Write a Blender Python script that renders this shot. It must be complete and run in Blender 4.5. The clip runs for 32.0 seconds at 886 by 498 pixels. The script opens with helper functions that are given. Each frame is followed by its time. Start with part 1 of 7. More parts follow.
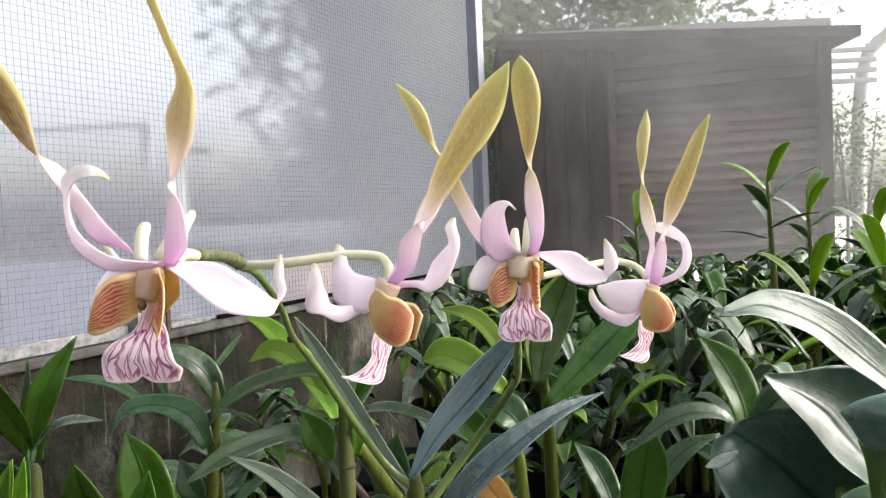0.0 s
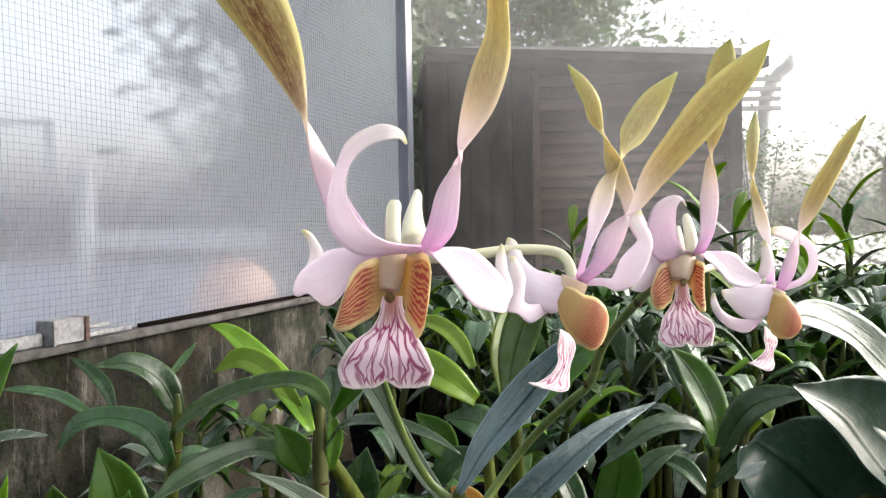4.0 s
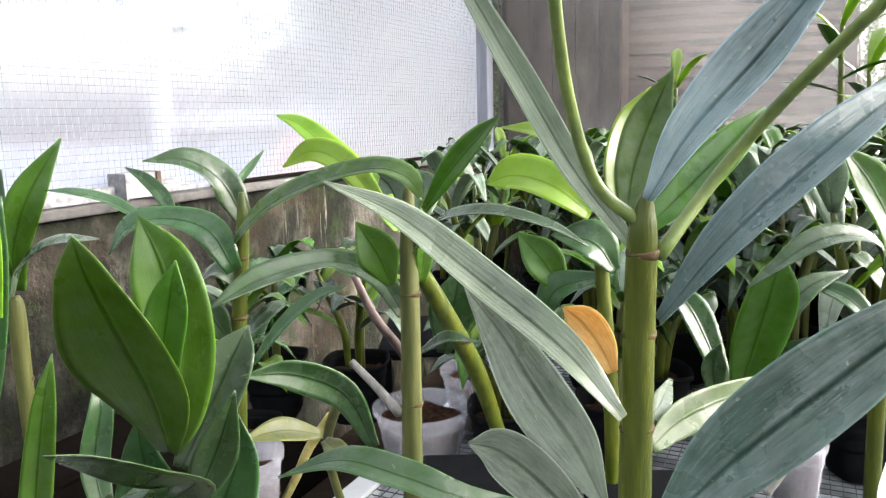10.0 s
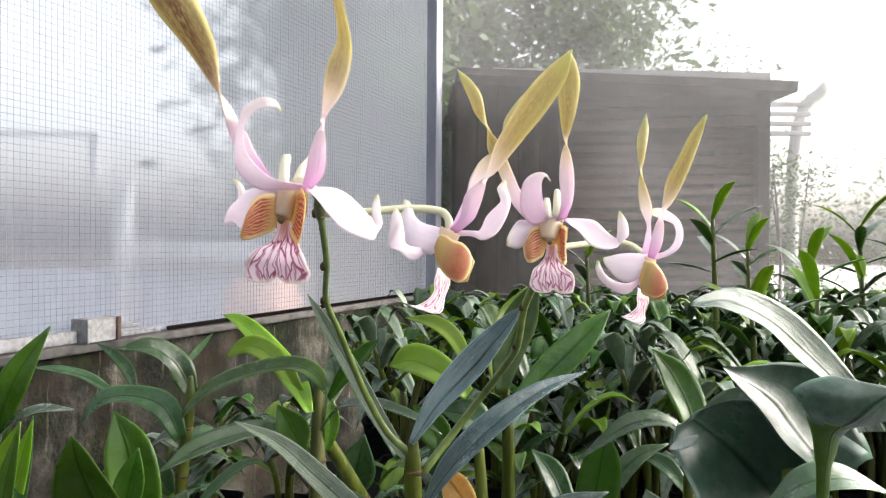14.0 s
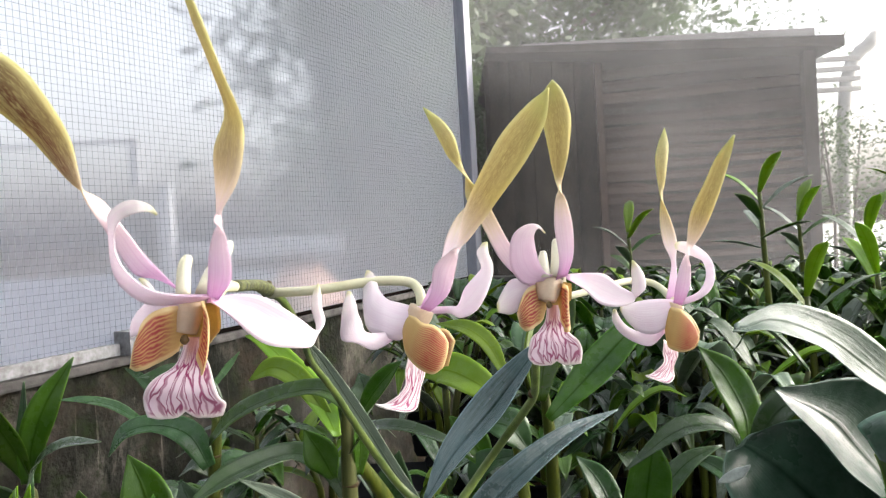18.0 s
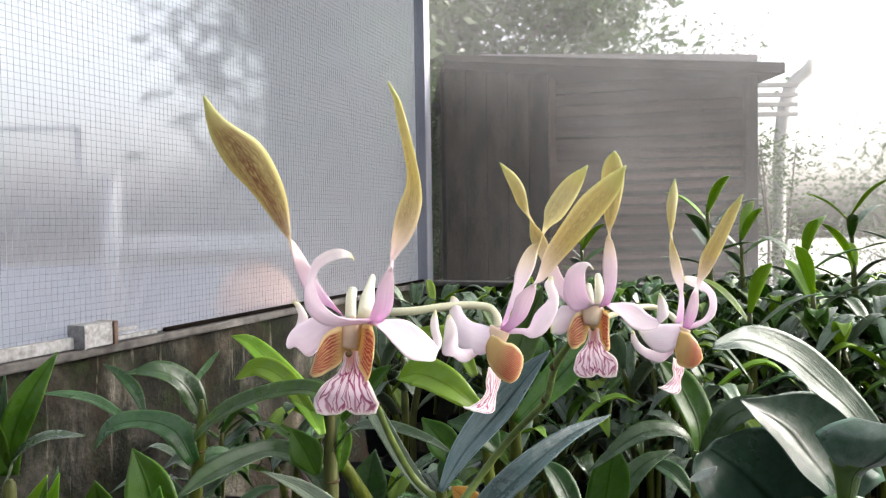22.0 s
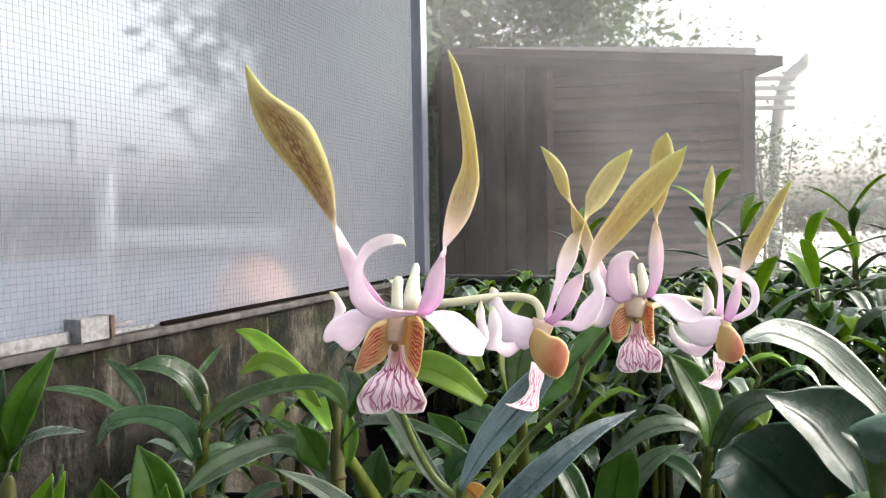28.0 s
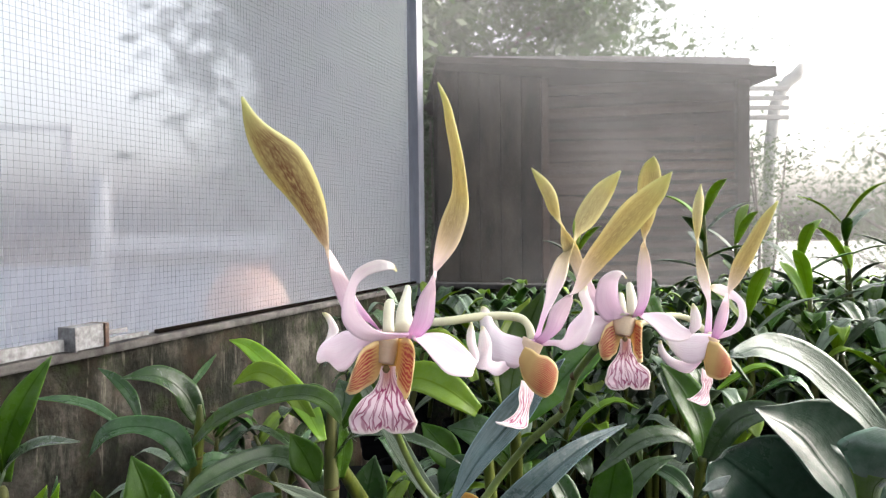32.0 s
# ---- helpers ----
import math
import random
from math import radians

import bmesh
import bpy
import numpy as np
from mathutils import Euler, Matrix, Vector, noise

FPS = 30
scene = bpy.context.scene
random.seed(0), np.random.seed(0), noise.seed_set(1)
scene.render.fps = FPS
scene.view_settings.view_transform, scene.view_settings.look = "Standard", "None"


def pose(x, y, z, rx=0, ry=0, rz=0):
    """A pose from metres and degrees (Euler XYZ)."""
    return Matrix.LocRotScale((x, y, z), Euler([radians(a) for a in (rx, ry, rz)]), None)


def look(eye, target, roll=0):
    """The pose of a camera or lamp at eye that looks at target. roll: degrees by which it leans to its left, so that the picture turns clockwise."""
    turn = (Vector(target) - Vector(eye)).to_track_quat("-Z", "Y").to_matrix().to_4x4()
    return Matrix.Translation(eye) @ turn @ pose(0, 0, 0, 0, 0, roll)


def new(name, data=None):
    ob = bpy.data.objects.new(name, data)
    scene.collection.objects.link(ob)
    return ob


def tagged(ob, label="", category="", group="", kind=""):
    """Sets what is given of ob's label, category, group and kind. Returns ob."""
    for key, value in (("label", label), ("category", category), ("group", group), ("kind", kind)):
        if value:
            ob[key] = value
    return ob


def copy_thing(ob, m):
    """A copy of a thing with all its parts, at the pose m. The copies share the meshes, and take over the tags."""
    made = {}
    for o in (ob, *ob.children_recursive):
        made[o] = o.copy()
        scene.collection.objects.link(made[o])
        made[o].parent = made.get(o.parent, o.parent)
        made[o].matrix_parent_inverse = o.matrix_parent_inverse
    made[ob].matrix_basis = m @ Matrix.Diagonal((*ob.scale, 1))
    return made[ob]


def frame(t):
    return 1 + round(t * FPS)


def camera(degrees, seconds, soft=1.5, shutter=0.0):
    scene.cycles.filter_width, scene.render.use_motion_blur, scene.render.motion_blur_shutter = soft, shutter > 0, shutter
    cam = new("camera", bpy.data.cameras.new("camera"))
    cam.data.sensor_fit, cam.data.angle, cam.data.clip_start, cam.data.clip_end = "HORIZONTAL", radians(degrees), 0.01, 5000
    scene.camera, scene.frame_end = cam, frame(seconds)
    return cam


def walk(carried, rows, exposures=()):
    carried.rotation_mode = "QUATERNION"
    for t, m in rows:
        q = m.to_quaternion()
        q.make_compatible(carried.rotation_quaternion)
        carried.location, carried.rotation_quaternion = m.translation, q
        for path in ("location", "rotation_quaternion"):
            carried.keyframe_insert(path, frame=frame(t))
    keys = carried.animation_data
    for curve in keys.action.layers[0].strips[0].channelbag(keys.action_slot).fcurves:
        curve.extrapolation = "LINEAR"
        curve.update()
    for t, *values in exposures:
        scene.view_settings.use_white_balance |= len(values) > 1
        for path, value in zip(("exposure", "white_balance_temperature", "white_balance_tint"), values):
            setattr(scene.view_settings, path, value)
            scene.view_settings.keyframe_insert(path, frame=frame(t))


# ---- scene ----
cam = camera(60.8, 32.0, 1.3)
PATH = [
    (0, (0.045, 0.026, 1.116), (-0.051, 2.022, 1.025), -2.5),
    (0.5, (0.043, 0.022, 1.117), (0.008, 2.02, 1.042), -1.9),
    (1, (0.042, 0.015, 1.121), (0.004, 2.013, 1.056), -2.1),
    (1.5, (0.033, 0.007, 1.122), (-0.014, 2.006, 1.076), -1.9),
    (2, (0.03, 0.004, 1.129), (0.045, 2.004, 1.083), -1.6),
    (2.5, (0.014, 0.01, 1.137), (0.158, 2.004, 1.11), -1.7),
    (4.5, (-0.032, 0.052, 1.106), (0.103, 2.045, 1.009), -0.8),
    (5, (-0.043, 0.056, 1.102), (0.068, 2.048, 0.965), -1.2),
    (5.5, (-0.046, 0.064, 1.09), (0.065, 2.053, 0.908), -1.1),
    (6, (-0.038, 0.073, 1.085), (0.098, 2.056, 0.863), -1.8),
    (6.5, (-0.045, 0.074, 1.074), (0.085, 2.053, 0.822), -1.1),
    (7, (-0.053, 0.073, 1.066), (0.066, 2.048, 0.776), -0.9),
    (7.5, (-0.052, 0.087, 1.045), (0.055, 2.05, 0.679), -0.7),
    (8, (-0.05, 0.101, 1.025), (0.037, 2.052, 0.597), -0.7),
    (8.5, (-0.049, 0.118, 1.019), (0.009, 2.073, 0.601), -1.0),
    (9, (-0.046, 0.139, 1.018), (-0.043, 2.104, 0.646), -1.3),
    (9.5, (-0.044, 0.155, 1.016), (-0.08, 2.125, 0.67), -1.6),
    (10, (-0.046, 0.165, 1.014), (-0.101, 2.135, 0.674), -1.5),
    (10.5, (-0.042, 0.163, 1.018), (-0.09, 2.135, 0.689), -2.0),
    (11, (-0.038, 0.139, 1.028), (-0.072, 2.117, 0.734), -2.1),
    (11.5, (-0.033, 0.112, 1.043), (-0.033, 2.097, 0.799), -1.5),
    (12, (-0.026, 0.085, 1.054), (-0.05, 2.077, 0.878), -2.1),
    (12.5, (-0.017, 0.048, 1.07), (-0.043, 2.046, 0.974), -1.6),
    (13, (-0.014, 0.027, 1.081), (-0.036, 2.026, 1.016), -0.9),
    (13.5, (-0.002, 0.003, 1.089), (0.014, 2.003, 1.084), 0.0),
    (14, (0.013, -0.015, 1.095), (0.067, 1.984, 1.083), 0.4),
    (14.5, (0.032, -0.022, 1.095), (0.03, 1.978, 1.085), -1.9),
    (14.6, (0.033, -0.023, 1.091), (0.012, 1.977, 1.113), -0.9),
    (15, (0.025, 0.019, 1.082), (-0.095, 2.015, 1.073), 1.4),
    (15.5, (0.039, 0.041, 1.106), (-0.046, 2.038, 1.176), -0.1),
    (17.5, (0.029, 0.033, 1.119), (0.031, 2.031, 1.028), -2.9),
    (18, (0.034, 0.027, 1.12), (-0.031, 2.025, 1.058), -3.2),
    (18.5, (0.022, 0.008, 1.126), (-0.068, 2.005, 1.059), -1.3),
    (19, (0.019, 0.002, 1.126), (-0.069, 1.999, 1.058), -0.5),
    (19.5, (0.013, -0.001, 1.127), (-0.055, 1.997, 1.068), -0.0),
    (20, (0.01, 0.001, 1.127), (0.021, 1.998, 1.022), -0.2),
    (20.5, (0.009, -0.01, 1.125), (0.013, 1.987, 1.006), -0.5),
    (21, (0.004, -0.01, 1.127), (0.038, 1.985, 0.995), -0.2),
    (21.5, (0.002, -0.013, 1.129), (0.06, 1.983, 1.011), -0.5),
    (22, (-0.006, -0.016, 1.132), (0.08, 1.981, 1.07), -0.9),
    (22.5, (-0.018, -0.014, 1.131), (0.112, 1.98, 1.062), -0.8),
    (23, (-0.02, -0.01, 1.128), (0.138, 1.981, 1.019), -0.4),
    (23.5, (-0.018, -0.009, 1.129), (0.118, 1.983, 1.022), -0.7),
    (24, (-0.015, -0.007, 1.128), (0.113, 1.986, 1.019), -0.6),
    (24.5, (-0.012, -0.001, 1.129), (0.124, 1.992, 1.021), -0.8),
    (26.5, (-0.012, -0.002, 1.127), (0.152, 1.989, 1.05), 0.4),
    (27, (-0.017, -0.001, 1.13), (0.158, 1.99, 1.064), 1.1),
    (27.5, (-0.018, 0.002, 1.132), (0.11, 1.996, 1.06), 0.1),
    (28, (-0.019, -0.002, 1.13), (0.082, 1.994, 1.052), -0.9),
    (28.5, (-0.017, -0.003, 1.132), (0.117, 1.991, 1.062), -0.1),
    (29, (-0.013, -0.007, 1.133), (0.122, 1.987, 1.069), -0.4),
    (29.5, (-0.015, -0.007, 1.132), (0.11, 1.988, 1.069), -0.6),
    (30, (-0.017, -0.005, 1.13), (0.103, 1.991, 1.064), -0.7),
    (30.5, (-0.016, -0.004, 1.131), (0.111, 1.991, 1.061), -0.3),
    (31, (-0.015, -0.004, 1.133), (0.098, 1.991, 1.07), -0.9),
    (31.5, (-0.016, -0.004, 1.135), (0.096, 1.992, 1.074), -1.0),
    (32, (-0.018, -0.006, 1.134), (0.095, 1.99, 1.075), -0.7),
]
BASE = 0.85
EXPOSURES = [(t, BASE + e) for t, e in ((0.0, 0.0), (4.5, 0.0), (5.2, 0.15), (6.0, 0.45), (8.0, 0.88), (10.0, 1.08), (11.0, 1.0), (12.5, 0.55), (14.0, 0.15), (15.5, 0.15), (17.5, 0.0), (32.0, 0.05))]
walk(cam, [(t, look(eye, target, roll)) for t, eye, target, roll in PATH], EXPOSURES)
SKY, SUN = 0.13, 1.9

# ---- light and sky ----
world = bpy.data.worlds.new("overcast_sky")
world.use_nodes = True
scene.world = world
wn, wl = world.node_tree.nodes, world.node_tree.links
sky = wn.new("ShaderNodeTexSky")
sky.sky_type, sky.sun_disc = "NISHITA", False
sky.sun_elevation, sky.sun_rotation = radians(27), radians(81.5)
sky.air_density, sky.dust_density = 1.0, 8.0
wn["Background"].inputs["Strength"].default_value = SKY
cloud = wn.new("ShaderNodeHueSaturation")   # thin bright cloud takes the blue out of the sky
cloud.inputs["Saturation"].default_value, cloud.inputs["Value"].default_value = 0.31, 2.6
wl.new(sky.outputs[0], cloud.inputs["Color"])
wl.new(cloud.outputs[0], wn["Background"].inputs["Color"])
sun = new("sun", bpy.data.lights.new("sun", "SUN"))
sun.data.energy, sun.data.angle, sun.data.color = SUN, radians(15), (1.0, 0.95, 0.87)
sun.matrix_world = look((4.0, 0.6, 2.75), (0.0, 0.0, 0.7))

# ---- small builders ----
ORIGIN = {}


def thing(name, at, label, category, group="", kind=""):
    ob = new(name)
    ob.empty_display_size = 0.02
    ob.location = at
    ORIGIN[ob] = Vector(at)
    return tagged(ob, label, category, group, kind)


def part(name, bm, material, parent, label=""):
    origin = ORIGIN[parent]
    bm.transform(Matrix.Translation(-origin))
    me = bpy.data.meshes.new(name)
    bm.to_mesh(me)
    bm.free()
    me.materials.append(material)
    ob = new(name, me)
    ob.parent = parent
    ORIGIN[ob] = origin
    return tagged(ob, label)


def solid(name, bm, material, label, category, group="", kind=""):
    me = bpy.data.meshes.new(name)
    bm.to_mesh(me)
    bm.free()
    me.materials.append(material)
    ob = new(name, me)
    ORIGIN[ob] = Vector((0, 0, 0))
    return tagged(ob, label, category, group, kind)


def smooth(bm):
    for f in bm.faces:
        f.smooth = True
    return bm


def spline(ctrl, n):
    """n samples of a smooth curve through rows of numbers."""
    c = np.array(ctrl, float)
    k = len(c)
    ext = np.vstack([2 * c[0] - c[1], c, 2 * c[-1] - c[-2]])
    out = []
    for s in np.linspace(0, k - 1, n):
        i = min(int(s), k - 2)
        f = s - i
        a, b, d, e = ext[i:i + 4]
        out.append(0.5 * (2 * b + (d - a) * f + (2 * a - 5 * b + 4 * d - e) * f ** 2 + (3 * b - a - 3 * d + e) * f ** 3))
    return np.array(out)


def ribbon(ctrl, normals, nu=16, nv=7, cup=0.2, thick=0.0007, ripple=0.0, lobed=0.0, power=1.5):
    """A leaf, petal or sepal: a blade swept along ctrl rows (x, y, z, width), facing the normals, with its own thickness."""
    rows = spline(ctrl, nu)
    hint = spline(normals, nu) if len(normals) > 1 else np.repeat(np.array(normals, float), nu, 0)
    p = rows[:, :3]
    w = np.maximum(rows[:, 3], 0.0002)
    tan = np.gradient(p, axis=0)
    tan /= np.linalg.norm(tan, axis=1)[:, None] + 1e-12
    nor = hint - (hint * tan).sum(1)[:, None] * tan
    nor /= np.linalg.norm(nor, axis=1)[:, None] + 1e-12
    side = np.cross(tan, nor)
    bm = bmesh.new()
    uv = bm.loops.layers.uv.new("uv")
    top, bot, at = [], [], {}
    for i in range(nu):
        ta, ba = [], []
        for j in range(nv):
            a = 2 * j / (nv - 1) - 1
            lift = cup * abs(a) ** power * w[i] / 2 + ripple * w[i] * abs(a) * math.sin(9.0 * i / nu + 2.2 * a)
            q = p[i] + side[i] * a * w[i] / 2 + nor[i] * lift
            if lobed:
                q = q + tan[i] * w[i] * lobed * math.sin(math.pi * abs(a)) * (i / (nu - 1)) ** 3
            t = thick * (1 - 0.6 * a * a) / 2
            v1, v2 = bm.verts.new(q + nor[i] * t), bm.verts.new(q - nor[i] * t)
            at[v1] = at[v2] = (j / (nv - 1), i / (nu - 1))
            ta.append(v1)
            ba.append(v2)
        top.append(ta)
        bot.append(ba)
    for i in range(nu - 1):
        for j in range(nv - 1):
            bm.faces.new((top[i][j], top[i + 1][j], top[i + 1][j + 1], top[i][j + 1]))
            bm.faces.new((bot[i][j], bot[i][j + 1], bot[i + 1][j + 1], bot[i + 1][j]))
        bm.faces.new((top[i][0], bot[i][0], bot[i + 1][0], top[i + 1][0]))
        bm.faces.new((top[i][-1], top[i + 1][-1], bot[i + 1][-1], bot[i][-1]))
    for k in (0, nu - 1):
        for j in range(nv - 1):
            q = (top[k][j], top[k][j + 1], bot[k][j + 1], bot[k][j])
            bm.faces.new(q if k == 0 else q[::-1])
    for f in bm.faces:
        f.smooth = True
        for l in f.loops:
            l[uv].uv = at[l.vert]
    return bm


def blade(rows, nu=30, nv=9, belly=0.2, thick=0.0006, ripple=0.0, lobed=0.0):
    """A petal or lip lobe lofted over rows of a middle point and half a width, bellied and with its own thickness."""
    r = spline(rows, nu)
    p, h = r[:, :3], r[:, 3:]
    w = np.linalg.norm(h, axis=1)
    tan = np.gradient(p, axis=0)
    tan /= np.linalg.norm(tan, axis=1)[:, None] + 1e-12
    nor = np.cross(h, tan)
    nor /= np.linalg.norm(nor, axis=1)[:, None] + 1e-12
    far = np.concatenate([[0], np.cumsum(np.linalg.norm(np.diff(p, axis=0), axis=1))])
    far /= far[-1]
    bm = bmesh.new()
    uv = bm.loops.layers.uv.new("uv")
    top, bot, at = [], [], {}
    for i in range(nu):
        ta, ba = [], []
        for j in range(nv):
            a = 2 * j / (nv - 1) - 1
            lift = belly * (a * a - 0.5) * w[i] + ripple * w[i] * abs(a) ** 1.5 * math.sin(13.0 * far[i] + 2.6 * a)
            q = p[i] + h[i] * a + nor[i] * lift
            if lobed:
                q = q + tan[i] * 2 * w[i] * lobed * -(max(0.0, 1 - abs(a) / 0.3) ** 1.3 + 1.6 * max(0.0, abs(a) - 0.72)) * far[i] ** 4
            t = thick * (1 - 0.6 * a * a) / 2
            v1, v2 = bm.verts.new(q + nor[i] * t), bm.verts.new(q - nor[i] * t)
            at[v1] = at[v2] = (j / (nv - 1), far[i])
            ta.append(v1)
            ba.append(v2)
        top.append(ta)
        bot.append(ba)
    for i in range(nu - 1):
        for j in range(nv - 1):
            bm.faces.new((top[i][j], top[i + 1][j], top[i + 1][j + 1], top[i][j + 1]))
            bm.faces.new((bot[i][j], bot[i][j + 1], bot[i + 1][j + 1], bot[i + 1][j]))
        bm.faces.new((top[i][0], bot[i][0], bot[i + 1][0], top[i + 1][0]))
        bm.faces.new((top[i][-1], top[i + 1][-1], bot[i + 1][-1], bot[i][-1]))
    for k in (0, nu - 1):
        for j in range(nv - 1):
            q = (top[k][j], top[k][j + 1], bot[k][j + 1], bot[k][j])
            bm.faces.new(q if k == 0 else q[::-1])
    for f in bm.faces:
        f.smooth = True
        for l in f.loops:
            l[uv].uv = at[l.vert]
    return bm


def tube(ctrl, n=14, sides=9, bumps=()):
    """A round stem along ctrl rows (x, y, z, radius), closed at both ends."""
    rows = spline(ctrl, n)
    p, r = rows[:, :3], np.maximum(rows[:, 3], 0.0001)
    tan = np.gradient(p, axis=0)
    tan /= np.linalg.norm(tan, axis=1)[:, None] + 1e-12
    bm = bmesh.new()
    uv = bm.loops.layers.uv.new("uv")
    ref = np.array((0.9, 0.3, 0.2)) if abs(tan[0][2]) > 0.7 else np.array((0.1, 0.2, 1.0))
    rings, at = [], {}
    for i in range(n):
        a = np.cross(tan[i], ref)
        a /= np.linalg.norm(a)
        b = np.cross(tan[i], a)
        ring = []
        for j in range(sides):
            g = 2 * math.pi * j / sides
            v = bm.verts.new(p[i] + (a * math.cos(g) + b * math.sin(g)) * r[i])
            at[v] = (j / sides, i / (n - 1))
            ring.append(v)
        rings.append(ring)
    for i in range(n - 1):
        for j in range(sides):
            k = (j + 1) % sides
            bm.faces.new((rings[i][j], rings[i][k], rings[i + 1][k], rings[i + 1][j]))
    bm.faces.new(rings[0][::-1])
    bm.faces.new(rings[-1])
    for f in bm.faces:
        f.smooth = True
        for l in f.loops:
            l[uv].uv = at[l.vert]
    return bm


def box(lo, hi, bevel=0.0, turn=None):
    """A box between two corners, its edges rounded, laid by the matrix turn."""
    bm = bmesh.new()
    bmesh.ops.create_cube(bm, size=1.0)
    lo, hi = Vector(lo), Vector(hi)
    bmesh.ops.scale(bm, vec=hi - lo, verts=bm.verts)
    bmesh.ops.translate(bm, vec=(lo + hi) / 2, verts=bm.verts)
    if bevel:
        bmesh.ops.bevel(bm, geom=bm.edges[:], offset=bevel, segments=2, affect="EDGES", profile=0.6)
    if turn:
        bm.transform(turn)
    return bm


def lathe(profile, sides=28, centre=(0, 0, 0), square=0.0):
    """A turned wall through rows (radius, z); square > 0 pulls it towards a rounded square."""
    bm = bmesh.new()
    rings = []
    for r, z in profile:
        ring = []
        for j in range(sides):
            g = 2 * math.pi * j / sides
            c, s = math.cos(g), math.sin(g)
            k = 1.0
            if square:
                k = (1 - square) + square / max(abs(c), abs(s))
            ring.append(bm.verts.new((centre[0] + r * k * c, centre[1] + r * k * s, centre[2] + z)))
        rings.append(ring)
    for a, b in zip(rings, rings[1:]):
        for j in range(sides):
            k = (j + 1) % sides
            bm.faces.new((a[j], a[k], b[k], b[j])).smooth = True
    bm.faces.new(rings[-1])
    return bm


# ---- materials ----
def base_material(name, rough=0.5, metal=0.0, spec=0.5):
    m = bpy.data.materials.new(name)
    m.use_nodes = True
    n, l = m.node_tree.nodes, m.node_tree.links
    b = n["Principled BSDF"]
    b.inputs["Roughness"].default_value, b.inputs["Metallic"].default_value = rough, metal
    b.inputs["Specular IOR Level"].default_value = spec
    return m, n, l, b


def math_node(n, l, op, a, b=None, clamp=False):
    q = n.new("ShaderNodeMath")
    q.operation, q.use_clamp = op, clamp
    for i, v in enumerate((a, b)):
        if v is None:
            continue
        if isinstance(v, (int, float)):
            q.inputs[i].default_value = v
        else:
            l.new(v, q.inputs[i])
    return q.outputs[0]


def mix_node(n, l, fac, a, b, mode="MIX"):
    q = n.new("ShaderNodeMix")
    q.data_type, q.blend_type = "RGBA", mode
    for s, v in ((0, fac), (6, a), (7, b)):
        if isinstance(v, (int, float)):
            q.inputs[s].default_value = v
        elif isinstance(v, tuple):
            q.inputs[s].default_value = (*v, 1)
        else:
            l.new(v, q.inputs[s])
    return q.outputs[2]


def ramp_node(n, l, fac, stops):
    q = n.new("ShaderNodeValToRGB")
    e = q.color_ramp.elements
    while len(e) < len(stops):
        e.new(0.5)
    for k, (pos, col) in zip(e, stops):
        k.position, k.color = pos, (*col, 1) if isinstance(col, tuple) else (col, col, col, 1)
    l.new(fac, q.inputs[0])
    return q.outputs[0]


def noise_node(n, l, scale, detail=4.0, vector=None, rough=0.55):
    q = n.new("ShaderNodeTexNoise")
    q.inputs["Scale"].default_value, q.inputs["Detail"].default_value, q.inputs["Roughness"].default_value = scale, detail, rough
    if vector is None:
        vector = n.new("ShaderNodeTexCoord").outputs["Object"]
    l.new(vector, q.inputs["Vector"])
    return q.outputs["Fac"]


def bump_node(n, l, b, height, strength, distance):
    q = n.new("ShaderNodeBump")
    q.inputs["Strength"].default_value, q.inputs["Distance"].default_value = strength, distance
    l.new(height, q.inputs["Height"])
    l.new(q.outputs[0], b.inputs["Normal"])


def stretched(n, l, sx, sy, sz, kind="UV"):
    q = n.new("ShaderNodeMapping")
    q.inputs["Scale"].default_value = (sx, sy, sz)
    l.new(n.new("ShaderNodeTexCoord").outputs[kind], q.inputs["Vector"])
    return q.outputs[0]


def thin(m, n, l, b, colour, share):
    """Lets light through a thin leaf or petal."""
    t = n.new("ShaderNodeBsdfTranslucent")
    if isinstance(colour, tuple):
        t.inputs["Color"].default_value = (*colour, 1)
    else:
        l.new(colour, t.inputs["Color"])
    s = n.new("ShaderNodeMixShader")
    s.inputs[0].default_value = share
    l.new(b.outputs[0], s.inputs[1])
    l.new(t.outputs[0], s.inputs[2])
    l.new(s.outputs[0], n["Material Output"].inputs["Surface"])


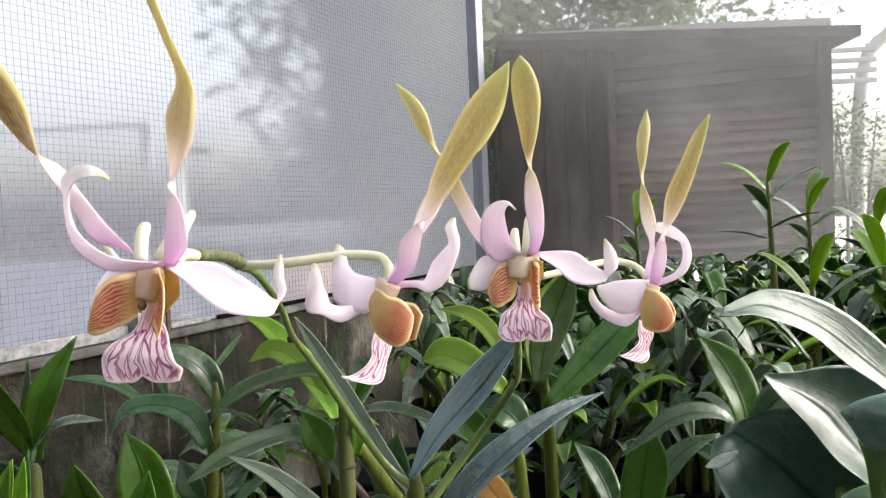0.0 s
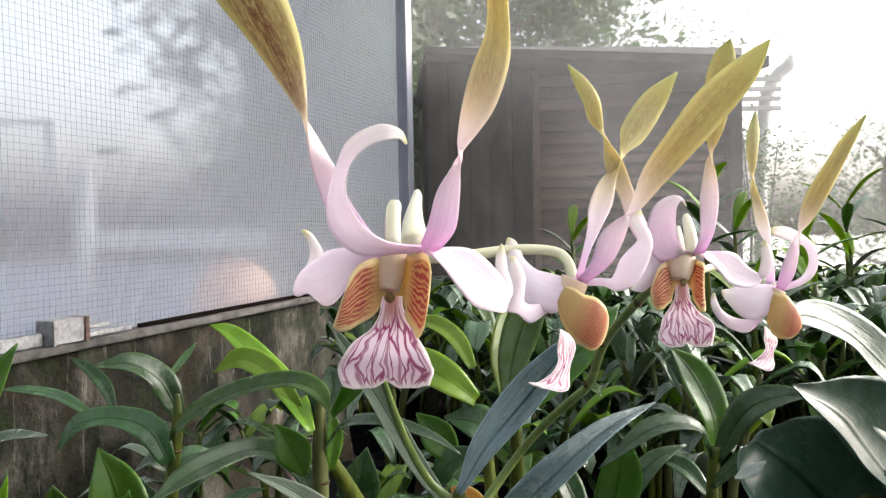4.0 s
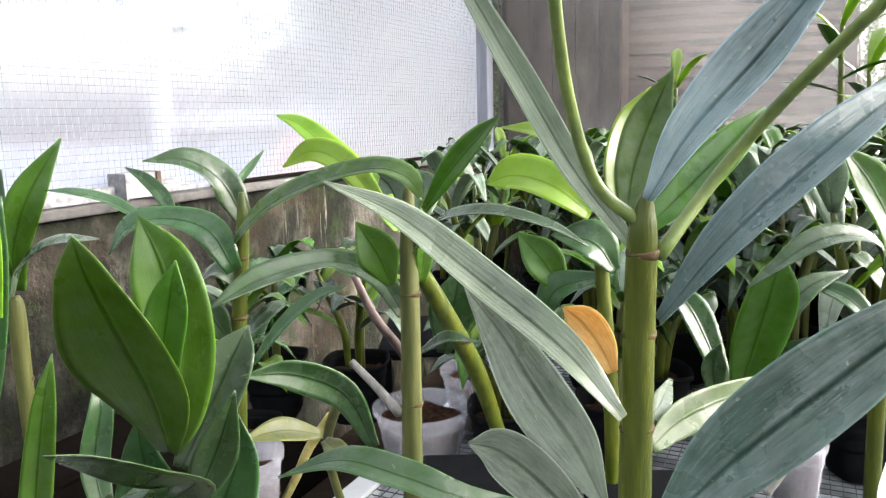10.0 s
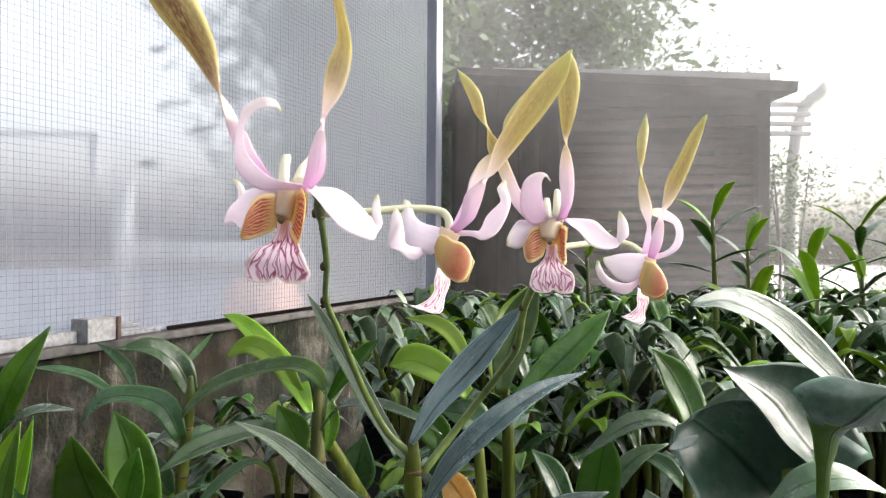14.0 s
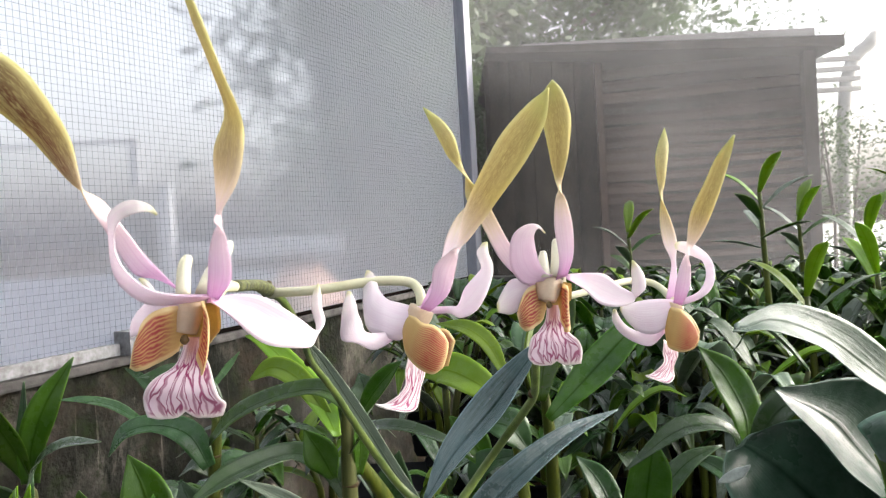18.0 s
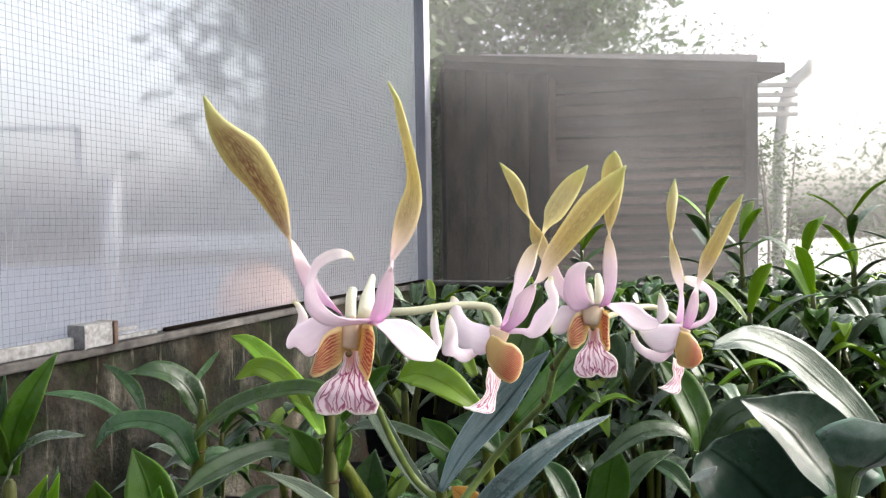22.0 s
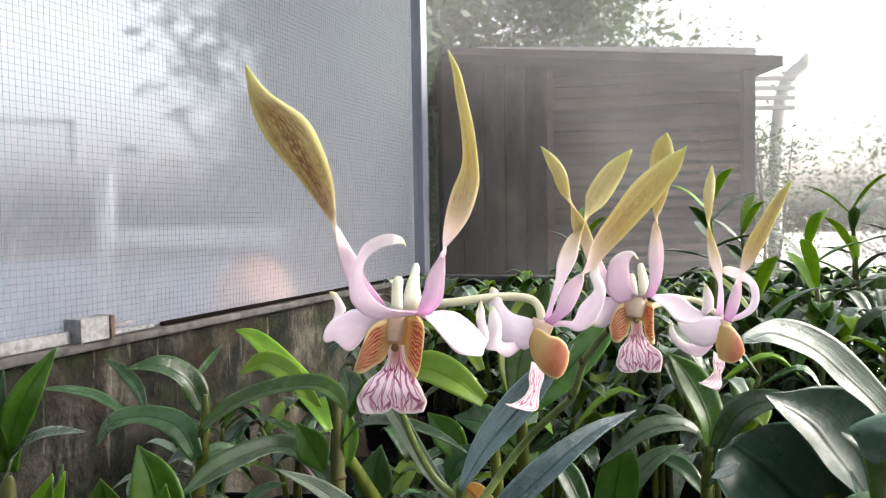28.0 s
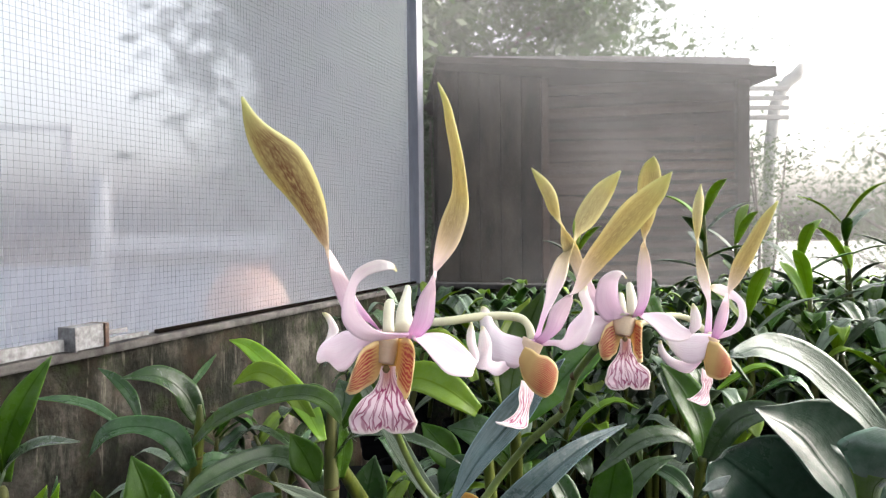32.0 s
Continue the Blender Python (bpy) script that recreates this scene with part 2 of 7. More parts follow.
def leaf_material(name, c1, c2, rough, share, through_colour, wrinkle=0.25, spots=0.12, wax=0.35, lines=0.0, gloss=0.6):
    """A leaf blade: sunk midrib, parallel veins, pale margin, blotches, dust specks and a waxy gloss that wears unevenly."""
    m, n, l, b = base_material(name, rough, 0.0, 0.35)
    b.inputs["Coat Weight"].default_value, b.inputs["Coat Roughness"].default_value = wax, rough * 0.7
    split = n.new("ShaderNodeSeparateXYZ")
    l.new(n.new("ShaderNodeTexCoord").outputs["UV"], split.inputs[0])
    info = n.new("ShaderNodeObjectInfo")
    across = math_node(n, l, "ABSOLUTE", math_node(n, l, "SUBTRACT", split.outputs[0], 0.5))
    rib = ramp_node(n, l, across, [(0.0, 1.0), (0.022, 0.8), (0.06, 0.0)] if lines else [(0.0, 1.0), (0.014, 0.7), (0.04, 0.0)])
    sway = noise_node(n, l, 1.0, 2.0, stretched(n, l, 3, 2.4, 1))
    s = math_node(n, l, "ADD", math_node(n, l, "MULTIPLY", across, 2 * lines), math_node(n, l, "MULTIPLY", sway, 3.5))
    s = math_node(n, l, "ABSOLUTE", math_node(n, l, "SUBTRACT", math_node(n, l, "FRACT", s), 0.5))
    vein = ramp_node(n, l, s, [(0.0, 1.0), (0.10, 0.7), (0.3, 0.0)])
    fine = noise_node(n, l, 1.0, 4.0, stretched(n, l, 58, 2.6, 1), 0.65)
    big = noise_node(n, l, 34.0, 5.0)
    crease = noise_node(n, l, 1.0, 7.0, stretched(n, l, 16, 5.5, 1), 0.72)
    # on ridged kinds the colour itself is pale on ridges, dark in creases
    col = mix_node(n, l, ramp_node(n, l, crease if lines else big, [(0.38, 0.0), (0.62, 1.0)] if lines else [(0.3, 0.0), (0.7, 1.0)]), c1, c2)
    col = mix_node(n, l, math_node(n, l, "MULTIPLY", ramp_node(n, l, fine, [(0.4, 0.0), (0.7, 1.0)]), 0.22), col, tuple(0.45 * v for v in c1))
    col = mix_node(n, l, math_node(n, l, "MULTIPLY", vein, 0.25 if lines else 0.0), col, tuple(0.5 * v for v in c1))
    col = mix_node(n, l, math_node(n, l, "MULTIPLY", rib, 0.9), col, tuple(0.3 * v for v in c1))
    margin = ramp_node(n, l, across, [(0.0, 0.0), (0.465, 0.0), (0.488, 0.8)])
    col = mix_node(n, l, margin, col, tuple(min(1.0, 2.6 * v) for v in c2))
    patch = ramp_node(n, l, noise_node(n, l, 12.0, 6.0, None, 0.7), [(0.38, 0.0), (0.66, 1.0)])
    col = mix_node(n, l, math_node(n, l, "MULTIPLY", patch, 0.5), col, tuple(1.6 * v for v in c2))
    hsv = n.new("ShaderNodeHueSaturation")
    l.new(col, hsv.inputs["Color"])
    l.new(math_node(n, l, "ADD", math_node(n, l, "MULTIPLY", info.outputs["Random"], 0.035), 0.485), hsv.inputs["Hue"])
    l.new(math_node(n, l, "ADD", math_node(n, l, "MULTIPLY", info.outputs["Random"], 0.6), 0.7), hsv.inputs["Value"])
    dots = ramp_node(n, l, noise_node(n, l, 420.0, 2.0), [(0.0, 0.0), (0.69, 0.0), (0.74, 1.0)])
    out = mix_node(n, l, math_node(n, l, "MULTIPLY", dots, spots), hsv.outputs[0], (0.34, 0.37, 0.27))
    l.new(out, b.inputs["Base Color"])
    worn = ramp_node(n, l, noise_node(n, l, 22.0, 5.0, None, 0.65), [(0.3, max(0.08, rough - 0.14)), (0.7, rough + 0.14)])
    l.new(worn, b.inputs["Roughness"])
    shine = math_node(n, l, "MULTIPLY", ramp_node(n, l, noise_node(n, l, 90.0, 5.0, None, 0.65), [(0.36, 0.35), (0.58, 1.0)]), math_node(n, l, "SUBTRACT", 1.0, math_node(n, l, "MULTIPLY", rib, 0.95)))
    l.new(math_node(n, l, "MULTIPLY", shine, wax), b.inputs["Coat Weight"])
    l.new(math_node(n, l, "MULTIPLY", shine, gloss), b.inputs["Specular IOR Level"])
    height = math_node(n, l, "ADD", math_node(n, l, "MULTIPLY", fine, 0.5 + wrinkle), math_node(n, l, "MULTIPLY", noise_node(n, l, 230.0, 2.0), 1.0 * wrinkle))
    height = math_node(n, l, "ADD", height, math_node(n, l, "MULTIPLY", noise_node(n, l, 70.0, 3.0), 1.2 * wrinkle))
    height = math_node(n, l, "ADD", height, math_node(n, l, "MULTIPLY", crease, 2.4 if lines else 0.3))
    height = math_node(n, l, "SUBTRACT", height, math_node(n, l, "MULTIPLY", vein, 0.4 if lines else 0.0))
    height = math_node(n, l, "SUBTRACT", height, math_node(n, l, "MULTIPLY", rib, 1.6))
    bump_node(n, l, b, height, min(0.5, 0.2 + 0.5 * wrinkle), 0.0012)
    thin(m, n, l, b, through_colour, share)
    return m


LEAF = {
    # dark, teal, silver: bluish or silvery sky sheen put into the base colour
    "dark": leaf_material("sky_sheen_leaf_green", (0.014, 0.042, 0.031), (0.086, 0.132, 0.132), 0.33, 0.08, (0.10, 0.22, 0.04), 0.9, 0.30, 0.8, 2.0, 0.8),
    "teal": leaf_material("sky_sheen_teal_leaf", (0.014, 0.048, 0.028), (0.072, 0.125, 0.105), 0.33, 0.08, (0.10, 0.22, 0.04), 0.9, 0.30, 0.8, 2.0, 0.8),
    "silver": leaf_material("sheen_silver_leaf", (0.045, 0.068, 0.040), (0.165, 0.195, 0.135), 0.36, 0.08, (0.15, 0.26, 0.06), 0.7, 0.3, 0.5, 3.0),
    "leaf": leaf_material("leaf_green", (0.008, 0.026, 0.006), (0.026, 0.055, 0.016), 0.30, 0.10, (0.09, 0.23, 0.02), 0.3, 0.16, 0.2, 0.0, 0.42),
    "fresh": leaf_material("fresh_leaf_green", (0.015, 0.046, 0.003), (0.038, 0.082, 0.007), 0.34, 0.14, (0.16, 0.38, 0.01), 0.25, 0.10, 0.1, 0.0, 0.35),
    "bright": leaf_material("young_leaf_green", (0.075, 0.150, 0.009), (0.130, 0.205, 0.019), 0.36, 0.30, (0.40, 0.60, 0.02), 0.2, 0.05, 0.1, 0.0, 0.35),
    # pale, waxy: white sheen put into the base colour of green leaves
    "pale": leaf_material("sheen_pale_leaf", (0.016, 0.036, 0.019), (0.070, 0.098, 0.070), 0.36, 0.08, (0.13, 0.23, 0.05), 0.35, 0.2, 0.35, 3.0, 0.5),
    "waxy": leaf_material("sheen_grey_leaf", (0.036, 0.064, 0.034), (0.105, 0.140, 0.088), 0.34, 0.08, (0.13, 0.23, 0.05), 0.35, 0.2, 0.4),
    "polished": leaf_material("polished_dark_leaf", (0.012, 0.036, 0.021), (0.034, 0.070, 0.046), 0.36, 0.08, (0.08, 0.20, 0.04), 0.3, 0.06, 0.6),
    "glossy": leaf_material("glossy_leaf_green", (0.019, 0.054, 0.014), (0.052, 0.102, 0.034), 0.22, 0.12, (0.09, 0.21, 0.03), 0.35, 0.14, 0.8),
    "yellowing": leaf_material("yellowing_leaf", (0.040, 0.056, 0.007), (0.085, 0.088, 0.016), 0.42, 0.2, (0.35, 0.38, 0.04), 0.3),
    "withered": leaf_material("withered_leaf", (0.34, 0.16, 0.03), (0.62, 0.40, 0.12), 0.5, 0.35, (0.7, 0.42, 0.10), 0.8, 0.2, 0.2, 5.0),
}


def petal_material(name, mottle):
    m, n, l, b = base_material(name, 0.42, 0.0, 0.35)
    split = n.new("ShaderNodeSeparateXYZ")
    l.new(n.new("ShaderNodeTexCoord").outputs["UV"], split.inputs[0])
    wob = math_node(n, l, "ADD", split.outputs[1], math_node(n, l, "MULTIPLY", math_node(n, l, "SUBTRACT", noise_node(n, l, 1.0, 3.0, stretched(n, l, 7, 4, 1)), 0.5), 0.12))
    grow = ramp_node(n, l, wob, [(0.0, (0.80, 0.50, 0.76)), (0.06, (0.85, 0.64, 0.81)), (0.15, (0.89, 0.76, 0.84)), (0.30, (0.90, 0.79, 0.80)), (0.42, (0.80, 0.70, 0.55)), (0.55, (0.73, 0.65, 0.33)), (0.85, (0.72, 0.68, 0.36)), (1.0, (0.58, 0.58, 0.28))])
    across = math_node(n, l, "ABSOLUTE", math_node(n, l, "SUBTRACT", split.outputs[0], 0.5))
    vein = ramp_node(n, l, noise_node(n, l, 1.0, 2.0, stretched(n, l, 30, 1.6, 1)), [(0.45, 0.0), (0.7, 1.0)])
    low = ramp_node(n, l, split.outputs[1], [(0.0, 0.30), (0.3, 0.16), (0.42, 0.0)])
    col = mix_node(n, l, math_node(n, l, "MULTIPLY", vein, low), grow, (0.56, 0.26, 0.46))
    speck = ramp_node(n, l, noise_node(n, l, 1.0, 5.0, stretched(n, l, 26, 34, 1), 0.75), [(0.34, 0.0), (0.54, 1.0)])
    wide = ramp_node(n, l, noise_node(n, l, 1.0, 3.0, stretched(n, l, 4, 2.4, 1)), [(0.34, 0.5), (0.55, 1.0)])
    inner = ramp_node(n, l, across, [(0.0, 1.0), (0.30, 0.95), (0.44, 0.0)])
    upper = ramp_node(n, l, split.outputs[1], [(0.0, 0.0), (0.36, 0.0), (0.50, 1.0), (0.86, 0.9), (0.97, 0.0)])
    dark = math_node(n, l, "MULTIPLY", math_node(n, l, "MULTIPLY", speck, wide), math_node(n, l, "MULTIPLY", inner, math_node(n, l, "MULTIPLY", upper, mottle)))
    col = mix_node(n, l, dark, col, (0.26, 0.12, 0.08))
    l.new(col, b.inputs["Base Color"])
    bump_node(n, l, b, noise_node(n, l, 1.0, 3.0, stretched(n, l, 30, 3, 1)), 0.2, 0.0006)
    thin(m, n, l, b, col, 0.5)
    return m


def sepal_material(name, c0, c1, strength):
    m, n, l, b = base_material(name, 0.42, 0.0, 0.35)
    split = n.new("ShaderNodeSeparateXYZ")
    l.new(n.new("ShaderNodeTexCoord").outputs["UV"], split.inputs[0])
    grow = ramp_node(n, l, split.outputs[1], [(0.0, c0), (0.22, c1), (0.65, tuple(0.5 * a + 0.5 * q for a, q in zip(c1, (0.92, 0.86, 0.88)))), (0.93, (0.91, 0.88, 0.84)), (1.0, (0.62, 0.64, 0.28))])
    vein = ramp_node(n, l, noise_node(n, l, 1.0, 2.0, stretched(n, l, 24, 1.6, 1)), [(0.45, 0.0), (0.72, 1.0)])
    blush = ramp_node(n, l, noise_node(n, l, 1.0, 3.0, stretched(n, l, 3, 3, 1)), [(0.35, 0.0), (0.7, 1.0)])
    col = mix_node(n, l, math_node(n, l, "MULTIPLY", blush, 0.22), grow, tuple(0.94 * v for v in c0))
    col = mix_node(n, l, math_node(n, l, "MULTIPLY", vein, strength), col, (0.62, 0.34, 0.54))
    l.new(col, b.inputs["Base Color"])
    bump_node(n, l, b, vein, 0.15, 0.0005)
    thin(m, n, l, b, col, 0.5)
    return m


def veined_material(name, ground, edge, vein, wander, stripes, net, width, start, tan_middle=None, blush=0.55, rim_at=0.40):
    """Lip tissue with coloured veins that run out along the lobe and fork into a net."""
    m, n, l, b = base_material(name, 0.42, 0.0, 0.35)
    tc = n.new("ShaderNodeTexCoord")
    split = n.new("ShaderNodeSeparateXYZ")
    l.new(tc.outputs["UV"], split.inputs[0])
    u, v = split.outputs[0], split.outputs[1]
    info = n.new("ShaderNodeObjectInfo")
    shift = n.new("ShaderNodeVectorMath")
    shift.operation = "ADD"
    l.new(tc.outputs["UV"], shift.inputs[0])
    l.new(info.outputs["Random"], shift.inputs[1])
    wob = math_node(n, l, "SUBTRACT", noise_node(n, l, 4.5, 1.5, shift.outputs[0]), 0.5)
    s = math_node(n, l, "ADD", math_node(n, l, "MULTIPLY", u, stripes), math_node(n, l, "MULTIPLY", wob, wander))
    s = math_node(n, l, "ABSOLUTE", math_node(n, l, "SUBTRACT", math_node(n, l, "FRACT", s), 0.5))
    line = ramp_node(n, l, s, [(0.0, 1.0), (width, 0.85), (width * 1.9, 0.0)])
    if net:
        cells = n.new("ShaderNodeTexVoronoi")
        cells.feature = "DISTANCE_TO_EDGE"
        cells.inputs["Scale"].default_value = net
        lay = n.new("ShaderNodeCombineXYZ")
        l.new(math_node(n, l, "ADD", math_node(n, l, "MULTIPLY", u, 8.0), math_node(n, l, "MULTIPLY", wob, 1.6)), lay.inputs[0])
        l.new(math_node(n, l, "ADD", math_node(n, l, "MULTIPLY", v, 2.6), math_node(n, l, "MULTIPLY", info.outputs["Random"], 9.0)), lay.inputs[1])
        l.new(lay.outputs[0], cells.inputs["Vector"])
        line = math_node(n, l, "MAXIMUM", math_node(n, l, "MULTIPLY", line, 0.75), ramp_node(n, l, cells.outputs["Distance"], [(0.0, 1.0), (0.03, 0.95), (0.07, 0.0)]))
    line = math_node(n, l, "MULTIPLY", line, 1.0 if net else ramp_node(n, l, noise_node(n, l, 1.0, 3.0, stretched(n, l, 22, 9, 1)), [(0.30, 0.5), (0.46, 1.0)]))
    reach = ramp_node(n, l, v, [(0.0, 0.0), (start, 0.1), (min(0.9, start + 0.3), 1.0), (0.93, 0.9), (0.985, 0.0)])
    across = math_node(n, l, "ABSOLUTE", math_node(n, l, "SUBTRACT", u, 0.5))
    inner = ramp_node(n, l, across, [(0.0, 1.0), (rim_at, 0.9), (rim_at + 0.06, 0.0)])
    rim = math_node(n, l, "MAXIMUM", ramp_node(n, l, across, [(0.0, 0.0), (rim_at, 0.0), (rim_at + 0.07, 1.0)]), ramp_node(n, l, v, [(0.0, 0.0), (0.88, 0.0), (0.98, 1.0)]))
    blotch = noise_node(n, l, 1.0, 3.0, stretched(n, l, 5, 5, 1))
    col = mix_node(n, l, math_node(n, l, "MULTIPLY", math_node(n, l, "MULTIPLY", reach, blotch), blush), ground, vein)
    col = mix_node(n, l, rim, col, edge)
    if tan_middle:
        neck = math_node(n, l, "MULTIPLY", ramp_node(n, l, v, [(0.0, 1.0), (0.18, 0.9), (0.42, 0.0)]), ramp_node(n, l, across, [(0.0, 1.0), (0.2, 0.9), (0.4, 0.0)]))
        col = mix_node(n, l, neck, col, tan_middle)
    col = mix_node(n, l, math_node(n, l, "MULTIPLY", math_node(n, l, "MULTIPLY", line, reach), inner), col, vein)
    l.new(col, b.inputs["Base Color"])
    bump_node(n, l, b, line, 0.10, 0.0004)
    thin(m, n, l, b, col, 0.4)
    return m


FLOWER = {
    "petal": petal_material("antelope_petal", 0.5),
    "mottled": petal_material("mottled_antelope_petal", 1.0),
    "sepal": sepal_material("white_sepal", (0.86, 0.66, 0.80), (0.90, 0.82, 0.87), 0.15),
    "blush": sepal_material("blushed_sepal", (0.84, 0.61, 0.78), (0.88, 0.73, 0.83), 0.22),
    "lobe": veined_material("yellow_lip_lobe", (0.74, 0.54, 0.23), (0.84, 0.69, 0.38), (0.40, 0.022, 0.055), 2.2, 12.0, 0.0, 0.21, 0.22, None, 0.48, 0.37),
    "lobe_out": veined_material("ochre_lip_lobe", (0.55, 0.41, 0.17), (0.76, 0.62, 0.31), (0.40, 0.045, 0.05), 1.6, 22.0, 0.0, 0.19, 0.36, None, 0.80, 0.40),
    "midlobe": veined_material("veined_lip", (0.93, 0.80, 0.86), (0.93, 0.87, 0.84), (0.30, 0.01, 0.11), 1.2, 7.0, 1.0, 0.08, 0.02, (0.60, 0.30, 0.24), 0.10, 0.43),
    "midlobe_side": veined_material("striped_lip", (0.93, 0.82, 0.86), (0.93, 0.88, 0.85), (0.32, 0.01, 0.11), 1.0, 5.0, 0.8, 0.09, 0.0, None, 0.05, 0.43),
}
def plain_material(name, c1, c2, scale, rough, metal=0.0, bump=0.2, dist=0.002, spec=0.5, share=0.0, stretch=(1, 1, 1), vary=0.0):
    m, n, l, b = base_material(name, rough, metal, spec)
    v = stretched(n, l, *stretch, kind="Object")
    a = noise_node(n, l, scale, 6.0, v)
    f = noise_node(n, l, scale * 9, 3.0, v)
    col = mix_node(n, l, ramp_node(n, l, a, [(0.3, 0.0), (0.7, 1.0)]), c1, c2)
    col = mix_node(n, l, math_node(n, l, "MULTIPLY", f, 0.3), col, tuple(0.5 * k for k in c1))
    l.new(col, b.inputs["Base Color"])
    if vary:
        info = n.new("ShaderNodeObjectInfo")
        hsv = n.new("ShaderNodeHueSaturation")
        l.new(col, hsv.inputs["Color"])
        l.new(math_node(n, l, "ADD", math_node(n, l, "MULTIPLY", info.outputs["Random"], vary), 1 - vary / 2), hsv.inputs["Value"])
        col = hsv.outputs[0]
        l.new(col, b.inputs["Base Color"])
    if bump:
        bump_node(n, l, b, math_node(n, l, "ADD", a, math_node(n, l, "MULTIPLY", f, 0.5)), bump, dist)
    if share:
        thin(m, n, l, b, col, share)
    return m


STEM = plain_material("green_cane", (0.022, 0.036, 0.003), (0.082, 0.094, 0.009), 150, 0.40, spec=0.28, bump=0.5, dist=0.0012, stretch=(1, 1, 0.14), vary=0.5)
SPIKE = plain_material("flower_spike_green", (0.060, 0.100, 0.014), (0.15, 0.20, 0.04), 140, 0.45, bump=0.25)
PEDICEL = plain_material("pale_pedicel", (0.68, 0.67, 0.44), (0.80, 0.78, 0.60), 80, 0.45, bump=0.1, share=0.2)
CREAM = plain_material("cream_spur", (0.74, 0.74, 0.56), (0.84, 0.82, 0.70), 120, 0.45, bump=0.1, share=0.3)
COLUMN = plain_material("cream_column", (0.70, 0.52, 0.36), (0.82, 0.68, 0.52), 200, 0.45, bump=0.1, share=0.2)
FLOWER["throat"] = plain_material("ochre_throat", (0.56, 0.36, 0.10), (0.72, 0.54, 0.22), 160, 0.5, bump=0.1, share=0.5)
STIGMA = plain_material("brown_stigma", (0.10, 0.06, 0.015), (0.20, 0.13, 0.04), 300, 0.45)
SCAR = plain_material("brown_scar", (0.025, 0.016, 0.007), (0.10, 0.065, 0.026), 300, 0.7, spec=0.2)
YELLOWED = plain_material("yellowed_root", (0.22, 0.19, 0.05), (0.42, 0.36, 0.12), 120, 0.5, bump=0.3, dist=0.001)
PALESCAR = plain_material("pale_leaf_scar", (0.20, 0.24, 0.20), (0.42, 0.46, 0.42), 200, 0.5, bump=0.3)
SCARRED = plain_material("blackened_spike", (0.012, 0.014, 0.008), (0.20, 0.22, 0.06), 420, 0.6, bump=0.4)
DRY = plain_material("dry_cane", (0.13, 0.12, 0.105), (0.33, 0.31, 0.28), 120, 0.6, stretch=(1, 1, 0.3))
DRYBROWN = plain_material("brown_dry_cane", (0.040, 0.024, 0.022), (0.17, 0.115, 0.10), 120, 0.6, stretch=(1, 1, 0.3))
SHEATH = plain_material("papery_sheath", (0.032, 0.042, 0.008), (0.105, 0.105, 0.030), 150, 0.6, spec=0.25, stretch=(1, 1, 0.1))
SOIL = plain_material("bark_mix", (0.020, 0.011, 0.008), (0.075, 0.042, 0.028), 160, 0.9, bump=1.0, dist=0.006, spec=0.0)
BLACK = plain_material("black_plastic", (0.004, 0.0045, 0.005), (0.009, 0.009, 0.010), 40, 0.75, bump=0.05, spec=0.02)
STEEL = plain_material("galvanised_wire", (0.14, 0.145, 0.15), (0.30, 0.31, 0.32), 60, 0.42, 0.7, bump=0.1)
GALV = plain_material("painted_post", (0.13, 0.135, 0.17), (0.24, 0.25, 0.29), 14, 0.5, 0.0, bump=0.1, stretch=(1, 1, 0.2))
NETWIRE = plain_material("grey_net_wire", (0.17, 0.18, 0.20), (0.28, 0.29, 0.32), 30, 0.8, 0.0, bump=0, spec=0.1)
TERRA = plain_material("terracotta", (0.34, 0.18, 0.13), (0.44, 0.26, 0.20), 20, 0.8)
BENCHWIRE = plain_material("dark_coated_wire", (0.012, 0.013, 0.014), (0.045, 0.047, 0.05), 60, 0.4, bump=0.1)
# mottled tone in place of blotchy reflections on the shed's left panel
PLANK = plain_material("reflection_mottled_planks", (0.013, 0.012, 0.010), (0.066, 0.053, 0.041), 11, 0.85, bump=0.6, dist=0.006, spec=0.1, stretch=(1, 1, 0.35), vary=0.7)
BRACKET = plain_material("dull_galvanised_steel", (0.10, 0.095, 0.095), (0.30, 0.30, 0.31), 70, 0.8, 0.0, bump=0.3, spec=0.2)
RUSTED = plain_material("rusted_steel", (0.030, 0.016, 0.010), (0.12, 0.062, 0.036), 90, 0.8, 0.2, bump=0.4)
HAZEGROUND = plain_material("haze_pale_ground", (0.34, 0.33, 0.31), (0.50, 0.49, 0.46), 1.5, 0.85, bump=0.2, spec=0.2)
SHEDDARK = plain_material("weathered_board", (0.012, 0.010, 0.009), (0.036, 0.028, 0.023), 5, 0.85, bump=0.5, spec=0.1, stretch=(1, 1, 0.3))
RUST = plain_material("weathered_brown_slats", (0.026, 0.017, 0.014), (0.074, 0.048, 0.038), 4, 0.7, 0.0, spec=0.15, stretch=(0.3, 1, 1), vary=1.0)
PALEWOOD = plain_material("pale_boards", (0.36, 0.35, 0.33), (0.50, 0.49, 0.46), 6, 0.7, stretch=(0.3, 1, 1))
# near-black wood: the shade under leaves and net is put into its colour
SHADEWOOD = plain_material("shade_dark_wood", (0.003, 0.0025, 0.002), (0.008, 0.006, 0.005), 14, 0.8, spec=0.0, bump=0.6)
BARK = plain_material("tree_bark", (0.06, 0.05, 0.04), (0.14, 0.12, 0.10), 12, 0.9, bump=0.8, dist=0.02, stretch=(1, 1, 0.2))
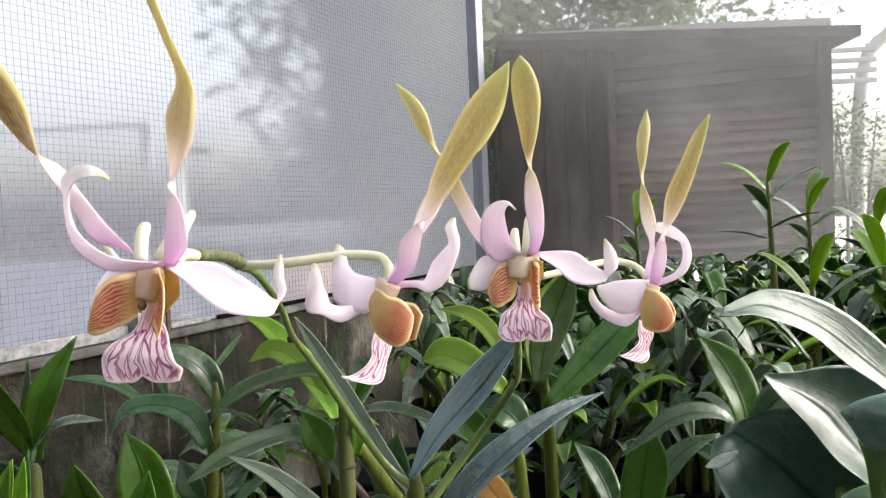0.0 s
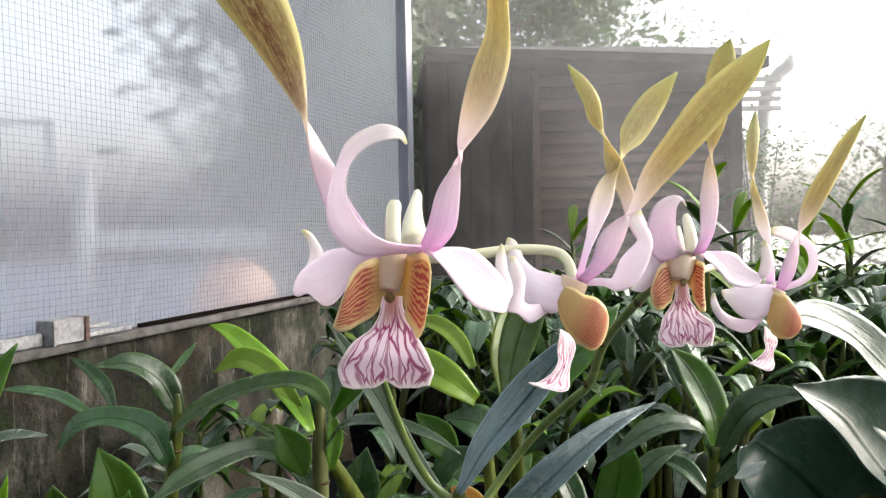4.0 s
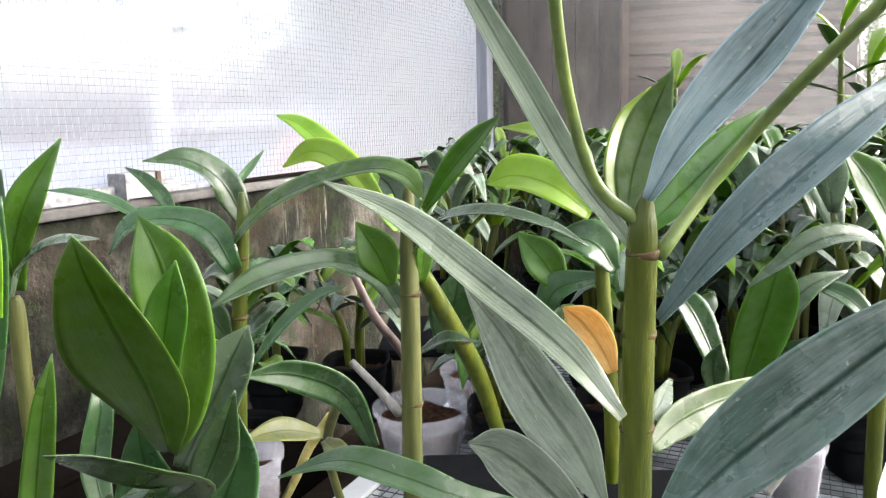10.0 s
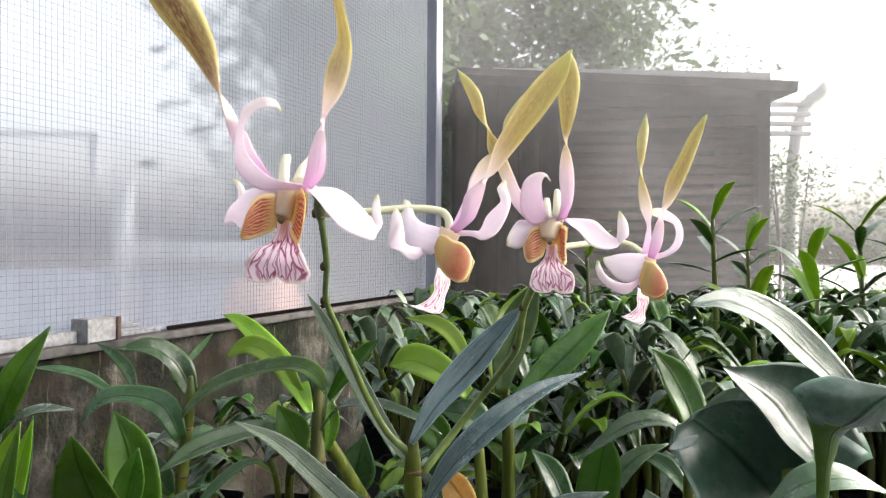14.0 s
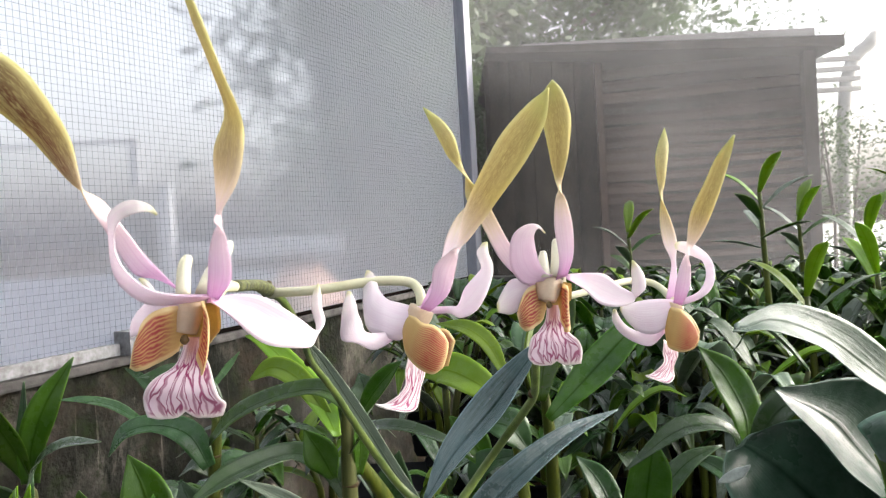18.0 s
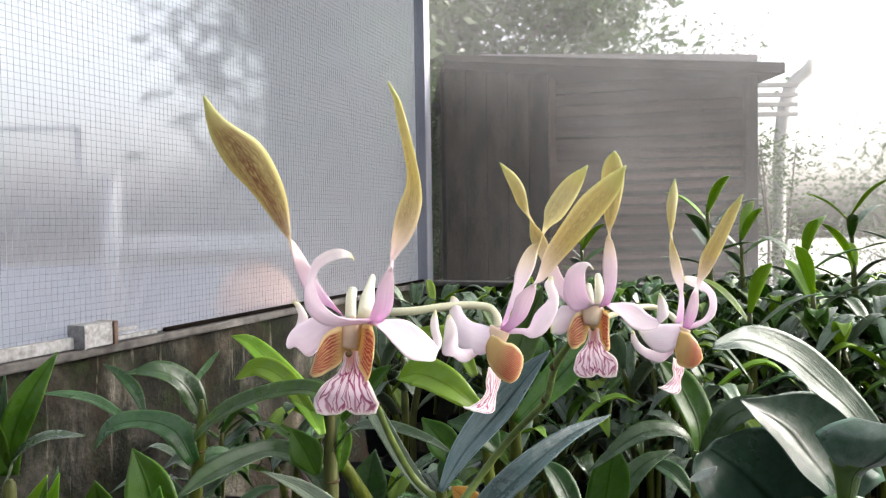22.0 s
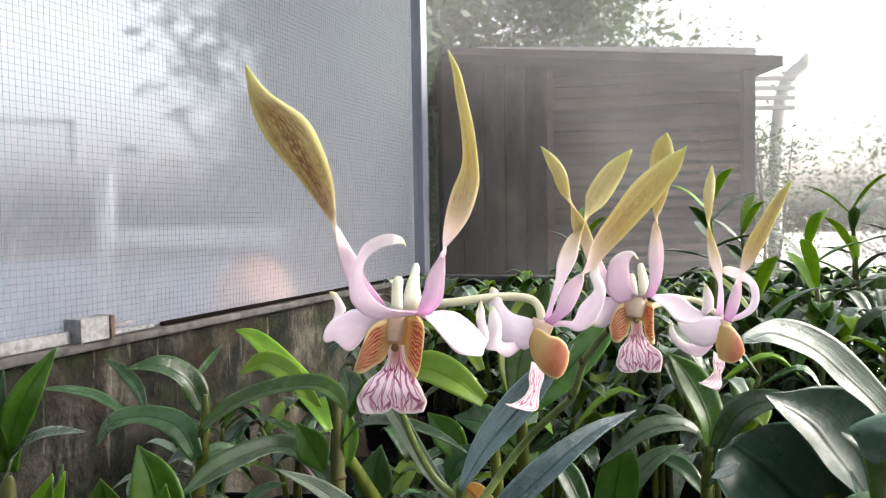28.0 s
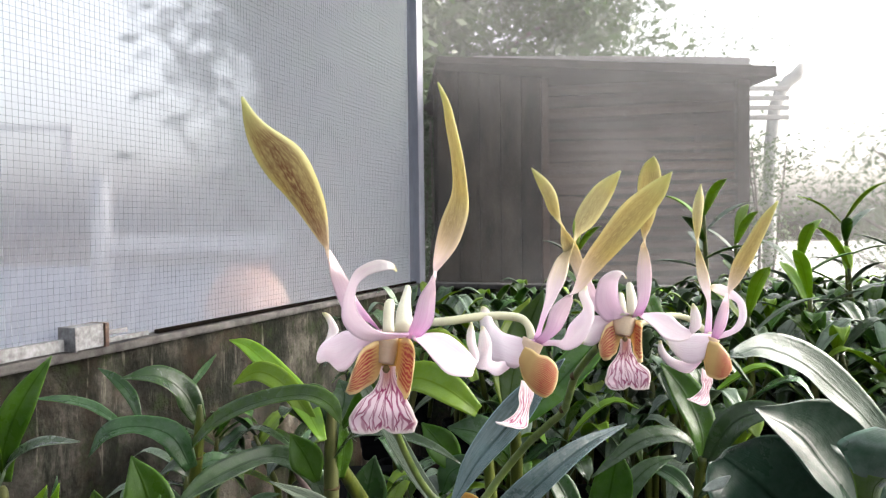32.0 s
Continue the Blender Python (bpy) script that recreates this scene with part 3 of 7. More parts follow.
# earth colour lowered to carry the soft shade between plants and below benches
EARTH = plain_material("shade_dark_earth", (0.008, 0.006, 0.005), (0.024, 0.019, 0.014), 3, 0.95, bump=0.7, dist=0.02, spec=0.0)
FOLIAGE = plain_material("tree_leaves", (0.035, 0.065, 0.022), (0.075, 0.115, 0.045), 2, 0.5, bump=0, share=0.35)
WHITEPAINT = plain_material("white_paint", (0.42, 0.44, 0.46), (0.60, 0.61, 0.62), 5, 0.5)
SLATPAINT = plain_material("worn_whitewash", (0.10, 0.105, 0.11), (0.50, 0.52, 0.55), 9, 0.6, spec=0.3, bump=0.3, stretch=(1, 1, 1), vary=0.6)
DULLPAINT = plain_material("dull_white_paint", (0.32, 0.33, 0.35), (0.44, 0.45, 0.48), 5, 0.7, spec=0.2)
BLUEWALL = plain_material("blue_grey_paint", (0.26, 0.29, 0.36), (0.36, 0.40, 0.48), 3, 0.7)


def concrete_material():
    m, n, l, b = base_material("stained_concrete", 0.95, 0.0, 0.02)
    a = noise_node(n, l, 6.0, 9.0, None, 0.68)
    col = ramp_node(n, l, a, [(0.36, (0.006, 0.006, 0.005)), (0.47, (0.020, 0.019, 0.016)), (0.56, (0.044, 0.041, 0.035)), (0.68, (0.090, 0.083, 0.070))])
    run = noise_node(n, l, 1.0, 6.0, stretched(n, l, 7, 7, 2.0, "Object"), 0.78)
    col = mix_node(n, l, ramp_node(n, l, run, [(0.47, 0.0), (0.56, 0.92)]), col, (0.009, 0.010, 0.008))
    pale = ramp_node(n, l, noise_node(n, l, 1.0, 5.0, stretched(n, l, 34, 34, 3.2, "Object"), 0.7), [(0.60, 0.0), (0.67, 0.75)])
    col = mix_node(n, l, math_node(n, l, "MULTIPLY", pale, ramp_node(n, l, noise_node(n, l, 4.0, 3.0), [(0.42, 0.0), (0.60, 1.0)])), col, (0.20, 0.185, 0.155))
    rusty = ramp_node(n, l, noise_node(n, l, 3.4, 6.0, None, 0.7), [(0.52, 0.0), (0.66, 0.6)])
    col = mix_node(n, l, rusty, col, (0.034, 0.022, 0.015))
    moss = ramp_node(n, l, noise_node(n, l, 13.0, 6.0, None, 0.7), [(0.52, 0.0), (0.64, 0.7)])
    col = mix_node(n, l, moss, col, (0.018, 0.026, 0.010))
    pits = ramp_node(n, l, noise_node(n, l, 190.0, 3.0), [(0.60, 0.0), (0.70, 0.55)])
    col = mix_node(n, l, pits, col, (0.010, 0.009, 0.008))
    l.new(col, b.inputs["Base Color"])
    bump_node(n, l, b, math_node(n, l, "ADD", a, noise_node(n, l, 60.0, 4.0)), 0.8, 0.008)
    return m


CONCRETE = concrete_material()
SILL = plain_material("weathered_sill", (0.030, 0.028, 0.027), (0.105, 0.098, 0.095), 22, 0.85, spec=0.2, bump=0.6, dist=0.004)


def screen_material(name, colour, cover, back=0.5, blur=0.0):
    """Fine hazy screen or sheet: threads that scatter light, and gaps between them that let the view through, a little blurred."""
    m, n, l, b = base_material(name, 0.9, 0.0, 0.1)
    n.remove(b)
    d, t = n.new("ShaderNodeBsdfDiffuse"), n.new("ShaderNodeBsdfTranslucent")
    o = n.new("ShaderNodeBsdfRefraction" if blur else "ShaderNodeBsdfTransparent")
    if blur:
        o.inputs["IOR"].default_value, o.inputs["Roughness"].default_value = 1.025, blur
    for q in (d, t):
        q.inputs["Color"].default_value = (*colour, 1)
    s, g = n.new("ShaderNodeMixShader"), n.new("ShaderNodeMixShader")
    s.inputs[0].default_value = back
    l.new(d.outputs[0], s.inputs[1])
    l.new(t.outputs[0], s.inputs[2])
    dust = noise_node(n, l, 1.4, 5.0)
    l.new(math_node(n, l, "ADD", math_node(n, l, "MULTIPLY", dust, 0.2), cover - 0.1, True), g.inputs[0])
    l.new(o.outputs[0], g.inputs[1])
    l.new(s.outputs[0], g.inputs[2])
    l.new(g.outputs[0], n["Material Output"].inputs["Surface"])
    return m


SCREEN = screen_material("insect_screen", (0.88, 0.88, 0.96), 0.41, 0.8, 0.38)
SCREEN_BACK = screen_material("fine_insect_screen", (0.86, 0.85, 0.88), 0.09, 0.8, 0.27)
SCREEN_OPEN = screen_material("open_insect_screen", (0.86, 0.86, 0.88), 0.04, 0.8)
CLOUDY = screen_material("cloudy_roof_sheet", (0.26, 0.25, 0.25), 0.80, 0.4)
# sheet for the unseen roof, set by how much top light it passes
ROOFNET = screen_material("roof_sheet", (0.52, 0.56, 0.61), 0.78, 0.6)


def clear_plastic():
    m, n, l, b = base_material("cloudy_clear_plastic", 0.25, 0.0, 0.5)
    b.inputs["Base Color"].default_value = (0.80, 0.79, 0.86, 1)
    o, s = n.new("ShaderNodeBsdfTransparent"), n.new("ShaderNodeMixShader")
    t, s2 = n.new("ShaderNodeBsdfTranslucent"), n.new("ShaderNodeMixShader")
    t.inputs["Color"].default_value = (0.80, 0.79, 0.88, 1)
    s2.inputs[0].default_value = 0.5
    l.new(b.outputs[0], s2.inputs[1])
    l.new(t.outputs[0], s2.inputs[2])
    l.new(math_node(n, l, "ADD", math_node(n, l, "MULTIPLY", noise_node(n, l, 40.0), 0.25), 0.12), s.inputs[0])
    l.new(o.outputs[0], s.inputs[1])
    l.new(s2.outputs[0], s.inputs[2])
    l.new(s.outputs[0], n["Material Output"].inputs["Surface"])
    return m


CLEAR = clear_plastic()

# ---- the screen house ----
CORNER = Vector((0.068, 3.683, 0))
ALONG_L = Vector((-0.4003, -0.9164, 0))   # from the corner along the long netted wall
ALONG_R = Vector((0.9164, -0.4003, 0))    # from the corner along the short wall
LEN_L, LEN_R, SILL_Z, TOP_Z = 5.4, 4.6, 0.862, 2.75
WALL = Matrix(((ALONG_R.x, -ALONG_L.x, 0, CORNER.x), (ALONG_R.y, -ALONG_L.y, 0, CORNER.y), (0, 0, 1, 0), (0, 0, 0, 1)))
# in the house frame x runs along the short wall, y runs outwards from it, the room lies at x > 0, y < 0

ground = bmesh.new()
bmesh.ops.create_grid(ground, x_segments=60, y_segments=60, size=400)
solid("ground", ground, EARTH, "bare brown earth round the screen house, darkened for shade", "ground", kind="structure")


# pale sheet added far out, its colour standing in for bright low haze
haze_sheet = bmesh.new()
for x, y in ((1.5, 7.0), (30.0, 7.0), (30.0, 45.0), (1.5, 45.0)):
    haze_sheet.verts.new((x, y, 0.006))
haze_sheet.faces.new(haze_sheet.verts[:])
solid("pavement", haze_sheet, HAZEGROUND, "pale ground sheet added for the bright haze behind the screen house", "pavement", kind="structure")


def low_wall(name, lo, hi):
    solid(name, box(lo, hi, 0.004, WALL), CONCRETE, "low concrete wall stained dark with damp and moss", "wall", kind="structure")


low_wall("wall_west", (-0.10, -LEN_L, 0), (0, 0, 0.838))
low_wall("wall_north", (-0.10, 0.002, 0), (LEN_R, 0.10, 0.838))
# east and south walls are out of view, added to close the room
low_wall("wall_east", (LEN_R, -LEN_L, 0), (LEN_R + 0.10, 0, 0.838))
low_wall("wall_south", (-0.10, -LEN_L - 0.10, 0), (LEN_R + 0.10, -LEN_L - 0.002, 0.838))


def sill(name, lo, hi):
    solid(name, box(lo, hi, 0.006, WALL), SILL, "weathered grey sill on top of the low wall", "sill", kind="structure")


sill("sill_west", (-0.09, -LEN_L, 0.840), (0.025, -0.03, SILL_Z))
sill("sill_north", (0.03, -0.025, 0.840), (LEN_R, 0.09, SILL_Z))
# sills of the added, unseen south and east sides
sill("sill_south", (-0.09, -LEN_L - 0.09, 0.840), (LEN_R + 0.09, -LEN_L - 0.002, SILL_Z))
sill("sill_east", (LEN_R - 0.02, -LEN_L, 0.840), (LEN_R + 0.09, -0.03, SILL_Z))


def plane(name, quad, material, label, category):
    bm = bmesh.new()
    bm.faces.new([bm.verts.new(WALL @ Vector(q)) for q in quad])
    return solid(name, bm, material, label, category, kind="structure")


plane("screen_west", [(-0.03, -LEN_L, SILL_Z), (-0.03, 0, SILL_Z), (-0.03, 0, TOP_Z), (-0.03, -LEN_L, TOP_Z)], SCREEN, "hazy pale insect screen over the wire net", "screen")
plane("screen_north", [(0, 0.03, SILL_Z), (LEN_R, 0.03, SILL_Z), (LEN_R, 0.03, TOP_Z), (0, 0.03, TOP_Z)], SCREEN_BACK, "hazy pale insect screen in the end wall", "screen")
# unseen side, kept almost clear so that sunlight comes in
plane("screen_east", [(LEN_R + 0.03, -LEN_L, SILL_Z), (LEN_R + 0.03, 0, SILL_Z), (LEN_R + 0.03, 0, TOP_Z), (LEN_R + 0.03, -LEN_L, TOP_Z)], SCREEN_OPEN, "unseen, nearly clear insect screen added in the side wall", "screen")
# roof is never in view; added to shape top light and leaf reflections
plane("ceiling", [(-0.1, -LEN_L - 0.1, TOP_Z), (LEN_R + 0.1, -LEN_L - 0.1, TOP_Z), (LEN_R + 0.1, 0.1, TOP_Z), (-0.1, 0.1, TOP_Z)], ROOFNET, "unseen translucent roof sheet added to soften the light from above", "ceiling")

# unseen side, kept open to light the fronts of leaves and flowers
plane("screen_south", [(-0.1, -LEN_L - 0.05, SILL_Z), (LEN_R + 0.1, -LEN_L - 0.05, SILL_Z), (LEN_R + 0.1, -LEN_L - 0.05, TOP_Z), (-0.1, -LEN_L - 0.05, TOP_Z)], SCREEN_OPEN, "unseen, nearly clear insect screen added behind the viewpoint", "screen")

# square-mesh wire net on the long wall
net = thing("wire_net", WALL @ Vector((0, -0.05, SILL_Z)), "grey square-mesh wire net fixed over the screen", "wire net", kind="structure")
CELL, R = 0.0155, 0.00028


def wires(spans):
    verts, faces = [], []
    for a, b, across, out in spans:
        k = len(verts)
        for end in (a, b):
            for s, o in ((-1, -1), (1, -1), (1, 1), (-1, 1)):
                verts.append(end + across * s * R + out * o * R)
        faces += [(k + i, k + (i + 1) % 4, k + 4 + (i + 1) % 4, k + 4 + i) for i in range(4)]
    return verts, faces


def wire_part(name, spans, material, parent, kind="stuff"):
    v, f = wires(spans)
    o = ORIGIN[parent]
    me = bpy.data.meshes.new(name)
    me.from_pydata([tuple(q - o) for q in v], [], f)
    me.materials.append(material)
    ob = new(name, me)
    ob.parent = parent
    return tagged(ob, kind=kind)


spans = []
for i in range(int((LEN_L - 0.06) / CELL)):
    y = -0.04 - i * CELL
    spans.append((WALL @ Vector((-0.012, y, SILL_Z)), WALL @ Vector((-0.012, y, TOP_Z)), -ALONG_L, ALONG_R))
wire_part("upright_wires", spans, NETWIRE, net)
spans = []
for i in range(int((TOP_Z - SILL_Z) / CELL)):
    z = SILL_Z + 0.005 + i * CELL
    spans.append((WALL @ Vector((-0.0108, -0.04, z)), WALL @ Vector((-0.0108, -LEN_L, z)), Vector((0, 0, 1)), ALONG_R))
wire_part("level_wires", spans, NETWIRE, net)

solid("corner_post", box((-0.045, -0.03, 0.8), (0.022, 0.045, TOP_Z), 0.006, WALL), GALV, "pale grey painted corner post of the screen house", "post", kind="structure")
solid("post", box((LEN_R - 0.04, -0.03, 0.8), (LEN_R + 0.03, 0.045, TOP_Z), 0.006, WALL), GALV, "pale grey painted corner post of the screen house", "post", kind="structure")
for y in (-3.3, -5.2):
    solid("post", box((-0.06, y - 0.03, 0.8), (-0.014, y + 0.03, TOP_Z), 0.005, WALL), STEEL, "pale grey painted post behind the net", "post", kind="structure")

bracket = thing("bracket", WALL @ Vector((0.02, -2.06, SILL_Z)), "rust-stained galvanised clamp bolted over the joint of the sill", "bracket")
part("plate", box((-0.012, -2.125, SILL_Z), (0.040, -2.119, SILL_Z + 0.056), 0.0015, WALL), BRACKET, bracket)
part("plate", box((-0.012, -2.037, SILL_Z), (0.040, -2.025, SILL_Z + 0.056), 0.0015, WALL), RUSTED, bracket, "rusted end plate")
part("face", box((0.030, -2.118, SILL_Z + 0.002), (0.036, -2.038, SILL_Z + 0.050), 0.0015, WALL), BRACKET, bracket)
part("cover", box((-0.010, -2.118, SILL_Z + 0.050), (0.036, -2.038, SILL_Z + 0.0555), 0.0015, WALL), BRACKET, bracket)
for z in (0.006, 0.024):
    part("strap", box((0.022, -2.024, SILL_Z + z), (0.032, -1.86 - 4 * z, SILL_Z + z + 0.012), 0.003, WALL), BRACKET, bracket)
solid("rail", box((-0.004, -5.3, SILL_Z + 0.002), (0.014, -2.13, SILL_Z + 0.030), 0.003, WALL), BRACKET, "grey steel rail holding the bottom of the net", "rail", kind="structure")
# strip added for the dark shadow line where the net meets the sill
solid("rail", box((-0.002, -1.83, SILL_Z + 0.001), (0.012, -0.05, SILL_Z + 0.012), 0.003, WALL), SHADEWOOD, "near-black strip for the shadow line under the net", "rail", kind="structure")

# ---- outside ----
shed = thing("shed", (0.95, 3.9, 0), "dark weathered shed with a wall of brown slats", "shed")


def slab(quad, depth):
    """An upright slab over its corners, with its own thickness towards +y."""
    bm = bmesh.new()
    a = [bm.verts.new(q) for q in quad]
    b = [bm.verts.new((q[0], q[1] + depth, q[2])) for q in quad]
    bm.faces.new(a)
    bm.faces.new(b[::-1])
    n = len(a)
    for i in range(n):
        j = (i + 1) % n
        bm.faces.new((a[j], a[i], b[i], b[j]))
    return bm


# planks added so that their uneven tone stands in for blotchy reflections
for i in range(5):
    a, c = 0.19 + i * 0.1085, 0.19 + (i + 1) * 0.1085 - 0.004
    ya, yc = 3.95 - 0.05 * i / 5 - 0.006 * (i % 2), 3.95 - 0.05 * (i + 1) / 5 - 0.006 * (i % 2)
    part("plank", slab([(a, ya, 0), (c, yc, 0), (c, yc, 1.95 - 0.05 * (i + 1) / 5), (a, ya, 1.95 - 0.05 * i / 5)], 0.03), PLANK, shed)
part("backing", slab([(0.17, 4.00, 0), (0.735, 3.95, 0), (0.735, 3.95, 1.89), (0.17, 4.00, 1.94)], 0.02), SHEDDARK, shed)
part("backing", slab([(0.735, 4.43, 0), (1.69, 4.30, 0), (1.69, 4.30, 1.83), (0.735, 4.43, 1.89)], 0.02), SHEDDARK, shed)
for i in range(32):
    z = 0.05 + i * 0.0565
    rng_s = random.Random(300 + i)
    lift, high, low = rng_s.uniform(-0.006, 0.006), rng_s.uniform(0.046, 0.052), rng_s.uniform(0.026, 0.034)
    bm = bmesh.new()
    rows = []
    for k in range(13):
        q = k / 12
        x, y, zz = 0.735 + 0.965 * q, 3.905 - 0.13 * q, z + lift + 0.012 * q + 0.004 * math.sin(5 * q + i)
        gap = low if zz < 1.27 + 0.75 * min(x - 0.99, 0.35) and x > 0.9 else high   # narrower below a slanting line, with wider dark gaps
        rows.append([bm.verts.new(v) for v in ((x, y, zz), (x, y - 0.020, zz - 0.006), (x, y - 0.014, zz + gap * 0.5), (x, y - 0.002, zz + gap))])
    for a, c in zip(rows, rows[1:]):
        for j in range(4):
            h = (j + 1) % 4
            bm.faces.new((a[j], c[j], c[h], a[h]))
    bm.faces.new(rows[0])
    bm.faces.new(rows[-1][::-1])
    part("slat", bm, RUST, shed)
part("board", box((0.715, 3.83, 0), (0.75, 3.856, 1.88), 0.003), RUST, shed)
part("roof_sheet", slab([(0.36, 3.78, 1.955), (1.69, 3.60, 1.880), (1.69, 3.60, 1.935), (1.25, 3.66, 1.955), (0.36, 3.78, 1.985)], 0.004), CLOUDY, shed, "cloudy sheet edge standing over the roof")
part("board", box((1.66, 3.66, 0), (1.72, 3.70, 1.85), 0.003), SHEDDARK, shed)
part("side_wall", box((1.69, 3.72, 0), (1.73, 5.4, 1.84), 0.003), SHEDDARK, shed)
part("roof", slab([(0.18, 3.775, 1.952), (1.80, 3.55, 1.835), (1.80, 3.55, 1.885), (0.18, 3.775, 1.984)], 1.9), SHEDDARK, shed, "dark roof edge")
fence = thing("fence", (1.95, 4.1, 0), "pale slatted fence beside the shed", "fence")
for i in range(4):
    part("slat", box((1.74, 4.0, 1.69 + i * 0.052), (2.10, 4.02, 1.715 + i * 0.052), 0.003), PALEWOOD, fence)
part("post", box((1.78, 4.021, 0), (1.83, 4.07, 1.9), 0.003), PALEWOOD, fence)
# the haze over this pole is put into its pale colour
pole = thing("pole", (2.55, 5.1, 0), "leaning wooden pole behind the bush, paled for haze", "pole")
part("shaft", tube([(2.54, 5.1, 0, 0.045), (2.56, 5.1, 1.80, 0.045), (2.78, 5.1, 2.2, 0.042)], 10, 9), PALEWOOD, pole)

pot = thing("terracotta_jar", (-0.67, 3.14, 0), "large round-shouldered terracotta jar outside the net", "jar")
part("body", lathe([(0.06, 0.0), (0.09, 0.35), (0.14, 0.60), (0.175, 0.74), (0.172, 0.84), (0.140, 0.92), (0.088, 0.965), (0.080, 0.98), (0.094, 0.99), (0.072, 0.985), (0.062, 0.89)], 36, (-0.67, 3.14, 0)), TERRA, pot)

house = thing("garden_shelter", (-2.6, 5.0, 0), "pale open shelter with a low blue-grey wall", "shelter")
part("low_wall", box((-3.6, 5.0, 0), (-1.0, 5.15, 0.9), 0.01), BLUEWALL, house, "blue-grey low wall")
part("ledge", box((-1.94, 4.9, 0.98), (-0.9, 5.2, 1.10), 0.01), DULLPAINT, house, "dull white ledge")
for x in (-2.04, -3.4):
    part("post", box((x, 4.85, 0), (x + 0.09, 4.94, 1.485), 0.008), DULLPAINT, house, "dull white post")
part("beam", box((-3.7, 4.85, 1.765), (-2.13, 4.90, 1.795), 0.006), WHITEPAINT, house, "white beam")
part("tie", box((-2.20, 4.86, 1.48), (-2.14, 4.92, 1.764), 0.006), DULLPAINT, house)


def tree(at, height, spread, seed, leaves, low=0.3, leaf=0.07):
    rng = random.Random(seed)
    t = thing("tree", at, "dark leafy tree seen hazily through the screen", "tree", "trees outside")
    x, y, z = at
    part("trunk", tube([(x, y, 0, 0.10), (x + 0.08, y, height * 0.35, 0.075), (x - 0.05, y + 0.1, height * 0.7, 0.045), (x, y, height * 0.97, 0.01)], 12, 9), BARK, t)
    tips = []
    for i in range(11):
        h = height * (low + (0.95 - low) * i / 10)
        g = i * 2.4 + rng.random()
        r = spread * (0.55 + 0.5 * rng.random()) * (1 - 0.45 * abs(i / 10 - 0.35))
        tip = (x + r * math.cos(g), y + r * math.sin(g), h + 0.25 * r)
        part("limb", tube([(x, y, h * 0.86, 0.035), ((x + tip[0]) / 2, (y + tip[1]) / 2, h, 0.02), (*tip, 0.006)], 7, 6), BARK, t)
        for k in (0.45, 0.7, 0.9, 1.05):
            tips.append((x + (tip[0] - x) * k, y + (tip[1] - y) * k, h + (tip[2] - h) * k))
    verts, faces = [], []
    for i in range(leaves):
        c = tips[rng.randrange(len(tips))]
        s = spread * 0.24
        p = Vector((rng.gauss(c[0], s), rng.gauss(c[1], s), rng.gauss(c[2], s * 0.8)))
        a = Vector((rng.gauss(0, 1), rng.gauss(0, 1), rng.gauss(-0.3, 0.6))).normalized()
        b = a.cross(Vector((rng.gauss(0, 1), rng.gauss(0, 1), rng.gauss(0, 1)))).normalized()
        k = leaf * (0.6 + 0.8 * rng.random())
        n = len(verts)
        verts += [p - a * k, p + b * k * 0.38, p + a * k, p - b * k * 0.38]
        faces.append((n, n + 1, n + 2, n + 3))
    me = bpy.data.meshes.new("crown")
    me.from_pydata([tuple(v - Vector(at)) for v in verts], [], faces)
    me.materials.append(FOLIAGE)
    ob = new("crown", me)
    ob.parent = t
    tagged(ob, kind="stuff")


for k, (x, y, h, s, n) in enumerate([(-1.5, 7.6, 4.7, 1.25, 3500), (-0.5, 7.0, 4.8, 1.3, 7500), (0.7, 8.0, 5.2, 1.7, 15000), (2.1, 8.8, 4.2, 1.5, 9000),
                                     (5.9, 8.6, 2.1, 1.1, 1600), (-0.4, 5.9, 3.0, 0.95, 3500)]):
    tree((x, y, 0), h, s, 40 + k, n * (4 if x > 2 else 1), 0.22, 0.03 if x > 2 else 0.07)


def bush(at, wx, wy, h, seed, leaves, label):
    """A clipped bush: many thin stems and a mass of small leaves with an uneven top."""
    rng = random.Random(seed)
    t = thing("bush", at, label, "bush", "bushes outside")
    x, y, z = at
    for i in range(9):
        a, c = x + rng.uniform(-0.8, 0.8) * wx, y + rng.uniform(-0.8, 0.8) * wy
        part("stem", tube([(x + 0.3 * (a - x), y + 0.3 * (c - y), 0, 0.015), (a, c, h * 0.5, 0.010), (a + rng.uniform(-0.1, 0.1), c, h * 0.95, 0.004)], 6, 6), BARK, t)
    verts, faces = [], []
    for i in range(leaves):
        u, v = rng.uniform(-1, 1), rng.uniform(-1, 1)
        top = h * (0.93 + 0.09 * math.sin(5 * u + seed) * math.cos(4 * v + seed))
        p = Vector((x + u * wx, y + v * wy, top * (1 - rng.random() ** 1.6)))
        a = Vector((rng.gauss(0, 1), rng.gauss(0, 1), rng.gauss(-0.3, 0.6))).normalized()
        b = a.cross(Vector((rng.gauss(0, 1), rng.gauss(0, 1), rng.gauss(0, 1)))).normalized()
        k, n = 0.016 * (0.6 + 0.8 * rng.random()), len(verts)
        verts += [p - a * k, p + b * k * 0.4, p + a * k, p - b * k * 0.4]
        faces.append((n, n + 1, n + 2, n + 3))
    me = bpy.data.meshes.new("leaves")
    me.from_pydata([tuple(v - Vector(at)) for v in verts], [], faces)
    me.materials.append(FOLIAGE)
    ob = new("leaves", me)
    ob.parent = t
    tagged(ob, kind="stuff")


bush((2.16, 4.75, 0), 0.40, 0.25, 1.72, 5, 5500, "pale green bush behind the slatted fence")
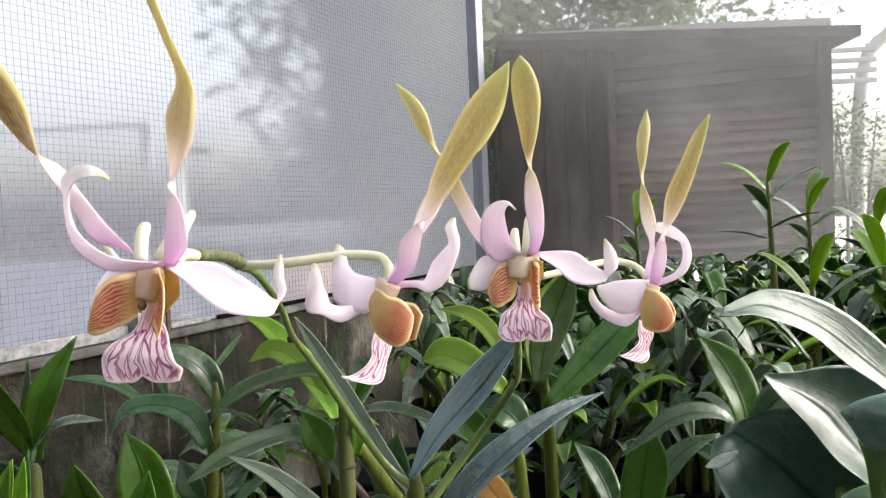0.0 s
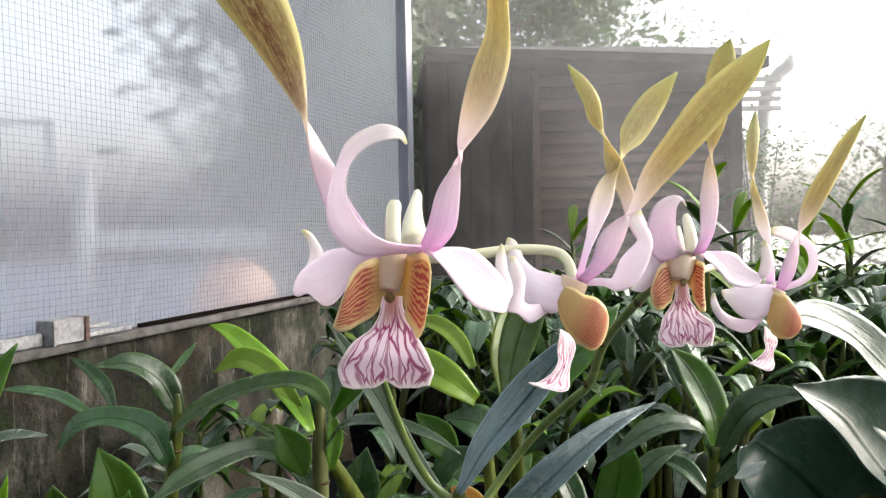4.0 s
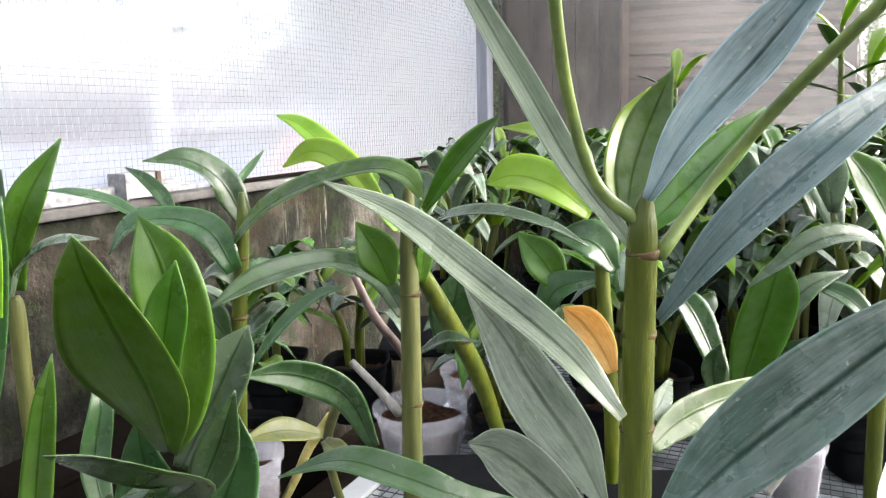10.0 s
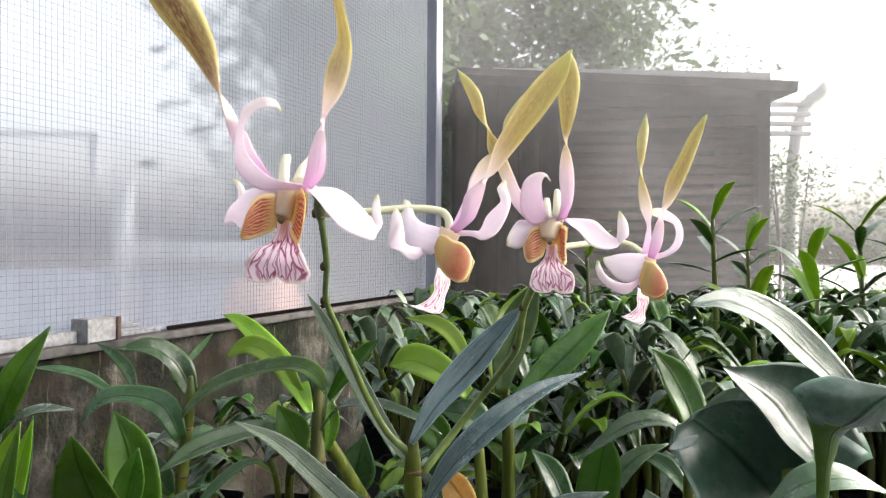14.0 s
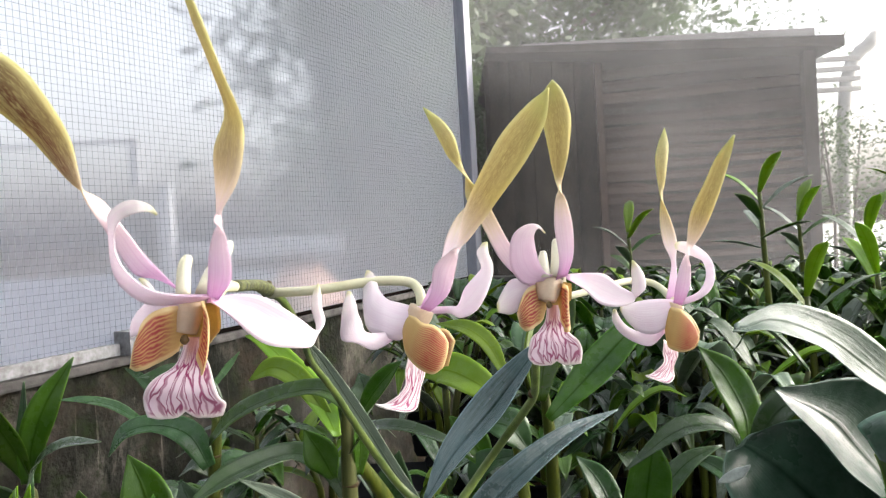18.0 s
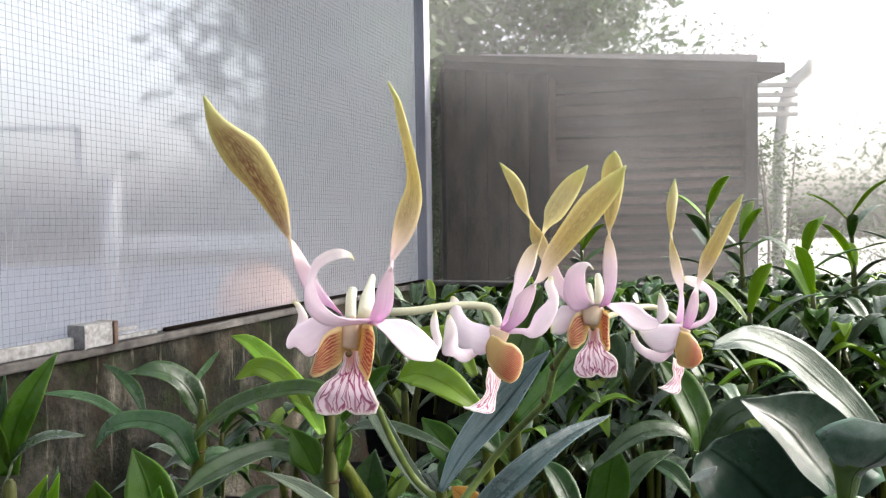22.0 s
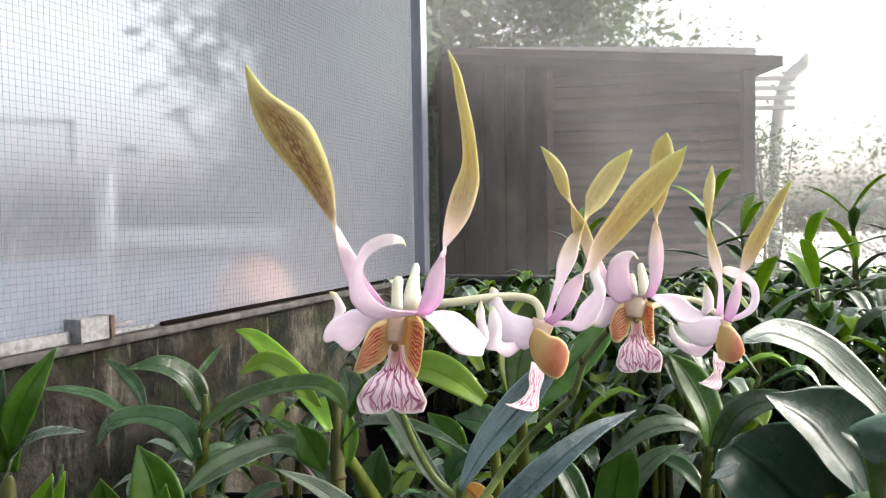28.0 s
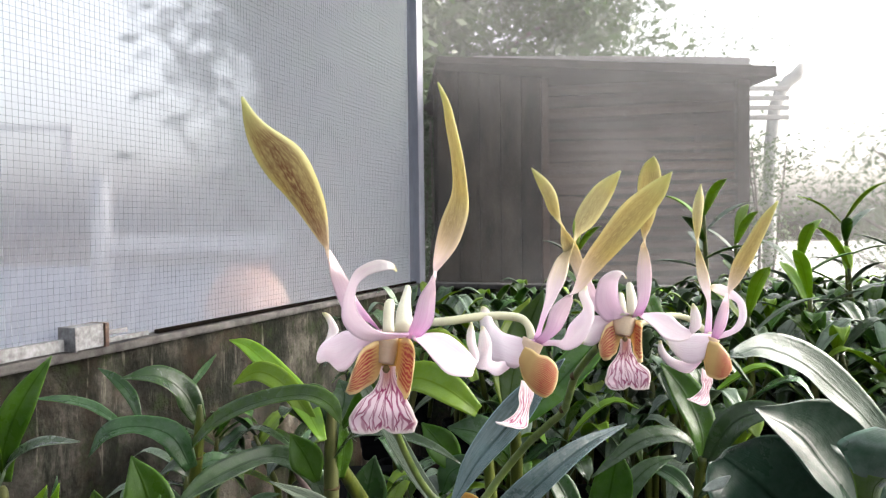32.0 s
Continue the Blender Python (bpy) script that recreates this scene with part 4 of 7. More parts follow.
bush((-0.62, 6.2, 0), 0.62, 0.3, 2.4, 7, 15000, "dark leafy bush seen hazily through the screen")
bush((0.02, 5.0, 0), 0.30, 0.25, 1.9, 9, 14000, "dark green bush beside the shed")

# ---- benches ----
BENCH_Z = 0.60


def bench(x0, x1, y0, y1, label, rail):
    """A wire-topped bench, square to the house."""
    b = thing("wire_bench", WALL @ Vector(((x0 + x1) / 2, (y0 + y1) / 2, 0)), label, "plant bench", "wire benches")
    up = Vector((0, 0, 1.6))
    spans = []
    for i in range(int((x1 - x0) / 0.0127) + 1):
        x = x0 + i * 0.0127
        spans.append((WALL @ Vector((x, y0, BENCH_Z - 0.002)), WALL @ Vector((x, y1, BENCH_Z - 0.002)), ALONG_R * 1.6, up))
    for i in range(int((y1 - y0) / 0.0127) + 1):
        y = y0 + i * 0.0127
        spans.append((WALL @ Vector((x0, y, BENCH_Z - 0.004)), WALL @ Vector((x1, y, BENCH_Z - 0.004)), ALONG_L * 1.6, up))
    wire_part("wire_top", spans, BENCHWIRE, b)
    for q in ((x0 - 0.03, y0, x0, y1), (x1, y0, x1 + 0.03, y1), (x0, y0 - 0.03, x1, y0), (x0, y1, x1, y1 + 0.03)):
        part("frame_rail", box((q[0], q[1], BENCH_Z - 0.045), (q[2], q[3], BENCH_Z + 0.004), 0.003, WALL), rail, b)
    for i in range(1, 37):
        y = y0 + (y1 - y0) * i / 37
        part("slat", box((x0, y - 0.030, BENCH_Z - 0.030), (x1, y + 0.030, BENCH_Z - 0.009), 0.003, WALL), SLATPAINT, b, "worn whitish slat under the wire")
    for x in (x0, x1 - 0.04):
        for y in (y0, y1 - 0.04):
            part("leg", box((x, y, 0), (x + 0.04, y + 0.04, BENCH_Z - 0.046), 0.003, WALL), STEEL, b)


bench(0.885, 2.95, -3.5, -0.40, "wire-topped plant bench with a white frame", WHITEPAINT)
# shelf coloured near black in place of the shade the leaves cast here
shelf = thing("plank_shelf", WALL @ Vector((0.5, -3.2, 0)), "plank shelf beside the low wall, coloured near black for shade", "shelf")
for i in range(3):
    part("plank", box((0.42 + i * 0.125, -4.2, BENCH_Z - 0.03), (0.535 + i * 0.125, -2.5, BENCH_Z), 0.003, WALL), SHADEWOOD, shelf)
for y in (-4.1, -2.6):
    part("trestle", box((0.44, y - 0.03, 0), (0.76, y + 0.03, BENCH_Z - 0.031), 0.004, WALL), SHADEWOOD, shelf)

# ---- pots ----


def cup_pot(at, r, h, label, material=None, square=0.0):
    x, y, z = at
    p = thing("plant_pot", at, label, "plant pot", "plant pots")
    t = 0.0016
    prof = [(r * 0.70, 0.0), (r * 0.72, 0.004)]
    for i in range(1, 9):
        k = i / 9
        prof += [(r * (0.72 + 0.24 * k) + (0.0012 if i % 2 else -0.0004), h * k)]
    prof += [(r * 0.97, h * 0.93), (r * 1.03, h * 0.94), (r * 1.04, h), (r * 1.0, h + 0.001), (r * 0.96, h * 0.92), (r * 0.72, 0.006)]
    part("wall", lathe(prof, 36, at, square), material or CLEAR, p)
    rng = random.Random(int(1000 * (x + 3 * y)))
    soil = bmesh.new()
    ring = []
    for k, n in ((0.93, 26), (0.6, 16), (0.25, 8)):
        rr = r * k * 0.93
        ring.append([soil.verts.new((x + rr * math.cos(2 * math.pi * j / n), y + rr * math.sin(2 * math.pi * j / n), z + h * 0.78 + rng.uniform(-0.004, 0.005))) for j in range(n)])
    mid = soil.verts.new((x, y, z + h * 0.79))
    last = soil.verts.new((x, y, z + 0.008))
    for a, b in zip(ring, ring[1:]):
        for j in range(len(a)):
            k = (j + 1) % len(a)
            m1, m2 = b[j * len(b) // len(a)], b[((j + 1) * len(b) // len(a)) % len(b)]
            if m1 is m2:
                soil.faces.new((a[j], a[k], m1))
            else:
                soil.faces.new((a[j], a[k], m2, m1))
    for j in range(len(ring[-1])):
        soil.faces.new((ring[-1][j], ring[-1][(j + 1) % len(ring[-1])], mid))
    foot = [soil.verts.new((x + r * 0.66 * math.cos(2 * math.pi * j / 26), y + r * 0.66 * math.sin(2 * math.pi * j / 26), z + 0.009)) for j in range(26)]
    for j in range(26):
        k = (j + 1) % 26
        soil.faces.new((ring[0][k], ring[0][j], foot[j], foot[k]))
        soil.faces.new((foot[k], foot[j], last))
    part("bark_mix", soil, SOIL, p, "dark bark mix")
    return p


def crate(at, w, d, h):
    """A black nursery tray on short feet."""
    x, y, z = at
    c = thing("nursery_tray", at, "black plastic nursery tray on the wire bench", "tray", "nursery trays")
    part("deck", box((x - w / 2, y - d / 2, z + h - 0.014), (x + w / 2, y + d / 2, z + h), 0.006), BLACK, c)
    for sx in (-1, 1):
        part("side", box((x + sx * w * 0.46 - 0.003, y - d * 0.44, z + 0.02), (x + sx * w * 0.46 + 0.003, y + d * 0.44, z + h - 0.015), 0.001), BLACK, c)
        for sy in (-1, 1):
            part("foot", box((x + sx * w * 0.42 - 0.008, y + sy * d * 0.42 - 0.008, z), (x + sx * w * 0.42 + 0.008, y + sy * d * 0.42 + 0.008, z + h - 0.015), 0.002), BLACK, c)


# f1: blades as rows of a middle and half a width
F_f1 = [
    ("petal", "mottled", [(-0.0255, 0.1760, 1.1109, 0.0028, 0.0000, -0.0019), (-0.0296, 0.1720, 1.1154, 0.0018, 0.0000, 0.0011), (-0.0318, 0.1680, 1.1219, 0.0020, 0.0000, -0.0001), (-0.0338, 0.1630, 1.1281, 0.0001, 0.0030, 0.0000), (-0.0344, 0.1585, 1.1315, -0.0010, 0.0005, -0.0005), (-0.0374, 0.1560, 1.1391, -0.0037, 0.0000, 0.0004), (-0.0405, 0.1520, 1.1453, -0.0049, 0.0000, -0.0003), (-0.0431, 0.1490, 1.1502, -0.0047, 0.0000, -0.0003), (-0.0466, 0.1460, 1.1547, -0.0019, 0.0000, -0.0004), (-0.0484, 0.1440, 1.1598, -0.0002, 0.0000, 0.0000)]),
    ("petal", "petal", [(-0.0150, 0.1700, 1.1081, 0.0019, -0.0020, 0.0006), (-0.0129, 0.1680, 1.1127, 0.0022, 0.0000, -0.0007), (-0.0120, 0.1660, 1.1176, 0.0019, 0.0000, -0.0004), (-0.0110, 0.1635, 1.1212, 0.0008, 0.0005, -0.0003), (-0.0105, 0.1620, 1.1229, 0.0001, -0.0020, -0.0000), (-0.0100, 0.1610, 1.1254, -0.0008, 0.0010, 0.0002), (-0.0079, 0.1590, 1.1302, -0.0024, 0.0010, 0.0002), (-0.0062, 0.1565, 1.1360, -0.0028, 0.0005, -0.0002), (-0.0051, 0.1560, 1.1413, -0.0016, 0.0010, 0.0004), (-0.0060, 0.1515, 1.1479, -0.0011, 0.0015, 0.0002), (-0.0074, 0.1485, 1.1546, -0.0010, 0.0005, 0.0002), (-0.0084, 0.1465, 1.1589, -0.0007, 0.0005, 0.0003), (-0.0101, 0.1430, 1.1622, -0.0002, 0.0000, 0.0000)]),
    ("sepal", "sepal", [(-0.0162, 0.1700, 1.1089, -0.0002, -0.0020, 0.0004), (-0.0213, 0.1675, 1.1092, -0.0000, -0.0025, 0.0010), (-0.0255, 0.1650, 1.1102, 0.0013, -0.0030, 0.0017), (-0.0287, 0.1630, 1.1135, 0.0019, -0.0030, 0.0015), (-0.0293, 0.1605, 1.1173, 0.0016, -0.0025, 0.0009), (-0.0280, 0.1575, 1.1221, 0.0009, -0.0009, -0.0004), (-0.0258, 0.1545, 1.1247, 0.0011, -0.0005, -0.0008), (-0.0224, 0.1530, 1.1260, 0.0004, -0.0003, -0.0012), (-0.0198, 0.1535, 1.1258, 0.0000, -0.0002, -0.0007), (-0.0189, 0.1550, 1.1247, -0.0001, -0.0000, -0.0002)]),
    ("sepal", "sepal", [(-0.0227, 0.1730, 1.1078, -0.0000, 0.0000, -0.0020), (-0.0271, 0.1760, 1.1073, 0.0003, 0.0000, -0.0018), (-0.0315, 0.1795, 1.1044, 0.0006, -0.0005, -0.0043), (-0.0341, 0.1820, 1.1029, 0.0004, -0.0010, -0.0044), (-0.0367, 0.1845, 1.1031, -0.0000, -0.0005, -0.0026), (-0.0386, 0.1865, 1.1024, -0.0006, -0.0005, -0.0025), (-0.0381, 0.1885, 1.1038, -0.0018, -0.0005, -0.0022), (-0.0360, 0.1900, 1.1062, -0.0017, 0.0000, -0.0012), (-0.0359, 0.1900, 1.1088, -0.0009, 0.0000, -0.0007), (-0.0368, 0.1900, 1.1109, -0.0005, 0.0000, -0.0006), (-0.0380, 0.1900, 1.1122, -0.0004, 0.0000, -0.0001)]),
    ("sepal", "sepal", [(-0.0152, 0.1690, 1.1082, 0.0004, -0.0010, -0.0003), (-0.0121, 0.1710, 1.1071, -0.0005, -0.0010, -0.0018), (-0.0090, 0.1730, 1.1052, -0.0013, -0.0009, -0.0032), (-0.0058, 0.1760, 1.1022, -0.0015, -0.0008, -0.0037), (-0.0021, 0.1800, 1.0996, -0.0010, -0.0008, -0.0027), (0.0005, 0.1855, 1.0977, -0.0006, -0.0004, -0.0015), (0.0011, 0.1900, 1.1001, -0.0010, 0.0000, -0.0007), (0.0003, 0.1910, 1.1035, -0.0012, 0.0000, 0.0000), (0.0003, 0.1920, 1.1063, -0.0010, 0.0000, 0.0000), (0.0006, 0.1930, 1.1086, -0.0002, 0.0000, 0.0001)]),
    ("lip_side_lobe", "lobe", [(-0.0230, 0.1740, 1.1027, -0.0005, -0.0010, -0.0044), (-0.0249, 0.1705, 1.1020, -0.0009, -0.0005, -0.0052), (-0.0271, 0.1680, 1.1013, -0.0011, 0.0000, -0.0054), (-0.0289, 0.1665, 1.0999, -0.0010, 0.0005, -0.0043), (-0.0302, 0.1665, 1.0987, -0.0008, 0.0005, -0.0023)]),
    ("lip_side_lobe", "lobe", [(-0.0189, 0.1740, 1.1036, -0.0003, -0.0010, -0.0036), (-0.0179, 0.1705, 1.1026, -0.0008, -0.0005, -0.0052), (-0.0168, 0.1680, 1.1016, -0.0007, 0.0000, -0.0067), (-0.0159, 0.1665, 1.1012, -0.0006, 0.0005, -0.0066), (-0.0153, 0.1662, 1.1018, -0.0004, 0.0003, -0.0034)]),
    ("lip_throat", "throat", [(-0.0207, 0.1760, 1.1077, 0.0029, 0.0000, 0.0001), (-0.0211, 0.1780, 1.1017, 0.0027, 0.0000, -0.0001), (-0.0212, 0.1750, 1.0988, 0.0020, 0.0000, -0.0000)]),
    ("lip_mid_lobe", "midlobe", [(-0.0215, 0.1760, 1.1004, 0.0020, 0.0000, -0.0000), (-0.0214, 0.1740, 1.0982, 0.0020, 0.0000, 0.0001), (-0.0214, 0.1730, 1.0957, 0.0034, 0.0000, 0.0001), (-0.0222, 0.1710, 1.0930, 0.0056, 0.0000, -0.0002), (-0.0225, 0.1700, 1.0904, 0.0073, 0.0000, -0.0004), (-0.0226, 0.1710, 1.0877, 0.0081, 0.0000, -0.0004), (-0.0226, 0.1720, 1.0852, 0.0073, 0.0000, -0.0004)]),
]
COLUMN_f1 = [(-0.0210, 0.1750, 1.1085, 0.0012), (-0.0215, 0.1735, 1.1044, 0.0011), (-0.0219, 0.1728, 1.1017, 0.0009)]
STIGMA_f1 = (-0.0217, 0.1730, 1.1006, 0.0011)
SPURS_f1 = [[(-0.0172, 0.1730, 1.1092, 0.0025), (-0.0173, 0.1780, 1.1131, 0.0019), (-0.0167, 0.1830, 1.1164, 0.0012), (-0.0163, 0.1850, 1.1179, 0.0010), (-0.0163, 0.1860, 1.1190, 0.0006)], [(-0.0210, 0.1700, 1.1097, 0.0014), (-0.0209, 0.1710, 1.1142, 0.0013), (-0.0206, 0.1720, 1.1161, 0.0012), (-0.0205, 0.1720, 1.1170, 0.0007)]]
# f2: blades as rows of a middle and half a width
F_f2 = [
    ("petal", "petal", [(0.0223, 0.2176, 1.0996, 0.0008, 0.0000, -0.0006), (0.0248, 0.2210, 1.1048, 0.0010, 0.0000, 0.0005), (0.0287, 0.2270, 1.1112, 0.0018, 0.0000, 0.0001), (0.0314, 0.2310, 1.1167, 0.0030, 0.0000, 0.0001), (0.0344, 0.2350, 1.1227, 0.0021, 0.0000, -0.0004), (0.0384, 0.2380, 1.1274, -0.0002, -0.0020, 0.0002), (0.0407, 0.2405, 1.1320, -0.0009, 0.0005, 0.0011), (0.0440, 0.2425, 1.1366, -0.0029, 0.0005, 0.0021), (0.0501, 0.2435, 1.1452, -0.0027, 0.0005, 0.0019), (0.0549, 0.2400, 1.1517, -0.0002, 0.0000, 0.0002)]),
    ("petal", "petal", [(0.0225, 0.2160, 1.0991, 0.0012, 0.0000, -0.0005), (0.0263, 0.2140, 1.1031, 0.0021, 0.0000, -0.0004), (0.0280, 0.2110, 1.1087, 0.0024, 0.0000, -0.0013), (0.0305, 0.2090, 1.1130, 0.0011, 0.0000, -0.0006), (0.0309, 0.2080, 1.1138, 0.0005, 0.0020, -0.0006), (0.0329, 0.2070, 1.1172, -0.0005, 0.0010, 0.0016), (0.0358, 0.2055, 1.1223, -0.0018, 0.0005, 0.0021), (0.0398, 0.2015, 1.1284, -0.0026, 0.0005, 0.0022), (0.0452, 0.1970, 1.1362, -0.0029, 0.0000, 0.0028), (0.0500, 0.1910, 1.1427, -0.0021, 0.0000, 0.0018), (0.0528, 0.1870, 1.1475, -0.0001, 0.0000, 0.0001)]),
    ("sepal", "sepal", [(0.0233, 0.2190, 1.0985, 0.0006, 0.0000, 0.0010), (0.0284, 0.2190, 1.0985, 0.0003, 0.0000, 0.0009), (0.0310, 0.2180, 1.0981, -0.0003, 0.0010, 0.0016), (0.0339, 0.2175, 1.1011, -0.0012, 0.0015, 0.0029), (0.0370, 0.2175, 1.1048, -0.0009, 0.0015, 0.0027), (0.0384, 0.2185, 1.1077, -0.0013, 0.0015, 0.0011), (0.0383, 0.2200, 1.1106, -0.0018, 0.0010, 0.0008), (0.0378, 0.2215, 1.1127, -0.0015, 0.0005, 0.0002), (0.0386, 0.2230, 1.1150, -0.0007, 0.0000, -0.0001)]),
    ("sepal", "sepal", [(0.0215, 0.2180, 1.0995, -0.0007, 0.0000, -0.0005), (0.0192, 0.2170, 1.0976, -0.0003, -0.0010, -0.0024), (0.0160, 0.2165, 1.0966, -0.0003, -0.0025, -0.0044), (0.0120, 0.2170, 1.0980, -0.0007, -0.0030, -0.0041), (0.0089, 0.2195, 1.0997, -0.0016, -0.0025, -0.0045), (0.0079, 0.2225, 1.1038, -0.0018, -0.0015, -0.0028), (0.0074, 0.2250, 1.1071, -0.0014, 0.0000, -0.0014), (0.0072, 0.2260, 1.1092, -0.0004, 0.0000, -0.0001)]),
    ("sepal", "sepal", [(0.0155, 0.2170, 1.0934, -0.0006, -0.0010, -0.0011), (0.0111, 0.2130, 1.0922, -0.0011, -0.0010, -0.0020), (0.0073, 0.2085, 1.0940, -0.0010, -0.0015, -0.0011), (0.0055, 0.2060, 1.0960, -0.0023, -0.0010, -0.0020), (0.0052, 0.2040, 1.0993, -0.0021, 0.0000, -0.0015), (0.0052, 0.2050, 1.1028, -0.0015, 0.0000, -0.0005), (0.0051, 0.2070, 1.1054, -0.0005, 0.0000, 0.0001)]),
    ("lip_side_lobe", "lobe_out", [(0.0175, 0.2150, 1.0960, -0.0010, 0.0000, -0.0022), (0.0185, 0.2125, 1.0940, -0.0017, -0.0004, -0.0037), (0.0203, 0.2110, 1.0919, -0.0018, -0.0005, -0.0045), (0.0229, 0.2110, 1.0903, -0.0020, -0.0005, -0.0053), (0.0254, 0.2117, 1.0885, -0.0017, -0.0004, -0.0049), (0.0272, 0.2130, 1.0877, -0.0010, 0.0000, -0.0032)]),
    ("lip_side_lobe", "lobe_out", [(0.0189, 0.2220, 1.0947, -0.0009, 0.0000, -0.0022), (0.0226, 0.2235, 1.0896, -0.0017, 0.0000, -0.0040), (0.0255, 0.2235, 1.0879, -0.0020, 0.0000, -0.0048), (0.0284, 0.2230, 1.0865, -0.0011, 0.0000, -0.0032)]),
    ("lip_mid_lobe", "midlobe_side", [(0.0192, 0.2180, 1.0870, 0.0017, 0.0010, -0.0009), (0.0190, 0.2175, 1.0836, 0.0024, 0.0015, -0.0005), (0.0185, 0.2165, 1.0801, 0.0018, 0.0015, -0.0009), (0.0169, 0.2155, 1.0770, 0.0025, 0.0015, -0.0012), (0.0149, 0.2135, 1.0754, 0.0031, 0.0005, -0.0014), (0.0108, 0.2115, 1.0761, 0.0020, -0.0005, -0.0005)]),
]
COLUMN_f2 = [(0.0216, 0.2185, 1.0993, 0.0015), (0.0204, 0.2185, 1.0968, 0.0015), (0.0188, 0.2180, 1.0936, 0.0010)]
STIGMA_f2 = (0.0184, 0.2180, 1.0924, 0.0007)
SPURS_f2 = []
